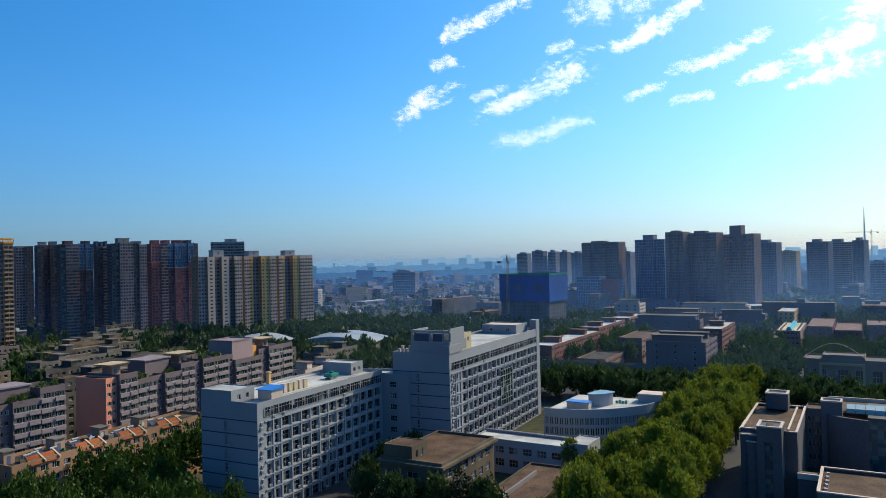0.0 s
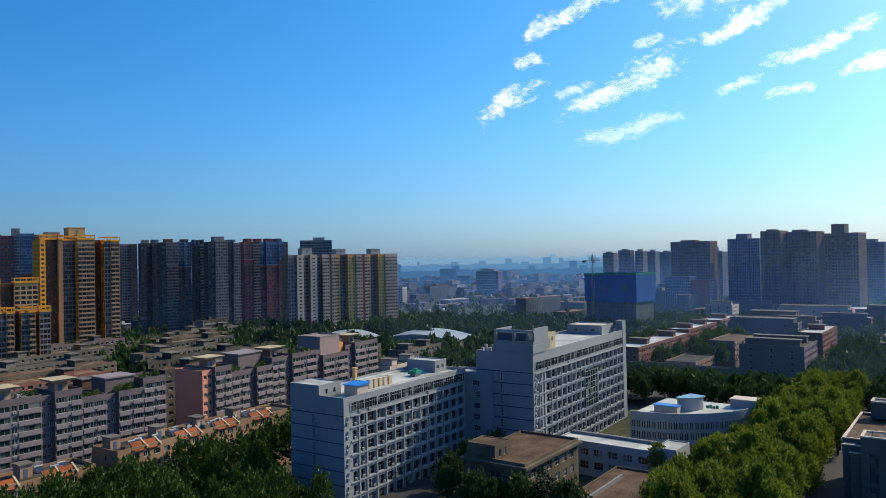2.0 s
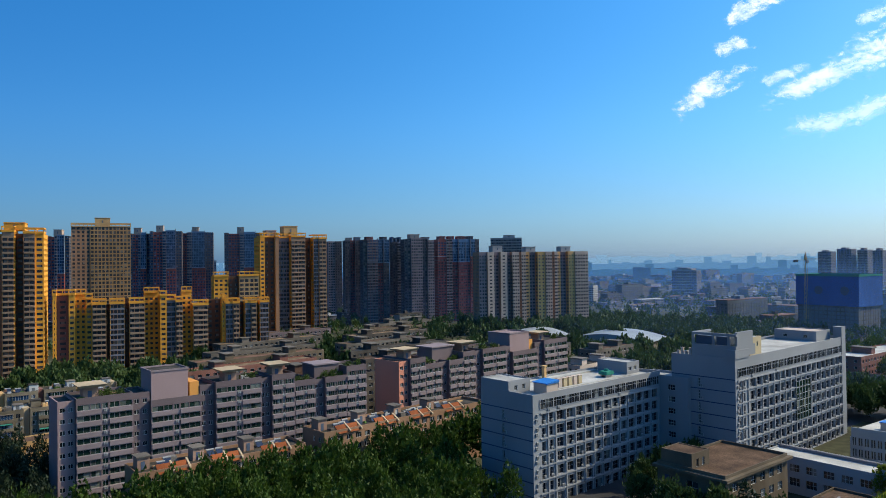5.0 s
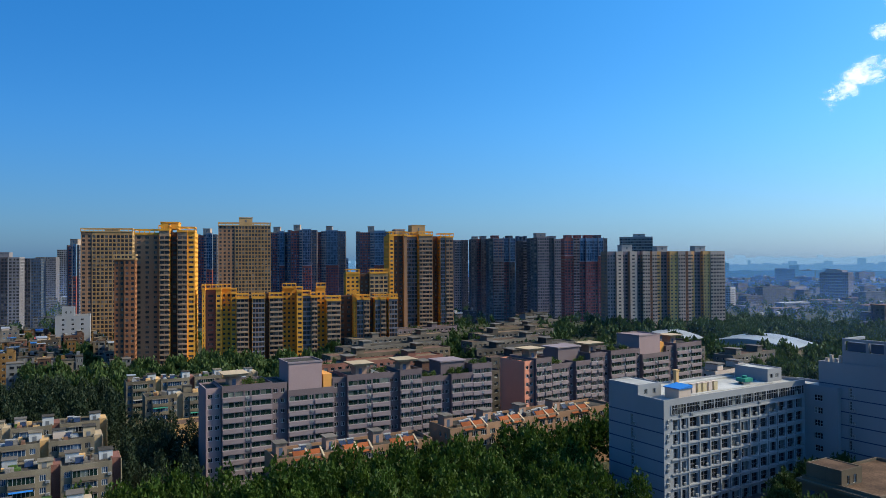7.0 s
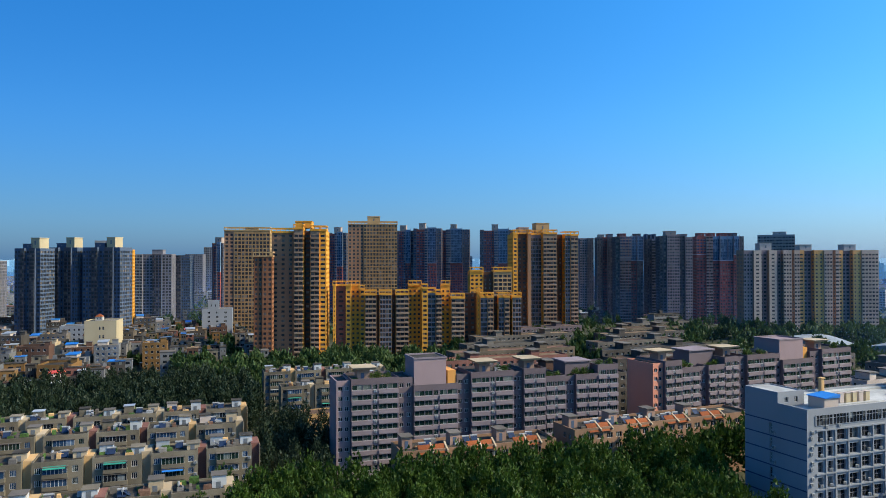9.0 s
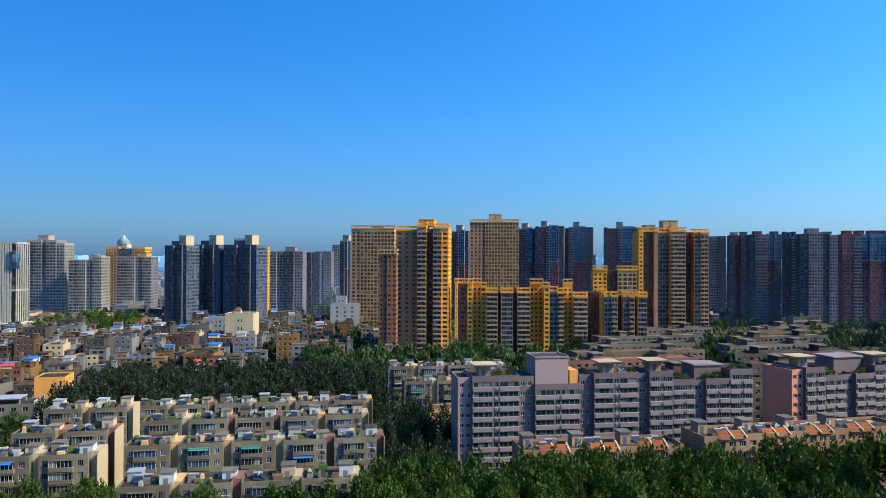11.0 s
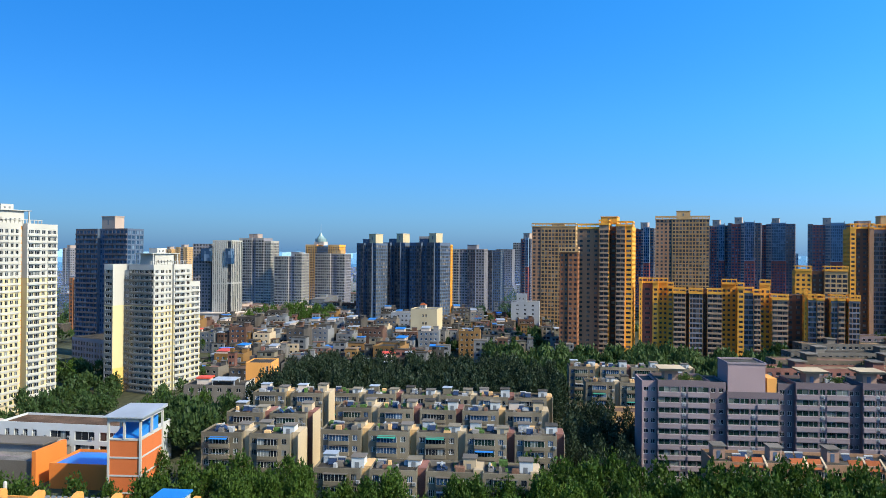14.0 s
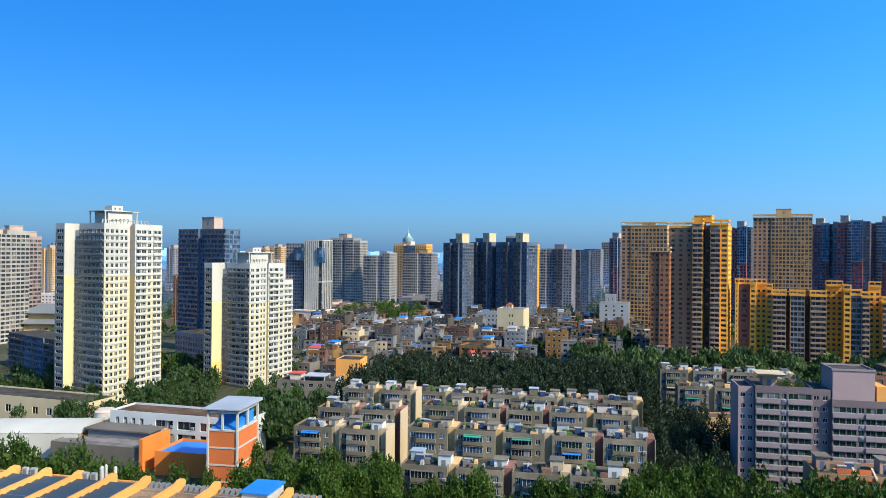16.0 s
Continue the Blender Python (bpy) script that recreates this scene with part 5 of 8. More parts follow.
    c = House("wall_building", pose(-246.0, -236.0, 0, 0, 0, -6), 14, 62, "long cream building with a flat roof", "building")
    c.mass("body", 0, 14, 0, 62, 0, 8.5, M["cream"], {"R": dict(cols=span(2, 60, 9, 2.6), rows=[(3.2, 5.8)], panes=(2, 1))}, roof=M["roof_grey"], parapet=0.6)
    t = thing("water_tank", pose(-214, -160, 0), "round white tank beside the long wing", "tank")
    part("drum", Form(M["tower_white"]).tube(0, 0, 0, 9.6, 3.6, n=24), t)
    part("lid", Form(M["pale"]).tube(0, 0, 9.6, 10.4, 3.7, n=24, r2=2.4), t)


orange_building()


# ---- roof with orange fins in the foreground ----
def fin_roof():
    h = House("fin_roof_building", pose(-114.5, -122.0, 0), 20, 76, "building with orange sloping fins and dark roof glazing", "building")
    h.mass("body", -1.8, 20, 0, 76, 0, 21.9, M["apricot"], {"R": dict(cols=span(2, 74, 14, 2.6), rows=levels(0, 6, 3.4, 0.9, 1.7), panes=(3, 1))}, roof=M["roof_tan"], parapet=0.25)
    for j in range(11):
        y = 3.4 + 6.78 * j
        pts = [(-1.0, 21.9), (19.6, 21.9), (19.6, 22.7), (1.6, 23.35), (0.6, 23.75), (-0.3, 23.8), (-0.8, 23.6), (-1.0, 23.2)]
        f = Form(M["apricot"]).hull([(x, y, z) for x, z in pts], [(x, y + 0.75, z) for x, z in pts])
        part("fin", f, h.ob, "apricot sloping fin with a rounded head")
        if y < 42:
            for i in range(9):
                x = 1.2 + 1.9 * i
                z = 22.75 - 0.03 * i
                g = Form(M["roof_glass"], M["steel"]).hull([(x, y + 0.9, 22.0), (x + 1.6, y + 0.9, 22.0), (x + 1.6, y + 6.6, 22.0), (x, y + 6.6, 22.0)], [(x, y + 0.9, z), (x + 1.6, y + 0.9, z - 0.35), (x + 1.6, y + 6.6, z - 0.35), (x, y + 6.6, z)])
                g.box(x + 1.6, x + 1.85, y + 0.9, y + 6.6, 21.95, 22.5, M["steel"])
                part("roof_panel", g, h.ob, "dark glazed roof panel")
        else:
            for i in range(5):
                part("vent", Form(M["frame_dark"]).hull([(-0.6, y + 1.2 + 1.05 * i, 21.95), (0.6, y + 1.2 + 1.05 * i, 21.95), (0.6, y + 1.8 + 1.05 * i, 21.95), (-0.6, y + 1.8 + 1.05 * i, 21.95)], [(-0.6, y + 1.2 + 1.05 * i, 22.8), (0.1, y + 1.2 + 1.05 * i, 22.6), (0.1, y + 1.8 + 1.05 * i, 22.6), (-0.6, y + 1.8 + 1.05 * i, 22.8)]), h.ob)
    for x, y in ((-0.9, 31.3), (-0.9, 33.0), (-0.9, 18.6), (-0.9, 20.4)):
        part("roof_unit", Form(M["ac"], M["frame_dark"]).box(x, x + 0.6, y, y + 1.1, 21.95, 23.4).box(x + 0.6, x + 0.63, y + 0.2, y + 0.9, 22.3, 23.1, M["frame_dark"]), h.ob)
    for y, r, z in ((34.9, 0.42, 24.3), (35.7, 0.26, 24.7), (37.6, 0.3, 24.5)):
        part("flue", Form(M["tower_white"]).tube(-1.0, y, 21.95, z, r, n=12).tube(-1.0, y, z, z + 0.25, r, n=12, r2=r * 0.5), h.ob, "white metal flue pipe")
    part("pipe", Form(M["steel"]).box(2.0, 2.15, 42.0, 75.0, 22.0, 22.15), h.ob)
    part("cabin", Form(M["tower_white"]).box(-1.2, 5.0, 65.4, 70.0, 21.95, 24.1), h.ob)
    part("cabin_roof", Form(M["tin_blue"]).hull([(-1.5, 65.1, 24.1), (5.3, 65.1, 24.1), (5.3, 70.3, 24.1), (-1.5, 70.3, 24.1)], [(-1.5, 65.1, 24.4), (5.3, 65.1, 24.3), (5.3, 70.3, 24.3), (-1.5, 70.3, 24.4)]), h.ob, "bright blue sheet roof")


fin_roof()


# ---- white residential towers ----
def white_tower(az, d, floors, plan, label, foot):
    """The corner nearest the eye is the origin; x runs back along the shaded face's normal, y along it; the sunlit face looks +y."""
    x, y = spot(az, d)
    fl = 2.75
    h = House("residential_tower", pose(x, y, 0, 0, 0, -20), 30, 30, label, "tower", "white residential towers")
    for x0, x1, y0, y1, drop, m, cb, cr, wide in plan:
        n = floors - drop
        t = n * fl + 1.6
        rows = levels(0.6, n, fl, 0.85, 1.5)
        split = 0.6 + fl * round(n * 0.72)
        parts = ((0, split, M["tower_cream"], rows[: round(n * 0.72)], "wing"), (split, t, M["tower_white"], rows[round(n * 0.72) :], "upper_wing"))
        for z0, z1, paint, some, title in parts:
            g = {}
            if cb:
                g["B"] = dict(cols=span(0.4, x1 - x0 - 0.4, cb, (x1 - x0 - 0.8) / cb * wide), rows=some, panes=(3 if wide > 0.6 else 2, 1), glass=G["dark"], inset=0.3, band=m if m is not M["tower_cream"] else paint, pier=paint)
            # face R and its balcony fronts: white darkened to stand in for shade
            if cr:
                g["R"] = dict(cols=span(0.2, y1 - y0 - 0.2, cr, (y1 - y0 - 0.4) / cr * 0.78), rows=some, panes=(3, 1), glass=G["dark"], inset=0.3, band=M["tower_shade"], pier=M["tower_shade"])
            top = dict(roof=M["roof_grey"], parapet=1.0) if z1 == t else dict(parapet=0)
            if not cb:
                b = h.mass("plain_" + title, x0, x1, y0, y1, z0, z1, paint, g, joined=True, **top)
                if foot and z0 == 0:
                    part("foot_face", Form(M["ochre"]).box(x0 + 0.2, x1 - 0.2, y1 + 0.003, y1 + 0.12, 0, 11), b, "ochre painted lower wall")
                continue
            b = h.mass(title, x0, x1, y0, y1, z0, z1, paint if m is not M["apricot"] else m, g, joined=True, **top)
            f = Form(M["tower_white"])
            for a, c in some:
                f.box(x0 + 0.3, x1 - 0.3, y1, y1 + (0.55 if wide > 0.6 else 0.3), a - 0.9, a - 0.08)
            part("sill", f, b, kind="stuff")
            if cr:
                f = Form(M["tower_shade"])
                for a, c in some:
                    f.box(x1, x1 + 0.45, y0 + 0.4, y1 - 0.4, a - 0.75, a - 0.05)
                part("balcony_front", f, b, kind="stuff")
    t = floors * fl + 1.6
    h.mass("lift_house", -14.5, -3.5, -12, -3, t, t + 5.2, M["tower_white"], {"B": dict(cols=span(1, 10, 5, 0.8), rows=[(t + 1.6, t + 3.0)])}, roof=M["roof_grey"], parapet=0.6)
    part("crown_frame", Form(M["tower_white"]).box(-17, -1, -13, -2, t + 5.9, t + 6.2), h.ob, "thin flat roof plate")
    h.mass("lantern", -11.5, -6.5, -10, -5, t + 6.2, t + 8.0, M["tower_white"], {"B": dict(cols=span(0.5, 4.5, 2, 0.8), rows=[(t + 6.6, t + 7.6)])}, roof=M["roof_grey"], parapet=0.4)
    for px in (-16.3, -2.1):
        for py in (-12.8, -2.6):
            part("crown_post", Form(M["tower_white"]).box(px, px + 0.4, py, py + 0.4, t, t + 5.9), h.ob)
    f = Form(M["tower_white"])
    for j in range(14):
        f.box(-22 + 1.6 * j, -21.75 + 1.6 * j, -3.0, -2.75, t + 0.5, t + 2.4)
    f.box(-22, -0.9, -3.0, -2.7, t + 2.4, t + 2.6)
    part("roof_pergola", f, h.ob)
    return h


WT = M["tower_white"]
WC = M["tower_cream"]
white_tower(97.05, 318, 26, [(-7.1, 0, -17, 0, 0, WC, 3, 6, 0.6), (-12.1, -7.3, -17, -1.4, 0, WC, 2, 0, 0.6), (-13.9, -12.3, -17, -3.4, 0, M["apricot"], 1, 0, 0.5), (-20.0, -14.1, -17, -0.3, 0, WT, 2, 0, 0.84), (-23.7, -20.2, -17, -1.6, 0, WC, 1, 0, 0.55), (-28.8, -23.9, -17, -2.6, 0, WT, 2, 0, 0.84), (-10, 4.2, -27, -20.5, 0, WC, 0, 1, 0.5), (-10, -0.5, -20.5, -17.2, 1, M["concrete"], 1, 2, 0.4)], "tall white and pale yellow residential tower", False)
white_tower(86.9, 345, 20, [(-7.0, 0, -15, 0, 0, WC, 2, 5, 0.6), (-12.0, -7.2, -15, -1.2, 0, WC, 2, 0, 0.6), (-19.5, -12.2, -15, -0.3, 0, WT, 2, 0, 0.84), (-24.0, -19.7, -15, -1.2, 0, WT, 1, 0, 0.55), (-30.5, -24.2, -15, -2.2, 3, WC, 2, 0, 0.8), (-9, 5.8, -24, -18.5, 0, WC, 0, 1, 0.5), (-9, -0.5, -18.5, -15.2, 1, M["concrete"], 1, 2, 0.4)], "white and pale yellow residential tower with an ochre foot", True)

# ---- residential and office towers ----
STYLE = dict(
    khaki=dict(wall=M["grey"], band=M["pale"], sp=1.25, pitch=2.6, pier=0.9, out=0.0),
    tanrib=dict(wall=M["tan"], band=M["tan"], sp=1.6, pitch=2.8, pier=1.3, out=0.0),
    bay=dict(wall=M["grey_white"], band=M["grey_white"], sp=1.1, pitch=2.2, pier=0.5, out=0.45),
    mauve=dict(wall=M["mauve_grey"], band=M["pale"], sp=1.1, pitch=2.2, pier=0.4, out=0.5),
    brown=dict(wall=M["brown"], band=M["brown"], sp=1.35, pitch=2.4, pier=0.9, out=0.0),
    maroon=dict(wall=M["maroon"], band=M["maroon"], sp=1.3, pitch=2.2, pier=0.7, out=0.0),
    navy=dict(wall=M["navy"], band=M["navy"], sp=1.2, pitch=2.4, pier=0.7, out=0.0),
    navyb=dict(wall=M["navy"], band=M["slate_dark"], sp=1.0, pitch=3.2, pier=0.5, out=0.7),
    steel=dict(wall=M["steel_blue"], band=M["steel_blue"], sp=0.8, pitch=2.0, pier=0.5, out=0.0),
    slate=dict(wall=M["slate"], band=M["slate"], sp=1.2, pitch=2.6, pier=0.8, out=0.0),
    slateb=dict(wall=M["slate"], band=M["grey_white"], sp=1.0, pitch=3.2, pier=0.6, out=0.7),
    grid=dict(wall=M["tan"], band=M["tan"], sp=0.95, pitch=2.9, pier=0.55, out=0.0),
    goldgrid=dict(wall=M["gold"], band=M["tan"], sp=1.2, pitch=2.8, pier=0.9, out=0.5),
    greyb=dict(wall=M["slate"], band=M["grey_white"], sp=1.1, pitch=3.0, pier=0.7, out=0.6),
    concrete=dict(wall=M["grime"], band=M["grime"], sp=0.9, pitch=3.4, pier=0.7, out=0.0),
    white=dict(wall=M["tower_white"], band=M["tower_white"], sp=1.3, pitch=2.8, pier=0.9, out=0.0),
    ribs=dict(wall=M["tower_white"], band=M["tower_white"], sp=0.4, pitch=1.8, pier=1.3, out=0.0),
    sheer=dict(wall=M["steel_blue"], band=M["steel_blue"], sp=0.55, pitch=1.7, pier=0.3, out=0.0),
    brick=dict(wall=M["wall_brick"], band=M["wall_brick"], sp=1.4, pitch=2.6, pier=1.2, out=0.0),
)


def window_cuts(start, end, u0, u1, pitch, pier):
    """Cuts along a side from start to end with openings between u0 and u1 alone."""
    cuts = [(start, False)]
    n = int((u1 - u0) / pitch + 0.4) if pitch < 40 else 0
    for j in range(n):
        p = (u1 - u0) / n
        cuts += [(u0 + p * j + pier / 2, True), (u0 + p * (j + 1) - pier / 2, False)]
    cuts.append((end, False))
    return cuts


def bay_mass(parent, name, x0, x1, y0, y1, z0, h, style, fl, glass, front="R", left=None, right=None):
    """A storeyed bay; left, right: how much of its flanks stands free, in metres from the front."""
    s = STYLE[style]
    sh = Shell()
    rows, z = [(z0, False)], z0
    while z + fl < h - 0.3:
        rows += [(z + s["sp"], True), (z + fl, False)]
        z += fl
    rows.append((h, False))
    w, d = x1 - x0, y1 - y0
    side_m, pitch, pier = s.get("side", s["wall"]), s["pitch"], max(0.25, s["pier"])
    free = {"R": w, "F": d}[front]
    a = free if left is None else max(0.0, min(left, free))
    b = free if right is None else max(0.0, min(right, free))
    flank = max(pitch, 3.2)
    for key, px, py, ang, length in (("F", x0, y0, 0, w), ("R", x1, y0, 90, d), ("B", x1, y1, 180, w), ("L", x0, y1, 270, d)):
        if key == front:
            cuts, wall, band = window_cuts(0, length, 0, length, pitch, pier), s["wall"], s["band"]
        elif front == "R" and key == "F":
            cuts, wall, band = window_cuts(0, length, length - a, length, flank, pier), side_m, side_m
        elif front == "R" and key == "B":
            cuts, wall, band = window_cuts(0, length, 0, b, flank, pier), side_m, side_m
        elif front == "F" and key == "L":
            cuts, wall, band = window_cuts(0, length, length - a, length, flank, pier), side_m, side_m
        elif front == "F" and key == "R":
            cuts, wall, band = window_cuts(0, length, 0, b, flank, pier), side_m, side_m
        else:
            cuts, wall, band = [(0, False), (length, False)], s["wall"], s["wall"]
        sh.side(px, py, ang, cuts, rows, wall, band, glass)
    top = [k for k, p in enumerate(sh.v) if abs(p[2] - round(h, 3)) < 1e-6]
    cx, cy = (x0 + x1) / 2, (y0 + y1) / 2
    per = lambda p: math.atan2((p[1] - cy) / d, (p[0] - cx) / w)
    ring = sorted(top, key=lambda k: per(sh.v[k]))
    sh.face(ring, M["roof_grey"])
    b_ = part(name, sh.mesh(name), parent)
    if s["out"]:
        f = Form(s["band"])
        for z, row in rows[:-1]:
            if row:
                if front == "R":
                    f.box(x1 - 0.1, x1 + s["out"], y0 + 0.35, y1 - 0.35, z - 0.85, z + 0.12)
                else:
                    f.box(x0 + 0.35, x1 - 0.35, y0 - s["out"], y0 + 0.1, z - 0.85, z + 0.12)
        part("balcony_front", f, b_, kind="stuff")
    return b_


def stacked(parent, x0, x1, y0, y1, h, style, fl, glass, front, left, right):
    """A bay, or one kind of bay above another: 'lower|upper|share of the height'."""
    if "|" not in style:
        return bay_mass(parent, "bay", x0, x1, y0, y1, 0, h, style, fl, glass, front, left, right)
    low, up, share = style.split("|")
    z = round(h * float(share) / fl) * fl
    bay_mass(parent, "bay", x0, x1, y0, y1, 0, z, low, fl, glass, front, left, right)
    out = 0.5
    if front == "R":
        bay_mass(parent, "upper_bay", x0, x1 + out, y0, y1, z + 0.35, h, up, fl, G["blue"], front, left, right)
        part("trim", Form(M["tin_grey"]).box(x0, x1 + out + 0.1, y0 - 0.2, y1 + 0.2, z + 0.004, z + 0.346), parent, "white cornice line")
        for y in (y0, y1):
            part("trim", Form(M["slate"]).box(x1 + out + 0.01, x1 + out + 0.3, y - 0.22, y + 0.22, z + 0.4, h + 1.2), parent, "white corner strip")
    return None


def edge_fit(az_l, az_r, d, turn, depth):
    """Centre of the front and its length for a block seen from az_l to az_r; its left front corner stands d off."""
    ex, ey = Vector((math.cos(radians(turn)), math.sin(radians(turn)))), Vector((-math.sin(radians(turn)), math.cos(radians(turn))))
    corner = Vector(spot(az_l, d))
    az = lambda p: math.degrees(math.atan2(-p.x, p.y)) - TURN
    lo, hi = 1.0, 260.0
    for k in range(50):
        mid_ = (lo + hi) / 2
        seen = min(az(corner + ey * mid_), az(corner + ey * mid_ - ex * depth))
        lo, hi = (mid_, hi) if seen > az_r else (lo, mid_)
    c = corner + ey * lo / 2
    return c.x, c.y, lo


def tower(az, d, front, length, depth, h, bays, label, group="", fl=2.9, turn=-20, heads=(), glass=None, crown=None, category="tower", name="residential_tower", edges=None):
    """front R: the long side looks along local +x; front F: along local -y. bays: (share, out, style, height off). edges: degrees left at which it begins and ends."""
    x, y = spot(az, d)
    if edges:
        x, y, length = edge_fit(edges[0], edges[1], d, turn, depth)
    t = thing(name, pose(x, y, 0, 0, 0, turn), label, category, group)
    total, u = sum(b[0] for b in bays), -length / 2
    cut = 1.7 if crown == "gold" else 0.0
    for k, (share, out, style, drop) in enumerate(bays):
        v = u + length * share / total
        lf = depth + out if k == 0 else max(0.0, out - bays[k - 1][1])
        rt = depth + out if k == len(bays) - 1 else max(0.0, out - bays[k + 1][1])
        if front == "R":
            stacked(t, -depth, out, u + 0.03, v - 0.03, h - drop - cut, style, fl, glass or G["tower"], front, lf, rt)
        else:
            stacked(t, u + 0.03, v - 0.03, -out, depth, h - drop - cut, style, fl, glass or G["tower"], front, lf, rt)
        if crown == "gold" and front == "R" and style not in ("brown", "recess"):
            f = Form(M["gold"])
            top = h - drop - cut
            f.rail(-depth * 0.5, out + 0.5, u - 0.2, v + 0.2, top + 0.004, top + 1.2, 0.3)
            f.rail(-depth * 0.5, out + 0.5, u - 0.2, v + 0.2, top + 2.6, top + 3.3, 0.3)
            n = max(1, int((v - u) / 2.6))
            for j in range(n + 1):
                q = u - 0.2 + (v - u) * j / n
                f.box(out + 0.2, out + 0.5, q, q + 0.4, top + 1.2, top + 2.6)
            for j in range(3):
                q = out + 0.2 - (depth * 0.5 + out) * j / 2
                f.box(q, q + 0.3, v - 0.1, v + 0.2, top + 1.2, top + 2.6)
            part("parapet", f, t, "golden open parapet", kind="stuff")
        u = v
    for hu, hw, hh, mat_ in heads:
        if front == "R":
            a0, a1, b0, b1 = -depth * 0.8, -depth * 0.2, hu - hw / 2, hu + hw / 2
        else:
            a0, a1, b0, b1 = hu - hw / 2, hu + hw / 2, depth * 0.2, depth * 0.8
        house = part("lift_house", Form(M[mat_]).box(a0, a1, b0, b1, h - 0.5, h + hh), t)
        part("coping", Form(M[mat_]).box(a0 - 0.25, a1 + 0.25, b0 - 0.25, b1 + 0.25, h + hh + 0.004, h + hh + 0.5), house)
        part("hatch", Form(M["frame_dark"]).box(a1 + 0.01, a1 + 0.08, (b0 + b1) / 2 - 0.6, (b0 + b1) / 2 + 0.6, h + hh * 0.35, h + hh * 0.75), house)
    if crown == "tan":
        f = Form(M[crown])
        o = max(b[1] for b in bays) + 0.3
        f.rail(-depth - 0.3, o, -length / 2 - 0.3, length / 2 + 0.3, h + 0.004, h + 0.7, 0.35).rail(-depth - 0.3, o, -length / 2 - 0.3, length / 2 + 0.3, h + 2.2, h + 3.0, 0.35)
        n = int(length / 2.8)
        for j in range(n + 1):
            q = -length / 2 - 0.3 + (length + 0.05) * j / n
            f.box(o - 0.35, o, q, q + 0.55, h + 0.7, h + 2.2)
        part("crown", f, t, "open crown of tan posts", kind="stuff")
    return t


STYLE.update(
    # tan and brown fronts are darkened as shade; flanks keep gold or tan
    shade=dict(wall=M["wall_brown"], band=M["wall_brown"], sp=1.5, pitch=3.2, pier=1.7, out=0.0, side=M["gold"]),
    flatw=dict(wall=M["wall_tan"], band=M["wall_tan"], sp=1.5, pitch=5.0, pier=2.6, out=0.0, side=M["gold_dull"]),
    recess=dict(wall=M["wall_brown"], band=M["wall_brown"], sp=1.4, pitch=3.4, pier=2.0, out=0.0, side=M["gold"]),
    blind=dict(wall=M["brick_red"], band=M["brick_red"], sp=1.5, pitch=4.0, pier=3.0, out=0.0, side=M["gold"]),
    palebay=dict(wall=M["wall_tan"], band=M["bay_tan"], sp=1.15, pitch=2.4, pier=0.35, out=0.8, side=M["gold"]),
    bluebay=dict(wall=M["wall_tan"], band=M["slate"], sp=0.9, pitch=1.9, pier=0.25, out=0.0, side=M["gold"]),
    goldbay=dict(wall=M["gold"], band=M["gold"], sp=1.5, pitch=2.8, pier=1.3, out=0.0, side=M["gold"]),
    gridg=dict(wall=M["wall_grid"], band=M["wall_grid"], sp=1.0, pitch=2.7, pier=0.75, out=0.0, side=M["tan"]),
    gridd=dict(wall=M["wall_tan"], band=M["wall_tan"], sp=1.3, pitch=3.2, pier=1.6, out=0.0, side=M["tan"]),
    mar=dict(wall=M["maroon_dark"], band=M["maroon_dark"], sp=1.2, pitch=2.6, pier=0.9, out=0.0),
    marb=dict(wall=M["maroon_dark"], band=M["mauve_grey"], sp=1.1, pitch=2.8, pier=0.5, out=0.6),
    dusk=dict(wall=M["slate_dark"], band=M["slate_dark"], sp=1.2, pitch=2.6, pier=0.9, out=0.0),
    duskb=dict(wall=M["slate_dark"], band=M["slate"], sp=1.0, pitch=3.0, pier=0.5, out=0.6),
    ashb=dict(wall=M["slate"], band=M["mauve_grey"], sp=1.25, pitch=2.3, pier=0.8, out=0.0),
    rowbay=dict(wall=M["row_cream"], band=M["row_cream"], sp=1.5, pitch=2.4, pier=0.6, out=0.6, side=M["bay_tan"]),
    rowplain=dict(wall=M["row_cream"], band=M["row_cream"], sp=1.7, pitch=5.2, pier=3.6, out=0.0, side=M["bay_tan"]),
    rowgold=dict(wall=M["row_gold"], band=M["row_gold"], sp=1.7, pitch=3.4, pier=1.9, out=0.0, side=M["gold_dull"]),
    rowslit=dict(wall=M["mauve_grey"], band=M["mauve_grey"], sp=1.4, pitch=2.4, pier=0.9, out=0.0, side=M["bay_tan"]),
)
# long grey block with golden recesses
row = [(1.3, 0, "rowslit", 0), (1.1, 1.8, "rowplain", 0), (1.1, -2.5, "rowslit", 0), (1.1, 1.8, "rowplain", 0), (0.9, -2.5, "rowslit", 0), (1.2, 2.0, "rowbay", 0), (0.35, 2.2, "brick", 0), (0.8, 1.8, "rowbay", 0), (1.0, -2.5, "rowgold", 0), (1.1, -4.0, "rowslit", 0), (1.3, 1.2, "rowgold", 0), (1.2, 2.2, "rowbay", 0), (0.4, 2.4, "brick", 0), (0.6, 1.8, "rowbay", 0), (0.9, -2.5, "rowgold", 0), (1.1, -4.0, "rowslit", 0), (1.1, 1.2, "rowgold", 0), (2.4, 2.2, "rowbay", 0)]
tower(0, 610, "R", 0, 15, 69.6, row, "long grey residential block with golden recesses", "grey and gold block", heads=((-33, 9, 5, "pale"), (-2, 9, 4, "pale"), (32, 9, 4, "pale")), turn=-20, edges=(18.75, 10.36))
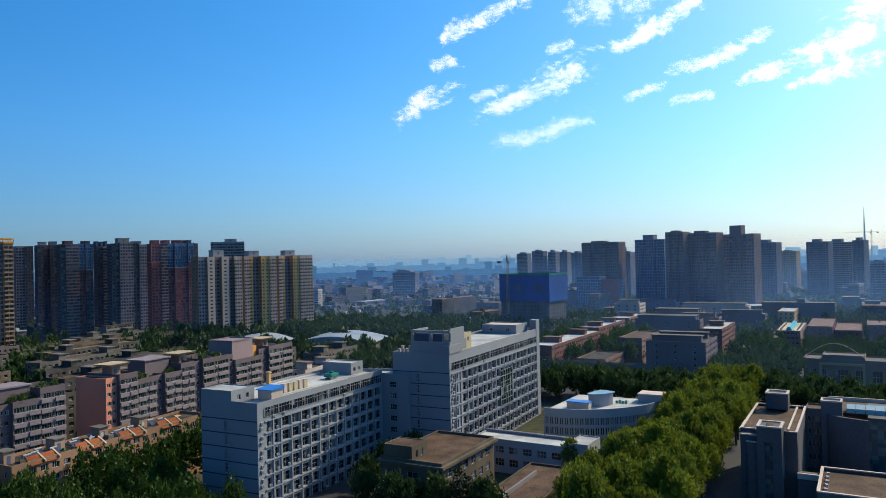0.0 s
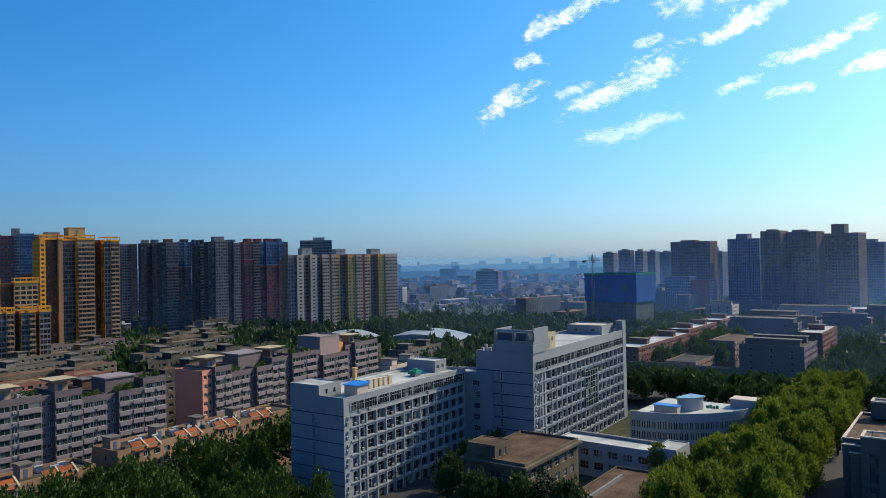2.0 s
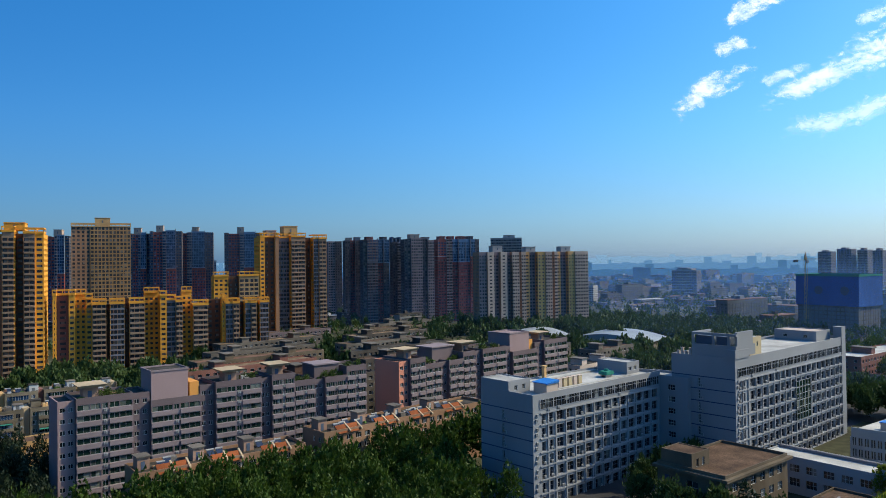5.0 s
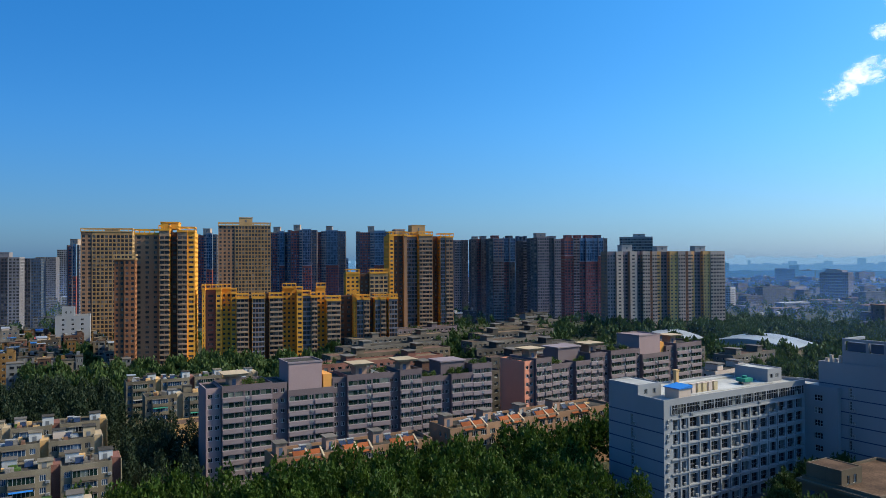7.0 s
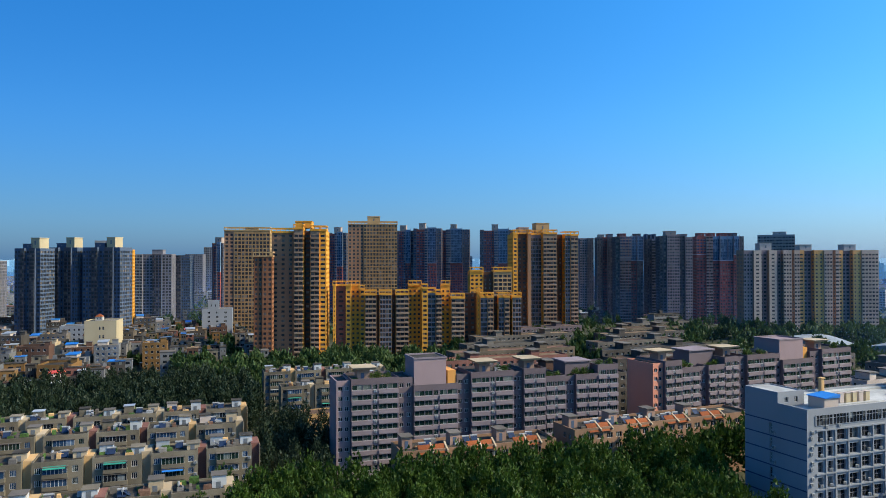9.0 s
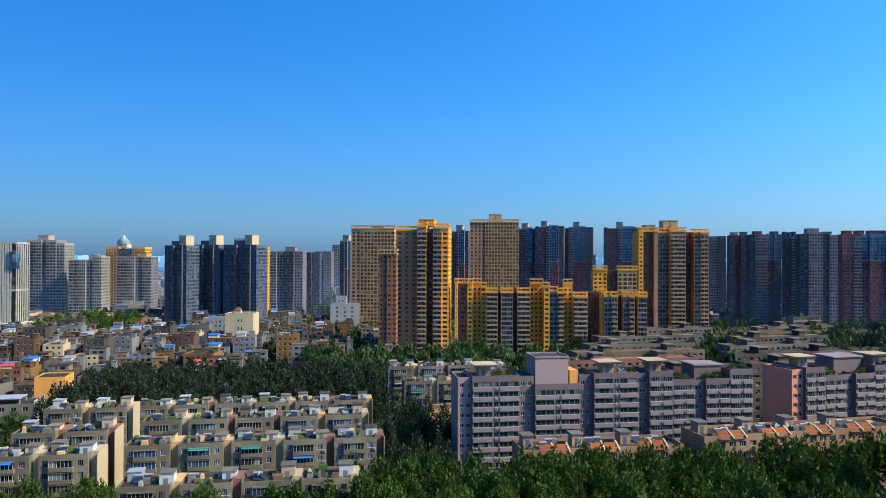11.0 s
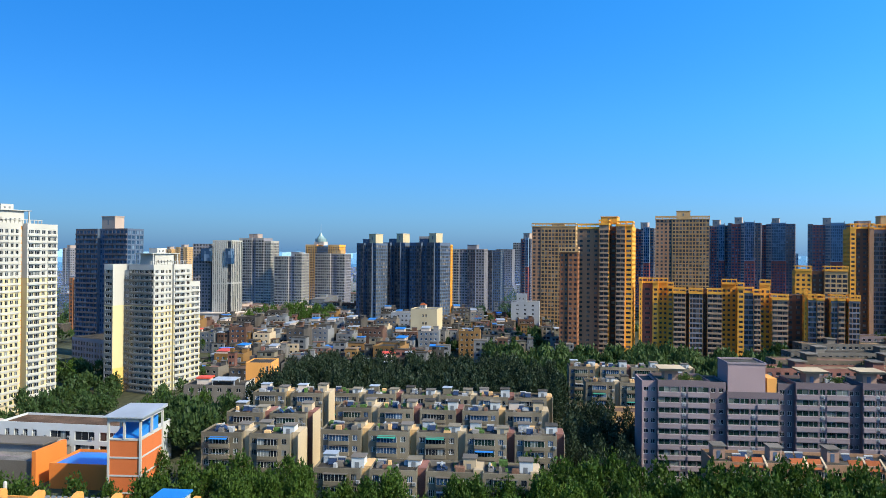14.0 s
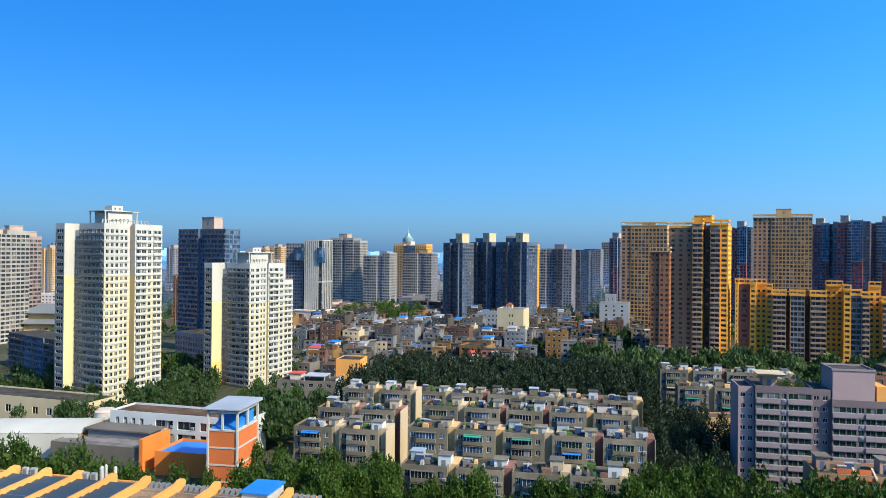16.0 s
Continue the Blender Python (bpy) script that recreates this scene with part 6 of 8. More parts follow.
tower(16.6, 770, "R", 33, 16, 86.0, [(1, 0, "greyb", 0), (1, 0.5, "greyb", 0), (1, 0, "greyb", 0)], "grey residential tower behind the gold block", "far towers", turn=-45, heads=((3, 12, 2.5, "pale"),))
# dark red towers with blue upper storeys
RED = "dark red residential tower with blue upper storeys"
tower(0, 740, "R", 0, 17, 84.5, [(1.2, 0.5, "mar|mar|0.8", 0), (0.9, 1.0, "marb", 0), (0.9, -1.5, "mar|sheer|0.72", 0), (1.0, 0.8, "mar|sheer|0.72", 0), (0.8, -1.0, "mar|sheer|0.72", 0), (0.7, 0.4, "mar|sheer|0.8", 0), (0.7, -1.2, "dusk", 0)], RED, "dark red towers", turn=-21, heads=((-17, 6, 2.8, "maroon_dark"), (-7, 6, 2.8, "maroon_dark"), (4, 7, 2.8, "maroon_dark"), (14, 6, 2.8, "slate_dark")), edges=(22.00, 18.7))
tower(0, 720, "R", 0, 16, 84.5, [(0.8, 0, "dusk", 0), (1.4, 1.8, "ashb", -1), (0.7, -1.0, "dusk", 0), (0.8, 0.8, "ashb", 1)], "grey residential tower between the dark red ones", "far towers", turn=-21, heads=((-4, 10, 4.5, "grey"), (8, 7, 1.6, "slate")), edges=(24.64, 22.3))
tower(0, 760, "R", 0, 16, 83.0, [(1, 0, "dusk", 0), (1, 0.6, "duskb", 0)], "slate grey residential tower between others", "far towers", turn=-21, heads=((-4, 2, 4.5, "navy"), (0, 2, 4, "navy"), (4, 2, 4.5, "navy")), edges=(25.55, 24.9))
tower(0, 740, "R", 0, 17, 85.0, [(0.6, 0.3, "dusk", 0), (1.6, 0.8, "marb|marb|0.76", 0), (0.8, -1.2, "mar|sheer|0.7", 0), (0.9, 0.6, "dusk|sheer|0.7", 0)], RED, "dark red towers", turn=-21, heads=((-6, 7, 2.6, "maroon_dark"), (9, 6, 2.4, "slate_dark")), edges=(27.90, 25.85))
tower(0, 780, "R", 0, 16, 85.5, [(1, 0, "dusk", 0), (0.8, -1.0, "mar", 0), (1.0, 0.5, "dusk", 0)], "slate and dark red residential tower", "dark red towers", turn=-21, heads=((-3, 6, 2.6, "grey"), (6, 6, 3.0, "slate")), edges=(29.30, 28.1))
tower(0, 830, "R", 0, 16, 86.0, [(1, 0, "ashb", 0), (1, 0.5, "dusk", 0)], "slate grey residential tower in shade", "far towers", turn=-21, edges=(30.60, 29.55))
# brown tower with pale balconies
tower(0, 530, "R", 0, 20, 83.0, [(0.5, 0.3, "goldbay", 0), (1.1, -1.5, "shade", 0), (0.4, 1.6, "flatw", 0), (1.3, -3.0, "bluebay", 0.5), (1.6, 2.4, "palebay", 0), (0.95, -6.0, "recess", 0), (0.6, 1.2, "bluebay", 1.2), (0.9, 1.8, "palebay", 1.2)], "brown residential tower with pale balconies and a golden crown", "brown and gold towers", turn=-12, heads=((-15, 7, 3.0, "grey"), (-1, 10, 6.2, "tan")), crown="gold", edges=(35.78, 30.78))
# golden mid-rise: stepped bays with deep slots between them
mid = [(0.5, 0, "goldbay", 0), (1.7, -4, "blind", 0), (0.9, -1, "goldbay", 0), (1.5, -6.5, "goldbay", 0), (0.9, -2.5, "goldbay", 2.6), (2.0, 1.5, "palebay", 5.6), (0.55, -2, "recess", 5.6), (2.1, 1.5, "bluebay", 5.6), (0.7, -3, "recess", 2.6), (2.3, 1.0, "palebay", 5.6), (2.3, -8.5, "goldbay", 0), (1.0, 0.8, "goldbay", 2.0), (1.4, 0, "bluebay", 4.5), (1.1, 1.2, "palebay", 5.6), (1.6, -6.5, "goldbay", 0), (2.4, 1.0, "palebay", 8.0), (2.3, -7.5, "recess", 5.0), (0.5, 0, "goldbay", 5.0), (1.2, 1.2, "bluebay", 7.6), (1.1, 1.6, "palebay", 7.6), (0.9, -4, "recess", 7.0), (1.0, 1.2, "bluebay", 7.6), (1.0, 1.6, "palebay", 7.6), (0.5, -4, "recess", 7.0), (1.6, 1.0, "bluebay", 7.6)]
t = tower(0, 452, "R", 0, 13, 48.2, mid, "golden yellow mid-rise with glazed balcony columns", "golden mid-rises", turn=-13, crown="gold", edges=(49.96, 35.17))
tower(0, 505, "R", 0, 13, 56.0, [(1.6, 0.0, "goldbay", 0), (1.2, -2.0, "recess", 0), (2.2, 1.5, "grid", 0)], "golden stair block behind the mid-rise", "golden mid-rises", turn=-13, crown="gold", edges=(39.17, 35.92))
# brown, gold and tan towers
# the last gold bay stands in for the sunlit end wall
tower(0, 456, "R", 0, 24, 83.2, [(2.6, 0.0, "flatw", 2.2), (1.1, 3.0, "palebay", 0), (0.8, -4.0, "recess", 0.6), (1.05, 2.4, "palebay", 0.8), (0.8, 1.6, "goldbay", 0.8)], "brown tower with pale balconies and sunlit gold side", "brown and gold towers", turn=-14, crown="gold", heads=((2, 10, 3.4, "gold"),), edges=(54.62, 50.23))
tower(0, 440, "R", 0, 8, 64.8, [(1, 0, "brick", 0), (1.1, 0.8, "brick", 0)], "slender red brown tower", "brown and gold towers", turn=-12, crown="tan", edges=(55.97, 54.45))
tower(0, 610, "R", 0, 14, 86.2, [(1.1, 0.0, "gridd", 0), (4.0, 0.4, "gridg", 0)], "tan office tower with a square window grid", "tan grid towers", turn=-12, crown="tan", heads=((3, 10, 2.0, "tan"),), fl=3.1, edges=(58.13, 54.6))
tower(0, 640, "R", 0, 16, 93.4, [(1.25, 0.0, "gridd", 0.0), (2.7, 0.6, "gridg", 0)], "tan office tower with a square window grid", "tan grid towers", turn=-12, crown="tan", heads=((1, 11, 7.0, "tan"),), fl=3.1, edges=(48.78, 44.93))
# dark maroon and steel towers behind
for e0, e1, d, h, hu in ((50.4, 48.7, 770, 90.5, 0), (44.95, 43.5, 810, 94.5, -3), (43.65, 41.35, 800, 96.5, -6), (42.3, 39.16, 830, 96.5, 4), (38.4, 35.6, 800, 95.0, -3), (59.0, 57.9, 800, 80.0, 0)):
    tower(0, d, "R", 0, 14, h, [(0.5, 0.4, "dusk", 0), (1.2, 0.0, "mar", 1.0), (0.5, 0.9, "duskb", 0), (1.3, 0.2, "mar|sheer|0.6", -1.0), (0.8, -1.5, "dusk", 0)], "dark maroon tower with steel blue upper bays", "maroon and blue towers", turn=-24, heads=((hu, 7, 5.5, "grey"),), glass=G["blue"], edges=(e0, e1))
tower(39.3, 900, "R", 10, 14, 66.0, [(1, 0, "steel", 0)], "pale blue tower in a gap between others", "maroon and blue towers", turn=-20, glass=G["blue"])
# dark blue towers
for az, d, w, h in ((71.2, 620, 20.5, 71.5), (69.1, 640, 25.5, 72.5), (66.6, 622, 31.0, 72.5)):
    tower(az, d, "R", w, 17, h, [(1.4, 0, "navy", 0), (1, 0.8, "navyb", 0), (1, -1.5, "navy", 0), (1.4, 0.4, "navyb", 0), (1, -0.8, "navy", 0)], "dark blue-grey residential tower", "dark blue towers", turn=-27, heads=((-w * 0.1, 8, 3.0, "navy"), (w * 0.2, 7, 7.5, "cream")))
tower(64.75, 630, "R", 5.5, 14, 71.0, [(1, 0, "goldgrid", 0)], "golden edge wing beside the dark blue towers", "dark blue towers", turn=-2)
tower(63.2, 760, "R", 36, 18, 68.0, [(1, 0.3, "greyb", 0), (1, -1, "slate", 0), (1, 0.5, "navyb", 0), (1, -1, "slate", 0)], "slate grey residential tower with bays", "far towers", turn=-12, heads=((4, 10, 4, "slate"),))
tower(61.2, 800, "R", 18, 18, 67.0, [(1, 0.3, "navyb", 0), (1, -0.6, "navy", 0)], "dark slate residential tower", "far towers", turn=-12)
for az, d, w, h in ((60.3, 1150, 26, 70), (59.2, 1250, 18, 82), (66.3, 900, 24, 84), (58.95, 1400, 14, 66)):
    tower(az, d, "R", w, 18, h, [(1, 0.3, "slateb", 0), (1, 0, "slate", 0)], "pale slate tower in the distance", "far towers", turn=-15)
# west side
tower(90.4, 472, "R", 44, 11, 76.5, [(2, 0, "navyb", 0), (0.7, -1.5, "navy", 0), (2, 0.6, "navyb", 0)], "dark blue-grey tower with pale stair head", "west towers", turn=-20, heads=((3, 11, 7.0, "grey"),), glass=G["blue"])
tower(90.6, 440, "R", 46, 18, 15.0, [(1, 0, "slate", 0), (1, 0.3, "slate", 0), (1, 0, "slate", 0)], "low dark office wing with long window bands", "west towers", turn=-25, fl=3.2, category="building", name="office_wing")
tower(83.55, 655, "R", 16, 22, 70.0, [(1, 0, "slate", 0)], "grey flank of the white ribbed tower", "white ribbed tower", turn=0)
t = tower(82.1, 640, "R", 18, 18, 73.0, [(1.5, 0, "ribs", 0), (0.5, 0, "white", 0)], "white ribbed office tower with dark glass corners", "white ribbed tower", turn=-8, fl=36.0, name="office_tower")
part("glass_corner", Form(G["blue"]).box(-4, 1.2, 3.8, 9.2, 53, 66), t, "dark blue glass box high on the corner")
part("glass_corner", Form(G["blue"]).box(-3, 1.5, -19, -10, 55, 66), t, "dark blue glass box high on the corner")
part("podium", Form(M["pale"]).box(-20, 6, -16, 14, 0, 11).box(-20.5, 6.5, -16.5, 14.5, 11, 12), t)
tower(79.7, 800, "R", 38, 18, 78.0, [(1, 0, "slateb", 0), (1, 1, "greyb", 0), (0.6, -1, "slate", 0), (1.2, 1, "greyb", 0), (1, 0, "bay", 3)], "pale grey residential tower", "west towers", turn=-10, heads=((-4, 10, 4, "grey"),))
tower(77.2, 760, "R", 31, 18, 59.0, [(1, 0, "slateb", 0), (1, 1, "bay", 0), (0.8, 0, "slate", 0), (1, 1, "bay", -3)], "pale residential tower with a rounded top", "west towers", turn=-8, heads=((6, 9, 4, "white"),))
tower(74.0, 780, "R", 34, 18, 62.0, [(1, 0, "slateb", 0), (1, 1, "bay", 0), (0.8, 0, "slate", 0), (1, 1, "slateb", 0)], "slate grey residential tower with bays", "west towers", turn=-8, heads=((6, 9, 3, "tan"),))
t = tower(74.6, 840, "R", 42, 18, 72.0, [(1, 0, "goldgrid", 0), (1, 0.5, "navy", 2), (1, 0, "goldgrid", 0)], "gold and dark tower with a domed top and spire", "west towers", turn=-10, heads=((-6, 12, 3, "pale"),), name="hotel_tower")
part("dome", Form(M["teal_glass"]).tube(-9, -6, 75, 79, 6.5, n=16).tube(-9, -6, 79, 82, 5.0, n=16, r2=3.2).tube(-9, -6, 82, 85, 2.6, n=12, r2=1.2), t, "blue-grey tiered dome")
part("spire", Form(M["steel"]).tube(-9, -6, 85, 95, 0.35, n=8, r2=0.08), t)
for az, d, w, h, st in ((103.3, 570, 11, 75.5, "bay"), (104.5, 560, 12, 73.0, "bay"), (102.4, 590, 7, 72.0, "mauve"), (100.7, 1000, 22, 64, "tanrib"), (100.2, 1300, 14, 72, "slate"), (85.0, 1100, 20, 69, "tanrib"), (86.0, 1120, 14, 66, "tanrib"), (84.2, 1200, 10, 70, "slate"), (91.8, 900, 10, 64, "tanrib"), (92.6, 1000, 12, 66, "slate"), (92.1, 640, 9, 42, "brick")):
    tower(az, d, "R", w, 16, h, [(1, 0.4, st, 0), (0.7, -0.8, "khaki", 0), (1, 0.4, st, 0)], "tall residential tower in the distance" if d > 800 else "pale residential tower with shallow bays", "far west towers", turn=-12, heads=((0, 5, 3, "grey"),))
# navy bays imitate the shade that the towers throw on this block
tower(101.3, 425, "R", 62, 16, 18.5, [(1, 0, "navyb", 0), (1, 0.8, "navy", 0), (1, 0, "navyb", 0)], "low apartment block, blue-grey colour standing in for shade", "west low blocks", turn=-25, fl=3.0, category="apartment building", name="apartment_block")
# right-hand side, seen against the light
for az, d, w, h, st, hd in ((-27.3, 1100, 28, 74.0, "slate", 3), (-28.6, 1150, 34, 73, "slateb", 4), (-29.8, 1100, 14, 74.5, "slate", 3), (-24.0, 1000, 26, 74.0, "slate", 3), (-22.1, 760, 32.0, 80.5, "brown", 8.0), (-19.6, 745, 30, 82.5, "brown", 1.5), (-17.7, 740, 18, 84.0, "brown", 1.0), (-15.9, 800, 33.0, 78.5, "steel", 4.5), (-14.1, 1000, 14, 66.0, "slate", 1), (-12.2, 800, 43.0, 77.0, "brown", 1.0), (-25.4, 1250, 26, 62, "tanrib", 1), (-30.9, 1000, 16, 48, "slateb", 1), (-10.4, 1300, 20, 68, "slate", 2), (-9.4, 1400, 16, 70, "slate", 3), (-8.5, 1500, 18, 72, "slateb", 3), (-7.4, 1500, 26, 74, "slate", 2), (-6.2, 1600, 26, 70, "slateb", 2), (-13.6, 1200, 12, 74, "slate", 3)):
    tower(az, d, "F", w, 18, h, [(1, 0.6, st, 0), (0.5, -1, st, 0), (1.2, 0.8, st, 0), (0.5, -1, st, 0), (1, 0.6, st, 0)], "tall tower block standing against the light", "towers against the light", turn=az * 0.6, heads=((-w * 0.1, w * 0.35, hd, "slate" if st != "brown" else "brown"),), fl=3.0)
tower(-11.2, 765, "F", 26, 16, 41.5, [(1, 0, "steel", 0)], "teal glazed office block", "towers against the light", turn=-8, glass=G["teal"], name="office_block", category="building")
tower(-12.9, 762, "F", 18, 16, 38.0, [(1, 0, "steel", 0)], "office block with red cladding", "towers against the light", turn=-8, name="office_block", category="building")
x, y = spot(-12.9, 761)
t = thing("red_screen", pose(x, y, 0, 0, 0, -8), "red cladding panel on the office block", "facade panel")
part("panel", Form(M["red"]).box(-9.3, 9.3, -0.9, -0.4, 12, 38.3), t)
t = tower(3.2, 1250, "F", 42, 18, 41.0, [(1, 0, "slate", 0), (3, 0, "slateb", -3), (1, 0, "slate", 0)], "long hazy office block among trees", "far blocks", turn=10, fl=4.4, heads=((-4, 16, 4, "slate"),), name="office_block", category="building")
tower(10.15, 1000, "F", 10, 12, 26, [(1, 0, "white", 0)], "small white block beside the gold row", "far blocks", turn=10, name="office_block", category="building")

# tower block under construction
x, y = spot(-6.3, 620)
t = thing("construction_block", pose(x, y, 0, 0, 0, -7), "concrete tower frame wrapped in blue netting", "construction site")
bay_mass(t, "frame", -23.5, 23.5, 0, 30, 0, 25.4, "concrete", 3.0, M["frame_dark"], front="F")
net = Form(M["net_blue"]).box(-24.5, 24.5, -0.8, 31, 25.5, 47.6)
part("netting", net, t, "blue safety netting round the upper floors")
part("net_edge", Form(M["net_green"]).rail(-24.7, 24.7, -1.0, 31.2, 47.6, 49.2, 0.3), t, "green netting along the top")
for u in (-6, 14):
    n = 8
    part("net_emblem", Form(M["navy"]).hull([(u + 3.4 * math.cos(2 * math.pi * j / n), -0.9, 37 + 3.4 * math.sin(2 * math.pi * j / n)) for j in range(n)], [(u + 3.4 * math.cos(2 * math.pi * j / n), -1.0, 37 + 3.4 * math.sin(2 * math.pi * j / n)) for j in range(n)]), t)


def crane(x, y, h, reach, turn, base=0.0):
    t = thing("tower_crane", pose(x, y, base, 0, 0, turn), "lattice tower crane beside the building works", "crane", "tower cranes")
    f = Form(M["tan"])
    for px in (-0.9, 0.7):
        for py in (-0.9, 0.7):
            f.box(px, px + 0.2, py, py + 0.2, 0, h)
    z = 0.0
    while z < h - 3:
        f.hull([(-0.9, -0.9, z), (-0.7, -0.9, z), (-0.7, -0.7, z), (-0.9, -0.7, z)], [(0.7, -0.9, z + 3), (0.9, -0.9, z + 3), (0.9, -0.7, z + 3), (0.7, -0.7, z + 3)])
        z += 3
    part("mast", f, t)
    part("jib", Form(M["tan"]).box(-12, reach, -0.5, -0.3, h, h + 0.25).box(-12, reach, 0.3, 0.5, h, h + 0.25).box(-2, reach * 0.9, -0.1, 0.1, h + 1.2, h + 1.4), t)
    part("counterweight", Form(M["concrete"]).box(-12, -9, -1, 1, h - 1.6, h), t)
    part("cat_head", Form(M["tan"]).hull([(-0.9, -0.9, h), (0.9, -0.9, h), (0.9, 0.9, h), (-0.9, 0.9, h)], [(-0.15, -0.15, h + 6), (0.15, -0.15, h + 6), (0.15, 0.15, h + 6), (-0.15, 0.15, h + 6)]), t)
    part("cab", Form(M["pale"]).box(0.9, 2.4, -0.8, 0.8, h - 2.2, h), t)


x, y = spot(-5.0, 615)
crane(x, y, 60.0, 22, -25)
x, y = spot(-30.6, 1500)
crane(x, y, 92.0, 45, 160)
x, y = spot(-30.2, 2600)
t = thing("radio_mast", pose(x, y, 0), "tall lattice radio mast on the skyline", "mast")
part("lattice", Form(M["steel"]).tube(0, 0, 0, 90, 9, n=4, r2=3).tube(0, 0, 90, 190, 3, n=4, r2=0.5), t)

# ---- hall with a curved roof ----
def curved_hall(x, y, turn, w, d, label):
    t = thing("sports_hall", pose(x, y, 0, 0, 0, turn), label, "hall", "curved roof halls")
    part("body", Form(M["concrete"]).box(-w / 2 + 2, w / 2 - 2, -d / 2 + 2, d / 2 - 2, 0, 8.5), t)
    n = 14
    out = [(-w / 2 + w * j / n, 8.5 + 4.5 * math.sin(math.pi * j / n)) for j in range(n + 1)]
    part("roof", Form(M["hall_roof"]).hull([(a, -d / 2, b) for a, b in out] + [(w / 2, -d / 2, 8.1), (-w / 2, -d / 2, 8.1)], [(a, d / 2, b) for a, b in out] + [(w / 2, d / 2, 8.1), (-w / 2, d / 2, 8.1)]), t, "pale curved metal roof")


curved_hall(-318, 404, 20, 58, 44, "sports hall with a pale curved metal roof")
curved_hall(-372, 376, 20, 44, 36, "sports hall with a pale curved metal roof")

# ---- long low-rise slabs behind the mauve blocks ----
rnd = random.Random(21)


def low_slab(x, y, L, depth, z, turn, wall, roof, label, group, rooms=2):
    h = House("low_rise_slab", pose(x, y, 0, 0, 0, turn), depth, L, label, "apartment building", group)
    n = max(1, int(z / 3.0))
    g = dict(cols=span(0.6, L - 0.6, max(2, int(L / 3.4)), 1.9), rows=levels(z - 0.3 - 3.0 * n, n, 3.0, 0.95, 1.4), panes=(2, 1), glass=G["dark"])
    g2 = dict(cols=span(0.6, depth - 0.6, 3, 1.3), rows=g["rows"], panes=(2, 1), glass=G["dark"])
    h.mass("body", 0, depth, 0, L, 0, z, wall, {"R": g, "F": g2}, roof=roof, parapet=0.7, joined=True)
    for j in range(rooms):
        yy = L * (j + 0.5) / rooms
        part("stair_head", Form(wall).box(1.5, depth - 3, yy - 2.2, yy + 2.2, z, z + 2.9).box(1.0, depth - 2.4, yy - 2.8, yy + 2.8, z + 2.9, z + 3.3, M["concrete"]), h.ob)
    return h


for x, y, L, z, t, w in ((-252, 108, 50, 19, 4, "beige"), (-262, 170, 62, 20, 6, "pink"), (-284, 96, 62, 17, 4, "beige"), (-292, 176, 70, 18, 6, "beige"), (-318, 104, 64, 17, 4, "brick_red"), (-328, 190, 70, 17, 6, "beige"), (-350, 120, 70, 16, 4, "beige"), (-366, 210, 60, 16, 6, "concrete"), (-386, 140, 64, 15, 4, "concrete"), (-402, 236, 64, 16, 6, "beige"), (-424, 160, 70, 15, 4, "concrete"), (-438, 262, 60, 15, 6, "beige"), (-466, 190, 70, 15, 4, "beige"), (-470, 300, 60, 15, 6, "concrete"), (-286, 262, 52, 15, 6, "concrete"), (-262, 300, 40, 14, 8, "concrete"), (-240, 262, 34, 12, 8, "pale")):
    paint = M[rnd.choice(("beige", "village_grey", "village_brown", "pink"))] if w == "beige" else M[w]
    low_slab(x, y, L, 11, z, t, paint, M[rnd.choice(("roof_grey", "roof_tan", "roof_red", "roof_brown"))], "weathered low-rise apartment slab with roof rooms", "low-rise slabs", 2)
# school and low blocks beyond the cross street: x0, x1, y0, y1, height, wall, roof, stair heads
SCHOOL = "long red brick school block with a pale roof"
PLAIN = "low weathered block with a flat roof"
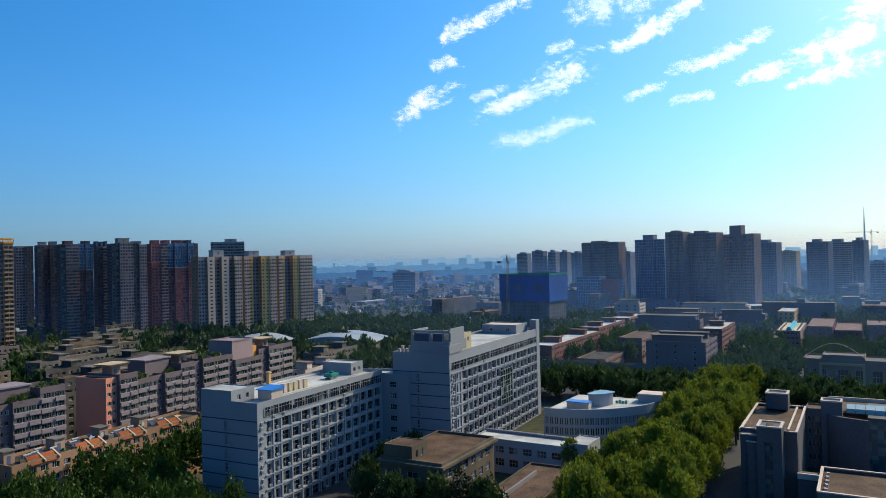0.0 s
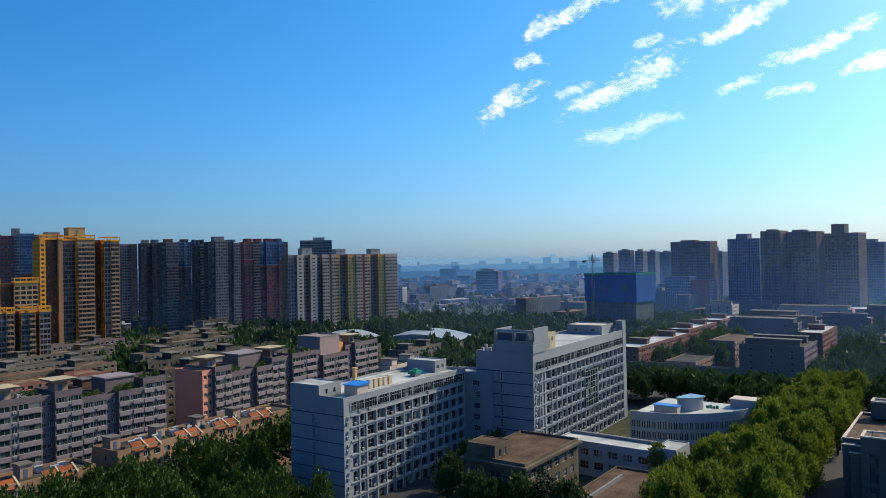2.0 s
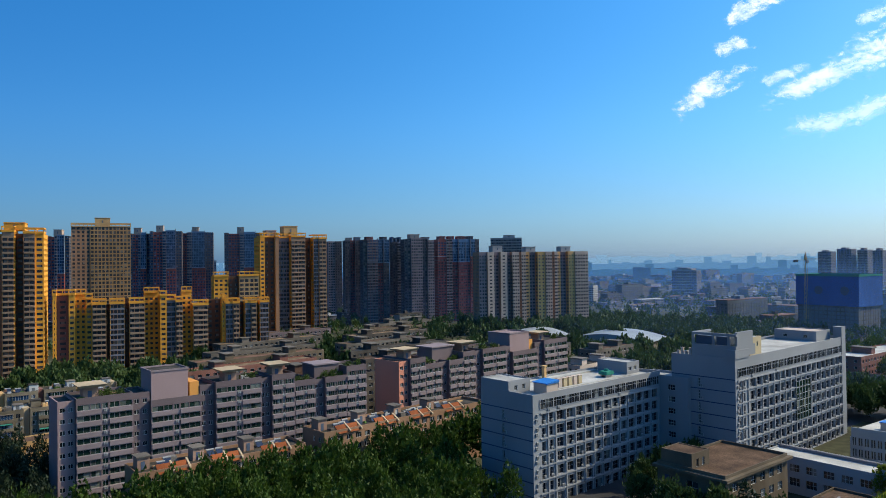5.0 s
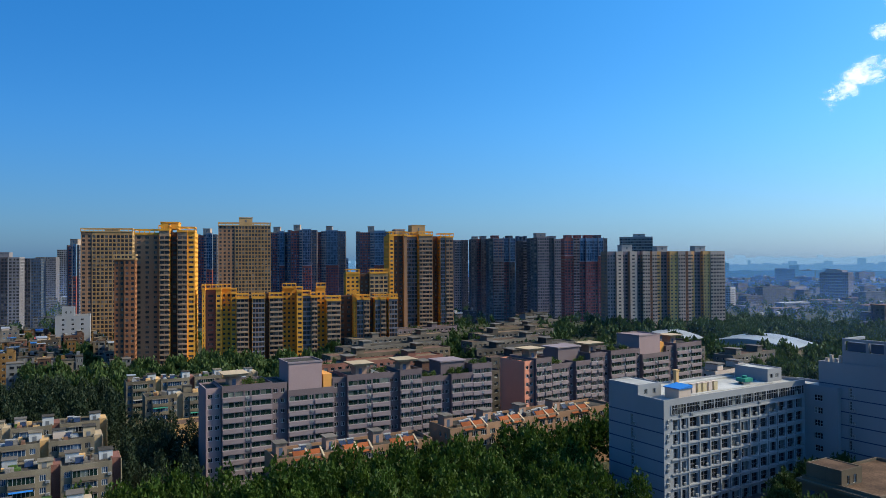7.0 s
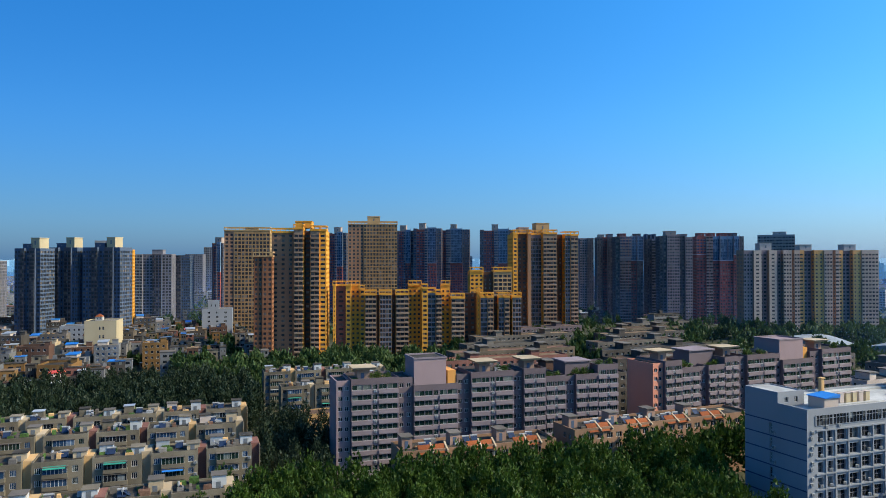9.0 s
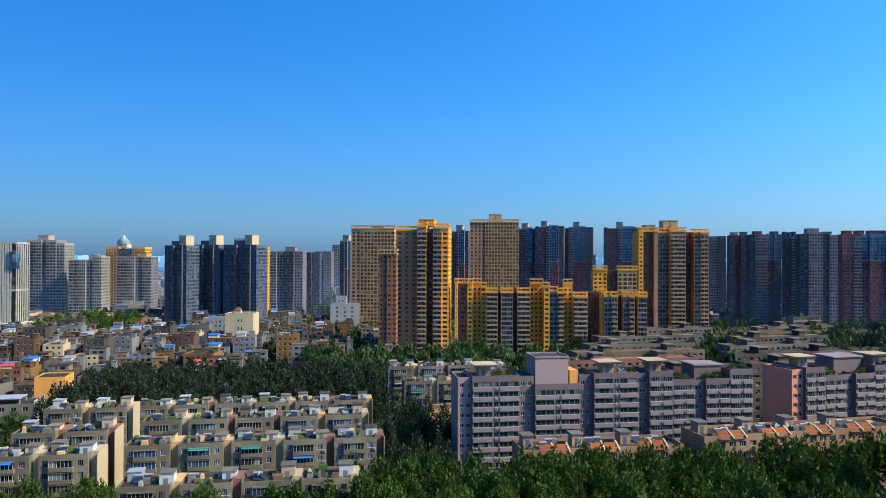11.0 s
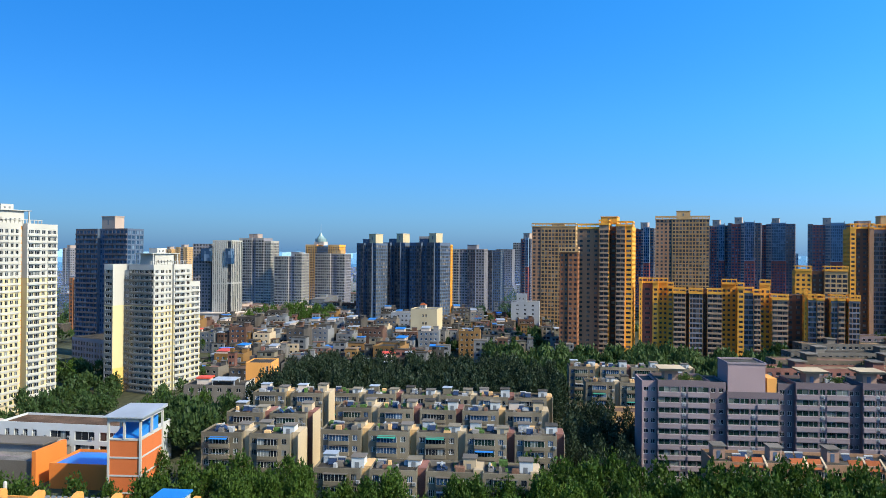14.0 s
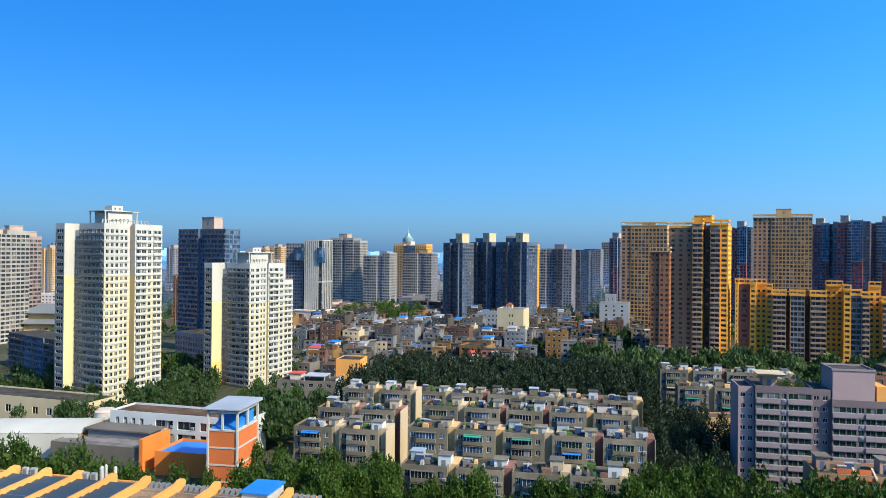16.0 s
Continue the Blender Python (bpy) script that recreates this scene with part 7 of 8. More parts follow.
for x0, x1, y0, y1, z, w, rf, heads, label in (
    (-162, -148, 372, 459, 14, "brick_red", "white_roof", 2, SCHOOL),
    (-167, -153, 470, 532, 14.5, "brick_red", "white_roof", 2, SCHOOL),
    (-169, -154, 545, 594, 14.5, "brick_red", "white_roof", 1, SCHOOL),
    (-151, -84, 366, 370, 7, "concrete", "white_roof", 0, "low pale arcade along the school yard"),
    (-134, -118, 372, 405, 8, "brown", "roof_grey", 0, "low brown shed with a felt roof"),
    (-96, -67, 369, 402, 19, "pink", "roof_grey", 2, "mauve pink school building with roof rooms"),
    (-126, -112, 422, 465, 14, "brown", "roof_brown", 0, PLAIN),
    (-144, -99, 526, 540, 16, "pink", "roof_grey", 2, PLAIN),
    (-189, -167, 625, 645, 20, "pale", "roof_grey", 1, PLAIN),
    (-88, -75, 467, 520, 16, "brick_red", "white_roof", 1, SCHOOL),
    (-61, -46, 483, 505, 10, "brown", "roof_grey", 0, PLAIN),
    (-33, -18, 541, 610, 12, "brick_red", "roof_red", 0, PLAIN),
    (-16, -1, 519, 575, 12, "brick_red", "roof_red", 0, PLAIN),
    (-60, -48, 640, 705, 14, "tan", "white_roof", 0, "low block with a white sheet roof"),
    (-64, -33, 404, 422, 8, "concrete", "concrete", 0, PLAIN),
    (-120, -92, 560, 574, 15, "brown", "concrete", 1, PLAIN),
    (-150, -112, 604, 618, 15, "brown", "roof_grey", 2, PLAIN),
    (-100, -66, 610, 624, 14, "pink", "white_roof", 1, PLAIN),
    (-185, -150, 690, 706, 17, "slate", "concrete", 1, PLAIN),
    (-140, -84, 660, 676, 16, "pale", "concrete", 2, PLAIN),
    (-94, -76, 700, 730, 14, "slate", "white_roof", 0, PLAIN),
    (2, 30, 560, 600, 12, "brick_red", "roof_red", 0, PLAIN),
):
    low_slab(x0, y0, y1 - y0, x1 - x0, z, 0, M[w], M[rf], label, "low blocks beyond the street", heads)
h = House("greenhouse_block", pose(-49, 510, 0), 14, 60, "low block with a cream roof and a teal skylight strip", "building")
h.mass("body", 0, 14, 0, 60, 0, 12, M["brown"], {"F": dict(cols=span(0.6, 13.4, 5, 1.8), rows=levels(0, 4, 3.0, 0.95, 1.4), glass=G["dark"])}, roof=M["cream"], parapet=0.5)
for j in range(6):
    part("skylight", Form(M["teal_sheet"]).hull([(5.0, 6 + 8 * j, 12.1), (9.0, 6 + 8 * j, 12.1), (9.0, 12.5 + 8 * j, 12.1), (5.0, 12.5 + 8 * j, 12.1)], [(6.2, 6 + 8 * j, 14.2), (7.8, 6 + 8 * j, 14.2), (7.8, 12.5 + 8 * j, 14.2), (6.2, 12.5 + 8 * j, 14.2)]), h.ob, "teal ridged skylight")
    part("vent", Form(M["frame_dark"]).box(1.6, 2.6, 8 + 8 * j, 9 + 8 * j, 12.05, 12.9).box(11.4, 12.4, 8 + 8 * j, 9 + 8 * j, 12.05, 12.9), h.ob)


def gate_hall():
    h = House("market_hall", pose(-26, 392, 0, 0, 0, -2), 38, 18, "brown hall with a thin arch over its front", "hall")
    h.mass("body", 0, 38, 0, 18, 0, 10.5, M["brown"], {"F": dict(cols=[(3, 5.5), (8, 11), (14, 19), (22, 25), (29, 33)], rows=[(1, 6.5)], panes=(3, 2))}, roof=M["concrete"], parapet=0.8)
    h.mass("upper", 8, 26, 2, 14, 10.5, 12.6, M["brown"], {}, roof=M["concrete"], parapet=0.5)
    part("portal", Form(M["tan"]).box(7, 8, -1.2, 0, 0, 9.6).box(25, 26, -1.2, 0, 0, 9.6).box(7, 26, -1.2, 0, 8.6, 9.6), h.ob)
    n = 18
    f = Form(M["pale"])
    pts = [(1 + 25 * j / n, 12.0 + 6.6 * math.sin(math.pi * j / n)) for j in range(n + 1)]
    for (a, b), (c, d) in zip(pts, pts[1:]):
        f.hull([(a, 1, b), (c, 1, d), (c, 1.4, d), (a, 1.4, b)], [(a, 1, b + 0.35), (c, 1, d + 0.35), (c, 1.4, d + 0.35), (a, 1.4, b + 0.35)])
    part("arch", f, h.ob, "thin pale steel arch")


gate_hall()

# ---- parked cars on the cross street ----
def car(m, paint):
    t = thing("car", m, "small parked car on the street", "car", "parked cars")
    part("body", Form(paint).hull([(-2.1, -0.85, 0.35), (2.1, -0.85, 0.35), (2.1, 0.85, 0.35), (-2.1, 0.85, 0.35)], [(-2.1, -0.8, 0.95), (2.0, -0.8, 0.85), (2.0, 0.8, 0.85), (-2.1, 0.8, 0.95)]), t)
    part("cabin", Form(M["frame_dark"]).hull([(-1.6, -0.75, 0.9), (1.0, -0.75, 0.88), (1.0, 0.75, 0.88), (-1.6, 0.75, 0.9)], [(-1.2, -0.62, 1.45), (0.4, -0.62, 1.45), (0.4, 0.62, 1.45), (-1.2, 0.62, 1.45)]), t)
    for wx in (-1.3, 1.3):
        for wy in (-0.85, 0.65):
            part("wheel", Form(M["frame_dark"]).hull([(wx + 0.32 * math.cos(a), wy, 0.32 + 0.32 * math.sin(a)) for a in (j * math.pi / 5 for j in range(10))], [(wx + 0.32 * math.cos(a), wy + 0.2, 0.32 + 0.32 * math.sin(a)) for a in (j * math.pi / 5 for j in range(10))]), t)
    return t


for j in range(16):
    car(pose(rnd.uniform(14, 34), 405 + rnd.uniform(0, 30), 0.05, 0, 0, rnd.uniform(-8, 8)), M["tower_white"] if rnd.random() < 0.7 else M["slate"])
for j in range(14):
    car(pose(-73 - 0.75 * j + rnd.uniform(-4, 4), 740 + 22 * j, 0.05, 0, 0, 93), M["tower_white"] if rnd.random() < 0.8 else M["slate"])
for j in range(6):
    car(pose(-232 + rnd.uniform(0, 12), -150 + 5 * j, 0.05, 0, 0, rnd.uniform(-8, 8)), M["tower_white"] if rnd.random() < 0.6 else M["slate"])

# ---- village of small houses ----
def house(x, y, w, d, floors, turn, wall, rnd):
    fl = 3.1
    z = floors * fl
    h = House("village_house", pose(x, y, 0, 0, 0, turn), w, d, "small flat-roofed house with a cluttered roof", "house", "village houses")
    rows = levels(0, floors, fl, 1.0, 1.4)
    h.mass("body", 0, w, 0, d, 0, z, wall, {"R": dict(cols=span(0.5, d - 0.5, max(2, int(d / 3)), 1.4), rows=rows, panes=(2, 1), glass=rnd.choice((G["dark"], G["blue"]))), "F": dict(cols=span(0.5, w - 0.5, max(1, int(w / 4)), 1.2), rows=rows, panes=(2, 1))}, roof=rnd.choice((M["roof_grey"], M["roof_grey"], M["roof_red"], M["roof_brown"], M["concrete"])), parapet=rnd.choice((0.4, 0.9, 1.0)), joined=True)
    part("stair_head", Form(wall).box(1, 4, d - 4, d - 1, z, z + 2.6).box(0.7, 4.3, d - 4.3, d - 0.7, z + 2.6, z + 2.8, M["concrete"]), h.ob)
    r = rnd.random()
    if r < 0.34:
        c = M["tin_blue"] if r < 0.13 else M["tin_red"] if r < 0.15 else M["tin_grey"]
        a, b = rnd.uniform(2, w * 0.4), rnd.uniform(0.5, d * 0.3)
        part("roof_shed", Form(M["pale"]).box(a, w - 0.6, b, b + d * 0.4, z, z + 2.1), h.ob)
        part("sheet_roof", Form(c).hull([(a - 0.3, b - 0.3, z + 2.1), (w - 0.3, b - 0.3, z + 2.1), (w - 0.3, b + d * 0.4 + 0.3, z + 2.1), (a - 0.3, b + d * 0.4 + 0.3, z + 2.1)], [(a - 0.3, b - 0.3, z + 2.7), (w - 0.3, b - 0.3, z + 2.25), (w - 0.3, b + d * 0.4 + 0.3, z + 2.25), (a - 0.3, b + d * 0.4 + 0.3, z + 2.7)]), h.ob)
    if rnd.random() < 0.2:
        clutter(h.ob, rnd, 0.6, w - 2, 0.6, d - 3, z + 0.06, 3)
    if rnd.random() < 0.45:
        solar_heater(h.ob.matrix_world @ pose(w * 0.6, d * 0.5, z + 0.06))


walls = [M[k] for k in ("village_grey", "village_grey", "village_grey", "village_brown", "village_brown", "village_white", "village_ochre", "beige", "grime", "concrete", "cream", "village_grey", "village_white", "village_white", "flat_side", "village_brown")]
for i in range(15):
    for j in range(13):
        x, y = -355 - 24 * i + rnd.uniform(-3, 3), -232 + 20 * j + rnd.uniform(-3, 3) + 0.0 * i
        if x > -440 and y < -165:
            continue
        if y > -44 and rnd.random() < 0.75:
            continue
        if i < 4 and y > -62:
            continue
        if x < -660 and y > -60:
            continue
        if rnd.random() < 0.06:
            continue
        house(x, y, rnd.uniform(9, 15), rnd.uniform(10, 16), rnd.choice((2, 3, 3, 4, 4, 5)), rnd.choice((-10, -6, 0, 4)), rnd.choice(walls), rnd)

def lanes(n, seed, x0, x1, y0, y1):
    """Sheds, lean-tos and yards packed between the village houses."""
    r = random.Random(seed)
    f = Form(M["village_grey"])
    coats = (M["village_grey"], M["village_brown"], M["village_white"], M["village_ochre"], M["beige"], M["brick_red"], M["village_white"], M["flat_wall"])
    roofs = [M["roof_grey"]] * 5 + [M["roof_red"], M["roof_brown"], M["concrete"], M["tin_grey"], M["tin_blue"], M["roof_tan"]]
    for k in range(n):
        x, y = r.uniform(x0, x1), r.uniform(y0, y1)
        if x > -440 and y < -165:
            continue
        w, l, z = r.uniform(3, 8), r.uniform(3, 9), r.choice((3, 6, 6.5, 9, 9.5, 12, 13))
        f.box(x, x + w, y, y + l, 0, z, r.choice(coats)).box(x - 0.2, x + w + 0.2, y - 0.2, y + l + 0.2, z, z + 0.3, r.choice(roofs))
        q = 1.0
        while q < z - 1.6:
            f.box(x + w, x + w + 0.05, y + l * 0.2, y + l * 0.45, q, q + 1.3, G["dark"]).box(x + w, x + w + 0.05, y + l * 0.6, y + l * 0.85, q, q + 1.3, G["dark"])
            q += 3.1
        if r.random() < 0.5:
            f.box(x + 0.5, x + 2.0, y + 0.5, y + 2.2, z + 0.3, z + 2.2, r.choice(coats))
    tagged(new("lane_sheds", f.mesh("lane_sheds")), "sheds and lean-tos packed between the village houses", "houses", kind="stuff")


lanes(520, 73, -700, -345, -235, -50)
lanes(150, 74, -650, -420, -52, 34)
k = House("yellow_house", pose(-316, -113, 0, 0, 0, 4), 13, 11, "apricot house with a dark stair slot", "house")
k.mass("body", 0, 13, 0, 11, 0, 15.5, M["apricot"], {"R": dict(cols=[(8.6, 9.8)], rows=[(1, 14.5)], panes=(1, 5)), "B": dict(cols=span(1, 12, 3, 1.4), rows=levels(0, 5, 3.1, 1, 1.4))}, roof=M["roof_grey"], parapet=0.5)
k = House("clinic", pose(-292, -130, 0, 0, 0, 4), 14, 25, "pale block with a blue sign on its end wall", "building")
k.mass("body", 0, 12, 0, 25, 0, 9.6, M["concrete"], {"R": dict(cols=span(1, 24, 6, 1.8), rows=levels(0, 3, 3.2, 1, 1.5))}, roof=M["roof_grey"], parapet=0.5)
part("end_wall", Form(M["tower_white"]).box(0, 12.2, 25, 25.3, 0, 11.2), k.ob)
sg = part("sign", Form(M["tin_blue"]).box(9.6, 11.8, 25.3, 25.5, 2.2, 9.8), k.ob, "tall blue sign with unreadable white characters")
for j in range(5):
    part("sign_character", Form(M["tower_white"]).box(10.2, 11.2, 25.5, 25.54, 2.8 + 1.4 * j, 3.7 + 1.4 * j), sg)
part("roof_hut", Form(M["pale"]).box(3, 8, 4, 9, 9.6, 12).box(2.6, 8.4, 3.6, 9.4, 12, 12.5, M["tin_red"]), k.ob, "roof hut under a red sheet")
part("roof_canopy", Form(M["tin_grey"]).box(2, 10, 10.5, 20, 11.6, 11.9).box(2.2, 2.5, 10.7, 11, 9.6, 11.6).box(9.5, 9.8, 10.7, 11, 9.6, 11.6).box(2.2, 2.5, 19.5, 19.8, 9.6, 11.6).box(9.5, 9.8, 19.5, 19.8, 9.6, 11.6), k.ob)
k = House("cream_house", pose(-494, -62, 0, 0, 0, -8), 16, 18, "tall cream house with a red topped turret", "house")
k.mass("body", 0, 16, 0, 18, 0, 26, M["cream"], {"R": dict(cols=[(8, 9), (10, 11)], rows=[(10, 12), (16, 18), (21, 23)])}, roof=M["concrete"], parapet=0.6)
k.mass("turret", 4, 8, 4, 8, 26, 28.4, M["tower_white"], {"R": dict(cols=[(0.6, 1.4), (2.4, 3.2)], rows=[(26.6, 27.8)])}, parapet=0)
part("turret_roof", Form(M["tile_orange"]).hull([(3.7, 3.7, 28.4), (8.3, 3.7, 28.4), (8.3, 8.3, 28.4), (3.7, 8.3, 28.4)], [(5.8, 5.8, 30), (6.2, 5.8, 30), (6.2, 6.2, 30), (5.8, 6.2, 30)]), k.ob, "red pyramid roof")
k = House("white_lab", pose(-590, 4, 0, 0, 0, -4), 18, 22, "white block with a stepped roof", "building")
k.mass("body", 0, 18, 0, 22, 0, 25, M["white"], {"R": dict(cols=span(2, 20, 3, 1.8), rows=levels(8, 5, 3.3, 1, 1.5))}, roof=M["concrete"], parapet=0.8)
k.mass("top", 4, 14, 4, 12, 25, 31, M["white"], {"R": dict(cols=[(2, 3), (5, 6)], rows=[(27, 29)])}, roof=M["concrete"], parapet=0.6)
k = House("white_house_row", pose(-566, -88, 0, 0, 0, -6), 14, 34, "white three storey row with small windows", "house")
k.mass("body", 0, 14, 0, 34, 0, 17, M["white"], {"R": dict(cols=span(1, 33, 10, 1.6), rows=levels(0, 5, 3.3, 1, 1.5))}, roof=M["concrete"], parapet=0.8)
for (x, y, L, z) in ((-660, -262, 90, 13), (-700, -300, 70, 12), (-640, -190, 60, 13)):
    low_slab(x, y, L, 16, z, -14, M["grey"], M["roof_red"], "long low school block with a reddish roof", "long school blocks", 2)
t = thing("temple_hall", pose(-440, -372, 0, 0, 0, 10), "old hall with dark tiled curved roofs", "hall")
part("body", Form(M["tan"]).box(-12, 12, -16, 16, 0, 12), t)
part("lower_roof", Form(M["frame_dark"]).hull([(-15, -19, 12), (15, -19, 12), (15, 19, 12), (-15, 19, 12)], [(-10, -14, 15), (10, -14, 15), (10, 14, 15), (-10, 14, 15)]), t)
part("upper_body", Form(M["tan"]).box(-9, 9, -13, 13, 15, 19), t)
part("upper_roof", Form(M["frame_dark"]).hull([(-12, -16, 19), (12, -16, 19), (12, 16, 19), (-12, 16, 19)], [(-1.5, -8, 25), (1.5, -8, 25), (1.5, 8, 25), (-1.5, 8, 25)]), t)
for (x, y, L, z) in ((-470, -420, 70, 16), (-520, -440, 80, 18), (-380, -300, 40, 12), (-600, -520, 80, 20)):
    low_slab(x, y, L, 18, z, 8, M["pale"], M["white_roof"], "long pale building beyond the towers", "west long blocks", 2)

# ---- far city ----
STYLE["far"] = dict(wall=M["far_wall"], band=M["far_wall"], sp=1.3, pitch=4.0, pier=1.4, out=0.0)
protos = []
for j in range(6):
    rr = random.Random(50 + j)
    L, D, z = rr.uniform(24, 60), rr.uniform(12, 18), rr.choice((9, 12, 15, 16, 18, 24))
    t = thing("far_block", pose(0, 0, 0), "plain city block in the distance", "building", "far city blocks")
    bay_mass(t, "body", 0, D, 0, L, 0, z, "far", 3.0, G["tower"], left=D)
    part("roof", Form(rr.choice((M["roof_grey"], M["concrete"], M["roof_red"]))).box(-0.2, D + 0.2, -0.2, L + 0.2, z + 0.004, z + 0.6), t)
    part("stair_head", Form(M["far_wall"]).box(2, D - 4, L * 0.4, L * 0.5, z + 0.6, z + 3.4), t)
    protos.append(t)
for j in range(150):
    d = 660 + 1900 * (j / 150.0) ** 1.3 + rnd.uniform(-40, 40)
    az = rnd.uniform(-33, 106)
    x, y = spot(az, d + (420 if 7 < az < 33 and d < 950 else 0))
    m = pose(x, y, 0, 0, 0, rnd.choice((0, 4, -6, 90, 86)))
    if j < 6:
        protos[j].matrix_world = m
    else:
        copy_thing(protos[j % 6], m)


def low_city(n, d0, d1, seed):
    """The countless low roofs of the far city, with window rows, roof rooms and a few white sheets."""
    r = random.Random(seed)
    f = Form(M["far_wall"])
    coats = (M["far_wall"], M["village_grey"], M["far_wall"], M["village_white"], M["village_grey"], M["slate"])
    roofs = [M["roof_grey"]] * 7 + [M["roof_red"]] * 3 + [M["concrete"]] * 3 + [M["roof_tan"]] * 2 + [M["tin_grey"], M["white_roof"]]
    for k in range(n):
        d, az = d0 + (d1 - d0) * r.random() ** 1.2, r.uniform(-33, 106)
        x, y = spot(az, d)
        if -740 < x < -330 and -270 < y < 40 or abs(x + 0.06 * y + 20) < 14:
            continue
        a, w, l, z = radians(r.choice((0, 4, -6, 8))), r.uniform(8, 15), r.uniform(10, 42), r.choice((4, 6, 7, 9, 10, 12, 15))
        c, sn = math.cos(a), math.sin(a)
        at = lambda u, v: (x + c * u - sn * v, y + sn * u + c * v)
        box = lambda u0, u1, v0, v1: [at(u0, v0), at(u1, v0), at(u1, v1), at(u0, v1)]
        m = r.choice(coats)
        f.prism(box(0, w, 0, l), 0, z, m)
        q = 1.2
        while q < z - 1.5 and d < 1300:
            f.prism(box(-0.06, w + 0.06, 0.8, l - 0.8), q, q + 1.3, G["tower"])
            q += 3.0
        f.prism(box(-0.2, w + 0.2, -0.2, l + 0.2), z, z + 0.5, r.choice(roofs))
        for j in range(r.randint(0, 2)):
            v = r.uniform(1, l - 4)
            f.prism(box(2, 5, v, v + 3), z + 0.5, z + 3.0, r.choice((m, m, M["village_grey"], M["tower_white"])))
    tagged(new("low_roofs", f.mesh("low_roofs")), "countless low roofs of the far city", "houses", kind="stuff")


low_city(300, 640, 1300, 71)
low_city(900, 1100, 2300, 72)

# ---- distance: skyline silhouettes behind everything, their haze painted in as a glow ----
# emission stands in for the light that hazy air would scatter
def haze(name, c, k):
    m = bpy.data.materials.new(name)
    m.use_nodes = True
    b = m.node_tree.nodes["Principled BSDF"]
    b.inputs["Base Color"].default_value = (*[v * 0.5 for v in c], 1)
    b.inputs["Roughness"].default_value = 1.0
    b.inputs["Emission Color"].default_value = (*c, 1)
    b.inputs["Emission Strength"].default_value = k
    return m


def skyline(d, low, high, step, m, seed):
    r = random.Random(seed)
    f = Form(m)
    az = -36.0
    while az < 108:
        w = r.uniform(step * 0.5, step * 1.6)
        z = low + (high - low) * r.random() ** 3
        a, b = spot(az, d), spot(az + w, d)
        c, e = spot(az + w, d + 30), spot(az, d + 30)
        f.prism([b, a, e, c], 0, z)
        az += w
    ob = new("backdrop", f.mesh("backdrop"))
    return tagged(ob, "skyline of far city and hills, its haze painted as a glow", "backdrop", kind="structure")


# each farther silhouette glows paler, so the haze deepens by colour
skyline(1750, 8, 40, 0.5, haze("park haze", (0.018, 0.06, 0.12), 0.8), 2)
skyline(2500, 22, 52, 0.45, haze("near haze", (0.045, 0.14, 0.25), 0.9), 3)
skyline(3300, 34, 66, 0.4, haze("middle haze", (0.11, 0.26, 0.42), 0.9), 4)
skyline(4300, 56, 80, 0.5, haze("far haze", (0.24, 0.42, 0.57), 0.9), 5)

# ---- trees ----
LEAF = dict(
    shrub=foliage("roof shrub leaves", (0.02, 0.045, 0.012), (0.11, 0.16, 0.03), through_light=0.3),
    plane=foliage("plane tree leaves", (0.0316, 0.0614, 0.00812), (0.271, 0.307, 0.0271), through_light=0.32),
    belt=foliage("street tree leaves", (0.01, 0.032, 0.005), (0.086, 0.148, 0.018), through_light=0.3),
    dark=foliage("dark tree leaves", (0.017, 0.041, 0.013), (0.066, 0.108, 0.028), through_light=0.3),
    poplar=foliage("poplar leaves", (0.01, 0.021, 0.0105), (0.031, 0.05, 0.022), through_light=0.2),
    cedar=foliage("cedar needles", (0.010, 0.022, 0.012), (0.03, 0.05, 0.022)),
)


def crown_arrays(seed, lobes, quads, size, tall):
    """Leaf quads gathered in upright plumes. lobes: (x, y, z, rx, rz) in metres."""
    g = np.random.RandomState(seed)
    w = np.array([l[3] ** 2 * l[4] ** 0.6 for l in lobes])
    pick = g.choice(len(lobes), quads, p=w / w.sum())
    l = np.array(lobes)[pick]
    d = g.normal(size=(quads, 3))
    d /= np.linalg.norm(d, axis=1, keepdims=True)
    r = 0.62 + 0.42 * g.random_sample(quads) ** 0.6
    slim = 1.0 - 0.5 * np.clip(d[:, 2] * r, 0, 1) ** 1.3
    c = l[:, :3] + d * r[:, None] * np.stack([l[:, 3] * slim, l[:, 3] * slim, l[:, 4]], 1)
    c += g.normal(size=c.shape) * 0.25
    out = d + g.normal(size=(quads, 3)) * 0.6
    up = np.array([0, 0, 1.0]) * tall + d * 0.5 + g.normal(size=(quads, 3)) * 0.4
    up /= np.linalg.norm(up, axis=1, keepdims=True)
    side = np.cross(up, out)
    side /= np.linalg.norm(side, axis=1, keepdims=True)
    s = size * (0.6 + 0.8 * g.random_sample(quads))[:, None]
    p = np.stack([c - side * s * 0.48, c + side * s * 0.48, c + up * s * 1.3], 1)
    return p


def leaf_mesh(name, p, m):
    """A mesh of loose leaves from an array of n by 3 corners."""
    n = len(p)
    me = bpy.data.meshes.new(name)
    me.vertices.add(3 * n)
    me.vertices.foreach_set("co", p.reshape(-1).astype(np.float32))
    me.loops.add(3 * n)
    me.loops.foreach_set("vertex_index", np.arange(3 * n, dtype=np.int32))
    me.polygons.add(n)
    me.polygons.foreach_set("loop_start", np.arange(0, 3 * n, 3, dtype=np.int32))
    me.materials.append(m)
    me.update(calc_edges=True)
    return me


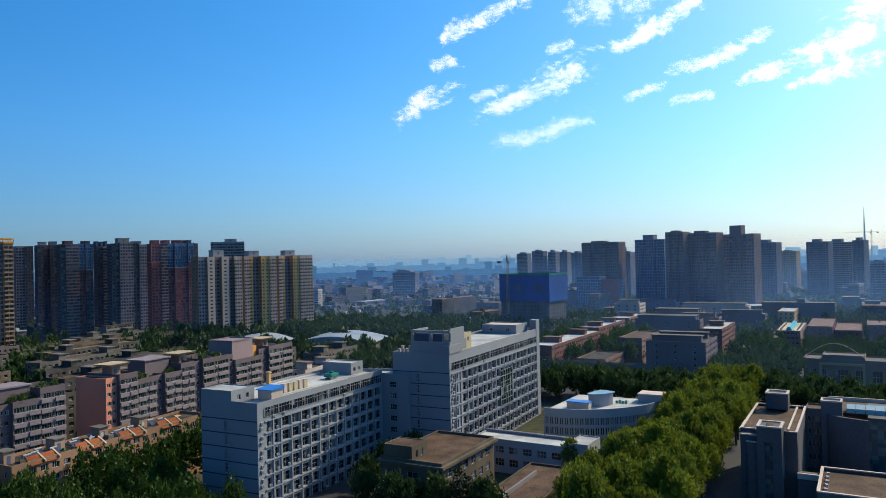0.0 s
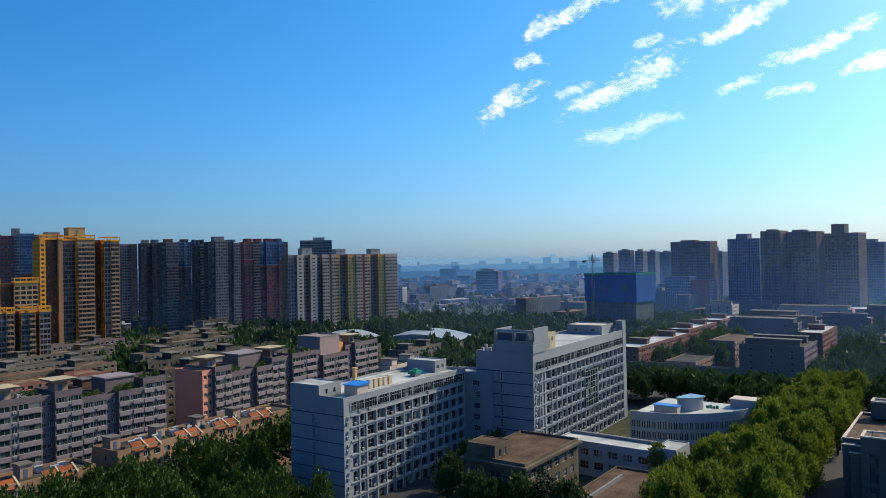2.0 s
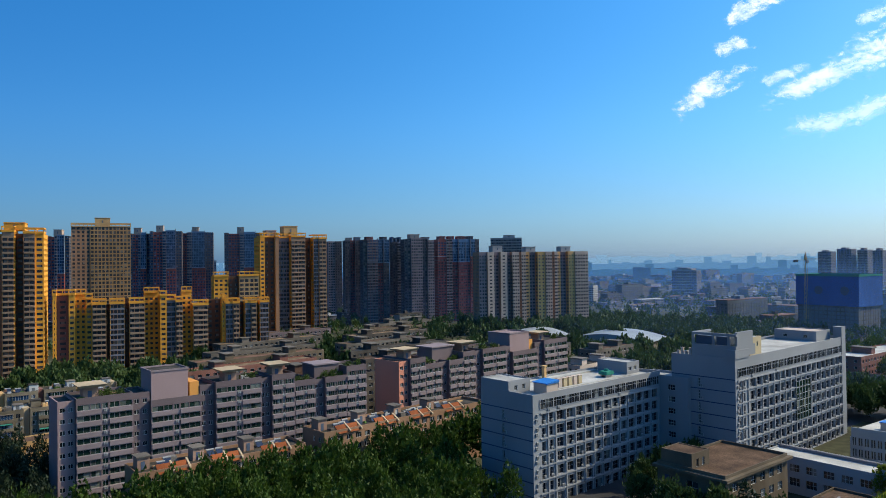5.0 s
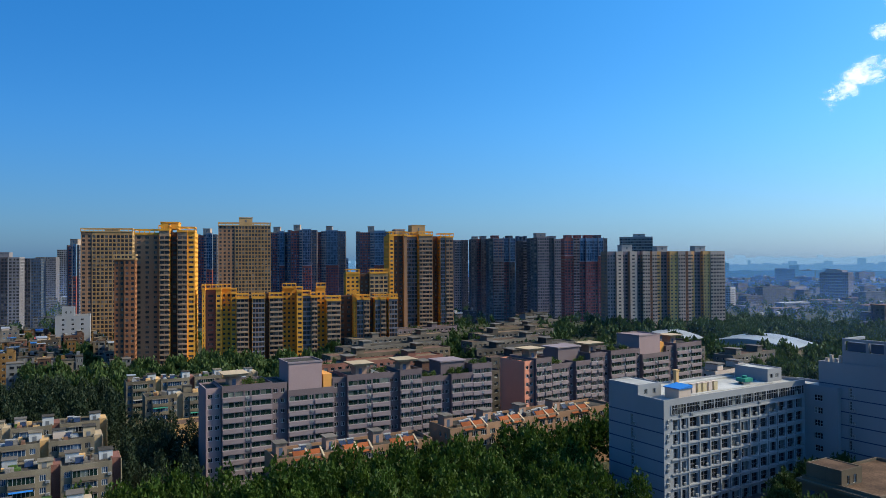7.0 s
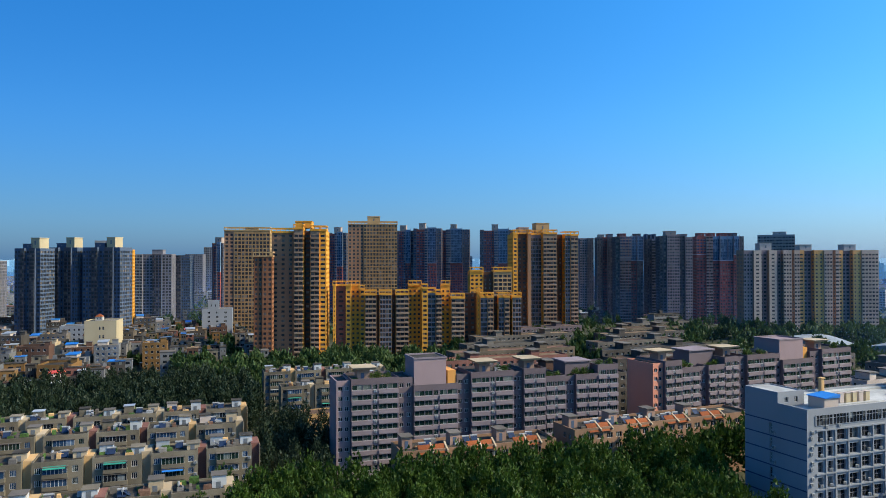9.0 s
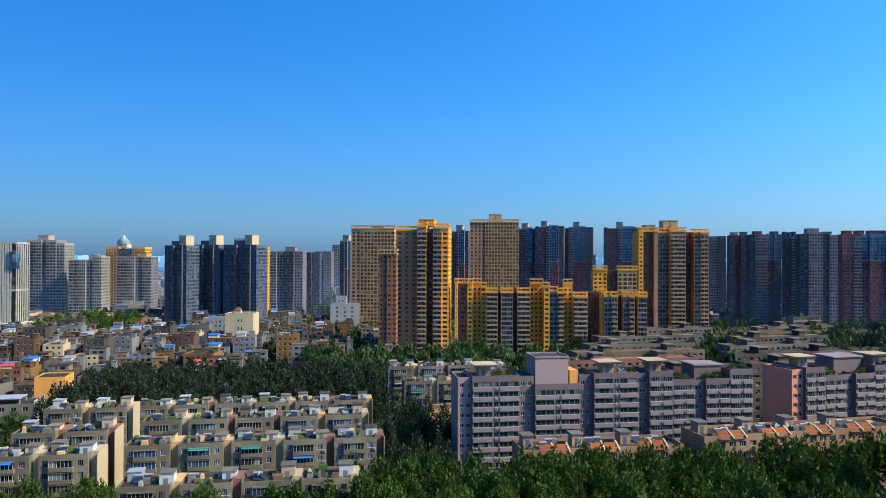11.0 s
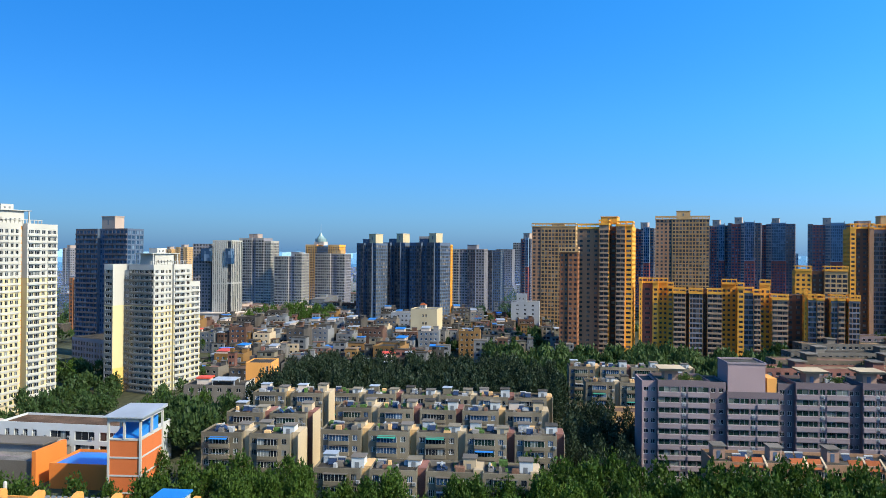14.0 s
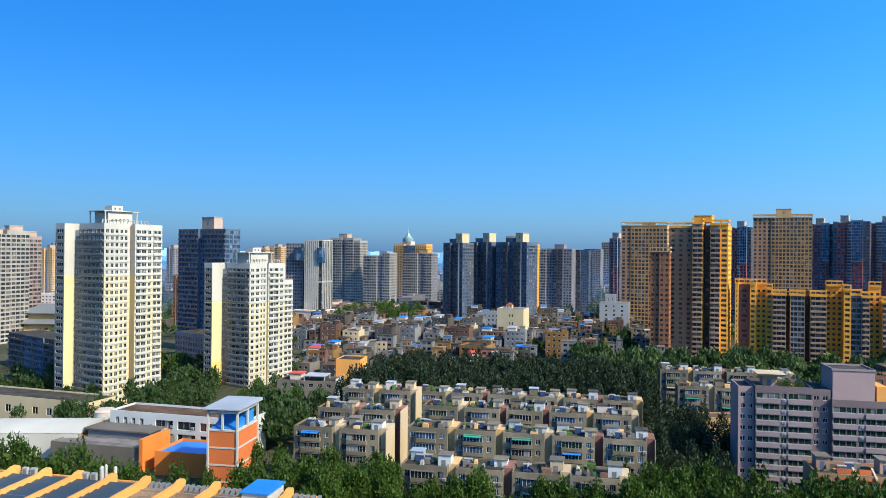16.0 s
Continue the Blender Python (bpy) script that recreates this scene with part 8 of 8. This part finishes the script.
def broad(seed, h, r):
    g = random.Random(seed)
    out = [(0, 0, h * 0.56, r * 0.74, h * 0.34)]
    for j in range(20):
        a, q = 2.4 * j + g.uniform(-0.3, 0.3), r * math.sqrt((j + 0.5) / 20) * 0.95
        out.append((q * math.cos(a), q * math.sin(a), h * (0.78 - 0.3 * (q / r) ** 2) + g.uniform(-0.6, 0.6), r * g.uniform(0.17, 0.26), h * g.uniform(0.12, 0.24)))
    return out


def plume(seed, h, r):
    g = random.Random(seed)
    out = [(0, 0, h * 0.55, r * 0.8, h * 0.42)]
    for j in range(5):
        a = 2 * math.pi * j / 5 + g.uniform(-0.4, 0.4)
        out.append((r * 0.5 * math.cos(a), r * 0.5 * math.sin(a), h * g.uniform(0.4, 0.6), r * 0.4, h * g.uniform(0.22, 0.36)))
    return out


def tiers(seed, h, r):
    g = random.Random(seed)
    return [(g.uniform(-0.3, 0.3), g.uniform(-0.3, 0.3), h * (0.2 + 0.13 * j), r * (1.0 - 0.15 * j), h * 0.07) for j in range(6)]


def trunk(h, r, seed):
    g = random.Random(seed)
    f = Form(M["bark"]).tube(0, 0, 0, h * 0.55, r, n=7, r2=r * 0.5)
    for j in range(5):
        a = 2 * math.pi * j / 5 + g.uniform(-0.4, 0.4)
        q = h * 0.2
        z0, z1 = h * g.uniform(0.25, 0.4), h * g.uniform(0.55, 0.7)
        ring = lambda cx, cy, z, s: [(cx + s * math.cos(2 * math.pi * k / 5), cy + s * math.sin(2 * math.pi * k / 5), z) for k in range(5)]
        f.hull(ring(0, 0, z0, r * 0.5), ring(q * math.cos(a), q * math.sin(a), z1, r * 0.18))
    return f.mesh("trunk")


KINDS = {}


def tree_kind(key, maker, h, r, quads, size, leaf, label, variants=3, tall=0.9):
    KINDS[key] = []
    for v in range(variants):
        seed = len(KINDS) * 17 + v
        p = crown_arrays(seed, maker(seed, h, r), quads, size, tall)
        KINDS[key].append((leaf_mesh("crown", p, LEAF[leaf]), trunk(h, 0.22 + h * 0.008, seed), label, p))


tree_kind("plane", broad, 15.0, 4.0, 4000, 0.45, "plane", "tall plane tree with yellow-green sunlit leaves")
tree_kind("belt", broad, 14.5, 3.5, 3600, 0.42, "belt", "leafy green street tree in a dense belt")
tree_kind("street", plume, 14.0, 2.8, 2200, 0.38, "poplar", "slender green street tree")
tree_kind("dark", broad, 12.5, 4.2, 1600, 0.62, "dark", "dark green tree between buildings")
tree_kind("cedar", tiers, 14.0, 4.4, 1800, 0.6, "cedar", "dark cedar with level branches", 2, 0.2)


# shrubs in tubs on the slabs' roofs
def shrub_mesh(seed):
    g = random.Random(seed)
    lobes = [(g.uniform(-0.8, 0.8), g.uniform(-1.4, 1.4), g.uniform(0.7, 1.5), g.uniform(0.5, 0.9), g.uniform(0.5, 0.9)) for _ in range(6)]
    return leaf_mesh("roof_shrub", crown_arrays(seed, lobes, 420, 0.3, 0.6), LEAF["shrub"])


SHRUBS = [shrub_mesh(70 + k) for k in range(3)]
rnd = random.Random(19)
for h, spots in ((p1, ((9.4, 11.5, 28.66), (9.6, 15.0, 28.66), (9.8, 24.0, 25.86), (9.2, 52.0, 28.76), (8.6, 53.4, 28.76), (10.4, 67.0, 26.26), (10.2, 70.5, 26.26), (9.9, 77.5, 26.26), (10.3, 80.0, 26.26), (10.2, 82.6, 26.26), (9.7, 86.0, 28.96), (9.9, 89.6, 28.96))),
                 (p2, ((11.8, 13.4, 25.96), (11.6, 16.5, 25.96), (11.9, 26.0, 26.06), (11.7, 29.0, 26.06), (11.4, 46.0, 28.46), (11.8, 52.0, 28.46), (11.6, 92.0, 28.46)))):
    for x, y, z in spots:
        s = rnd.uniform(0.7, 1.2)
        part("roof_shrub", rnd.choice(SHRUBS), h.ob, "leafy shrub in a tub", m=pose(x, y, z - 0.1, 0, 0, rnd.uniform(-25, 25)) @ Matrix.Diagonal((s, s, s * rnd.uniform(0.8, 1.3), 1)))


def tree(kind, x, y, rnd, scale=1.0):
    v = rnd.randrange(len(KINDS[kind]))
    crown, stem, label, _ = KINDS[kind][v]
    s = scale * rnd.uniform(0.74, 1.16)
    m = pose(x, y, 0, 0, 0, rnd.uniform(0, 360)) @ Matrix.Diagonal((s * rnd.uniform(0.9, 1.1), s * rnd.uniform(0.9, 1.1), s, 1))
    t = new("tree")
    t.matrix_world = m
    tagged(t, label, "tree", "street trees")
    part("trunk", stem, t)
    part("crown", crown, t)
    return t


JOINED = {}


def grove(kind, x0, x1, y0, y1, gap, rnd, scale=1.0, skip=0.04, keep=None, single=None, swell=None):
    """Trees on a loose grid; those for which single(x, y) is false go into the joined wood of their kind."""
    x = x0
    while x <= x1:
        y = y0
        while y <= y1:
            px, py = x + rnd.uniform(-0.4, 0.4) * gap, y + rnd.uniform(-0.4, 0.4) * gap
            if rnd.random() > skip and (keep is None or keep(px, py)):
                scale_here = scale * (swell(px) if swell else 1.0)
                if single and single(px, py):
                    tree(kind, px, py, rnd, scale_here)
                else:
                    JOINED.setdefault(kind, []).append((px, py, scale * rnd.uniform(0.82, 1.15)))
            y += gap
        x += gap


rnd = random.Random(77)
# avenue of plane trees beside the library
grove("plane", -60, -33, 128, 326, 7.0, rnd, keep=lambda x, y: not (x > -36 and 185 < y < 250), single=lambda x, y: True, swell=lambda x: 1.22 - 0.0016 * (x + 47) ** 2)
# belt along the street below the flats
grove("belt", -160, -124, -96, 128, 6.4, rnd, keep=lambda x, y: not (y > 122 and x > -152) and y > -62 and x < -124, single=lambda x, y: -90 < y < 60 and x < -128)
grove("belt", -178, -163, 8, 46, 6.0, rnd)
grove("belt", -171, -163, 46, 152, 5.4, rnd, 1.18)
grove("belt", -156, -140, -155, -112, 6.2, rnd, 1.12, 0.1)
grove("belt", -158, -146, -112, -100, 6.2, rnd, 0.9, 0.1)
grove("belt", -158, -144, -98, -66, 7.0, rnd, 0.84, 0.2)
grove("belt", -178, -166, -86, -50, 6.0, rnd, 0.85)
# between the flats and the mauve slab
grove("street", -262, -188, 20, 32, 6.0, rnd, 0.95, 0.1)
grove("street", -250, -218, 30, 56, 6.0, rnd, 1.0, 0.1)
grove("cedar", -232, -196, 20, 34, 13.0, rnd, 1.05, 0.2)
# around the white towers and sports halls
grove("dark", -236, -212, -116, -92, 7.0, rnd, 1.15, 0.05)
grove("dark", -262, -226, -178, -150, 9.0, rnd, 0.8, 0.3)
grove("belt", -258, -238, -128, -108, 7.0, rnd, 0.9, 0.2)
for x, y, s in ((-216, -176, 1.25), (-222, -182, 1.1), (-212, -170, 1.0)):
    tree("dark", x, y, rnd, s)
# campus
for x, y, k, s in ((-96, 147, "dark", 1.0), (-90, 150, "dark", 1.1), (-84, 151, "cedar", 1.0), (-78, 152, "dark", 1.0), (-100, 146, "dark", 0.9), (-112, 150, "dark", 0.8), (-73, 196, "plane", 0.8), (-118, 160, "dark", 1.0), (-120, 172, "dark", 0.9), (-118, 183, "dark", 0.9)):
    tree(k, x, y, rnd, s)
# cross street belt
grove("dark", -150, 30, 300, 326, 7.0, rnd, 1.15, 0.02, keep=lambda x, y: x < -64 or x > -32)
grove("dark", -58, -30, 330, 430, 8.5, rnd, 1.15, 0.1)


def wood(kind, spots, label, rnd, keep=230, grow=2.1):
    """Woods that nobody could count, as one sheet of crowns."""
    src = [k[3] for k in KINDS[kind]]
    out = []
    for x, y, s in spots:
        p = src[rnd.randrange(len(src))]
        pick = p[:: max(1, len(p) // keep)] * s
        q = pick.mean(axis=1, keepdims=True)
        pick = q + (pick - q) * grow
        a = rnd.uniform(0, 6.28)
        r = np.array([[math.cos(a), -math.sin(a), 0], [math.sin(a), math.cos(a), 0], [0, 0, 1]])
        out.append(pick @ r.T + np.array([x, y, 0.0]))
    ob = new("wood", leaf_mesh("wood", np.concatenate(out), KINDS[kind][0][0].materials[0]))
    return tagged(ob, label, "trees", kind="stuff")


for kind, spots in JOINED.items():
    wood(kind, spots, "dense leafy trees along the streets", rnd, keep=520, grow=1.5)


def scatter(x0, x1, y0, y1, n, rnd, s0=0.8, s1=1.25):
    return [(rnd.uniform(x0, x1), rnd.uniform(y0, y1), rnd.uniform(s0, s1)) for j in range(n)]


wood("street", scatter(-352, -268, -100, 22, 420, rnd, 0.9, 1.25), "dense dark green wood behind the walk-up flats", rnd, keep=480, grow=1.6)
wood("dark", scatter(-420, -330, -10, 120, 130, rnd), "dark trees below the golden towers", rnd)
wood("dark", scatter(-330, -235, 60, 110, 60, rnd, 0.8, 1.1), "dark trees behind the mauve slab", rnd)
wood("belt", scatter(-190, -170, 372, 600, 70, rnd, 0.95, 1.2) + scatter(-146, -137, 376, 520, 26, rnd, 0.9, 1.1) + scatter(-131, -114, 408, 420, 8, rnd, 0.9, 1.1) + scatter(-146, -128, 480, 520, 14, rnd), "green trees along the school blocks", rnd, keep=450, grow=1.7)
wood("belt", scatter(-150, -66, 340, 362, 60, rnd, 0.5, 0.7) + scatter(-64, -40, 428, 476, 34, rnd, 0.9, 1.2) + scatter(-32, 10, 440, 512, 90, rnd, 0.6, 0.85), "green trees beyond the cross street", rnd, keep=450, grow=1.7)
wood("dark", scatter(-112, -64, 424, 462, 14, rnd, 0.7, 0.9) + scatter(-74, -62, 520, 640, 20, rnd, 0.7, 1.0) + scatter(-30, 60, 600, 760, 90, rnd, 0.8, 1.1) + scatter(10, 60, 430, 620, 50, rnd, 0.7, 1.0) + scatter(-220, -90, 640, 760, 40, rnd, 0.6, 0.9), "dark trees between the low blocks", rnd)
wood("dark", [p for p in scatter(-300, -190, 305, 420, 130, rnd) if math.hypot(p[0] + 318, p[1] - 404) > 40], "dark trees beside the sports halls", rnd)
wood("dark", scatter(-480, -240, 110, 420, 150, rnd, 1.0, 1.5) + scatter(-660, -440, -46, 24, 90, rnd, 0.6, 0.95), "dark trees between the low-rise slabs", rnd)
wood("dark", [p for p in scatter(-460, -250, 420, 560, 330, rnd, 0.9, 1.3) if math.hypot(p[0] + 318, p[1] - 404) > 42], "dark wood before the grey and gold block", rnd)
far = []
for j in range(6400):
    d, az = 560 + 1500 * rnd.random() ** 1.35, rnd.uniform(-33, 106)
    x, y = spot(az + 1.2 * math.sin(d * 0.02), d)
    if -720 < x < -330 and -260 < y < 30:
        continue
    far.append((x, y, rnd.uniform(0.55, 0.95)))
wood("dark", far, "scattered dark trees of the far city", rnd, keep=24, grow=4.4)
wood("dark", scatter(-340, -150, 560, 760, 260, rnd, 0.8, 1.15) + scatter(-440, -180, 760, 1050, 420, rnd, 0.8, 1.2) + scatter(-180, 60, 760, 1000, 200, rnd, 0.7, 1.0), "dark park trees before the far city", rnd, keep=70, grow=2.9)
court = []
for az0, az1, d0, d1, n in ((89.0, 94.5, 300, 430, 46), (97.5, 105, 300, 400, 50), (83.0, 86.5, 300, 420, 26), (95, 99, 285, 312, 12)):
    for j in range(n):
        x, y = spot(rnd.uniform(az0, az1), rnd.uniform(d0, d1))
        court.append((x, y, rnd.uniform(0.4, 0.75)))
wood("dark", court, "courtyard trees round the white towers", rnd, keep=230, grow=1.8)
wood("dark", scatter(-330, -250, -250, -170, 60, rnd, 0.6, 0.9), "dark trees beside the low apartment block", rnd)
wood("belt", [(x, y, s) for x, y, s in scatter(-640, -350, -230, -64, 150, rnd, 0.4, 0.75)], "small green trees between the village houses", rnd, keep=200, grow=2.0)
wood("belt", scatter(-640, -560, -210, -150, 40, rnd, 1.0, 1.5) + scatter(-330, -300, -260, -200, 25, rnd), "green trees beside the ribbed tower", rnd)
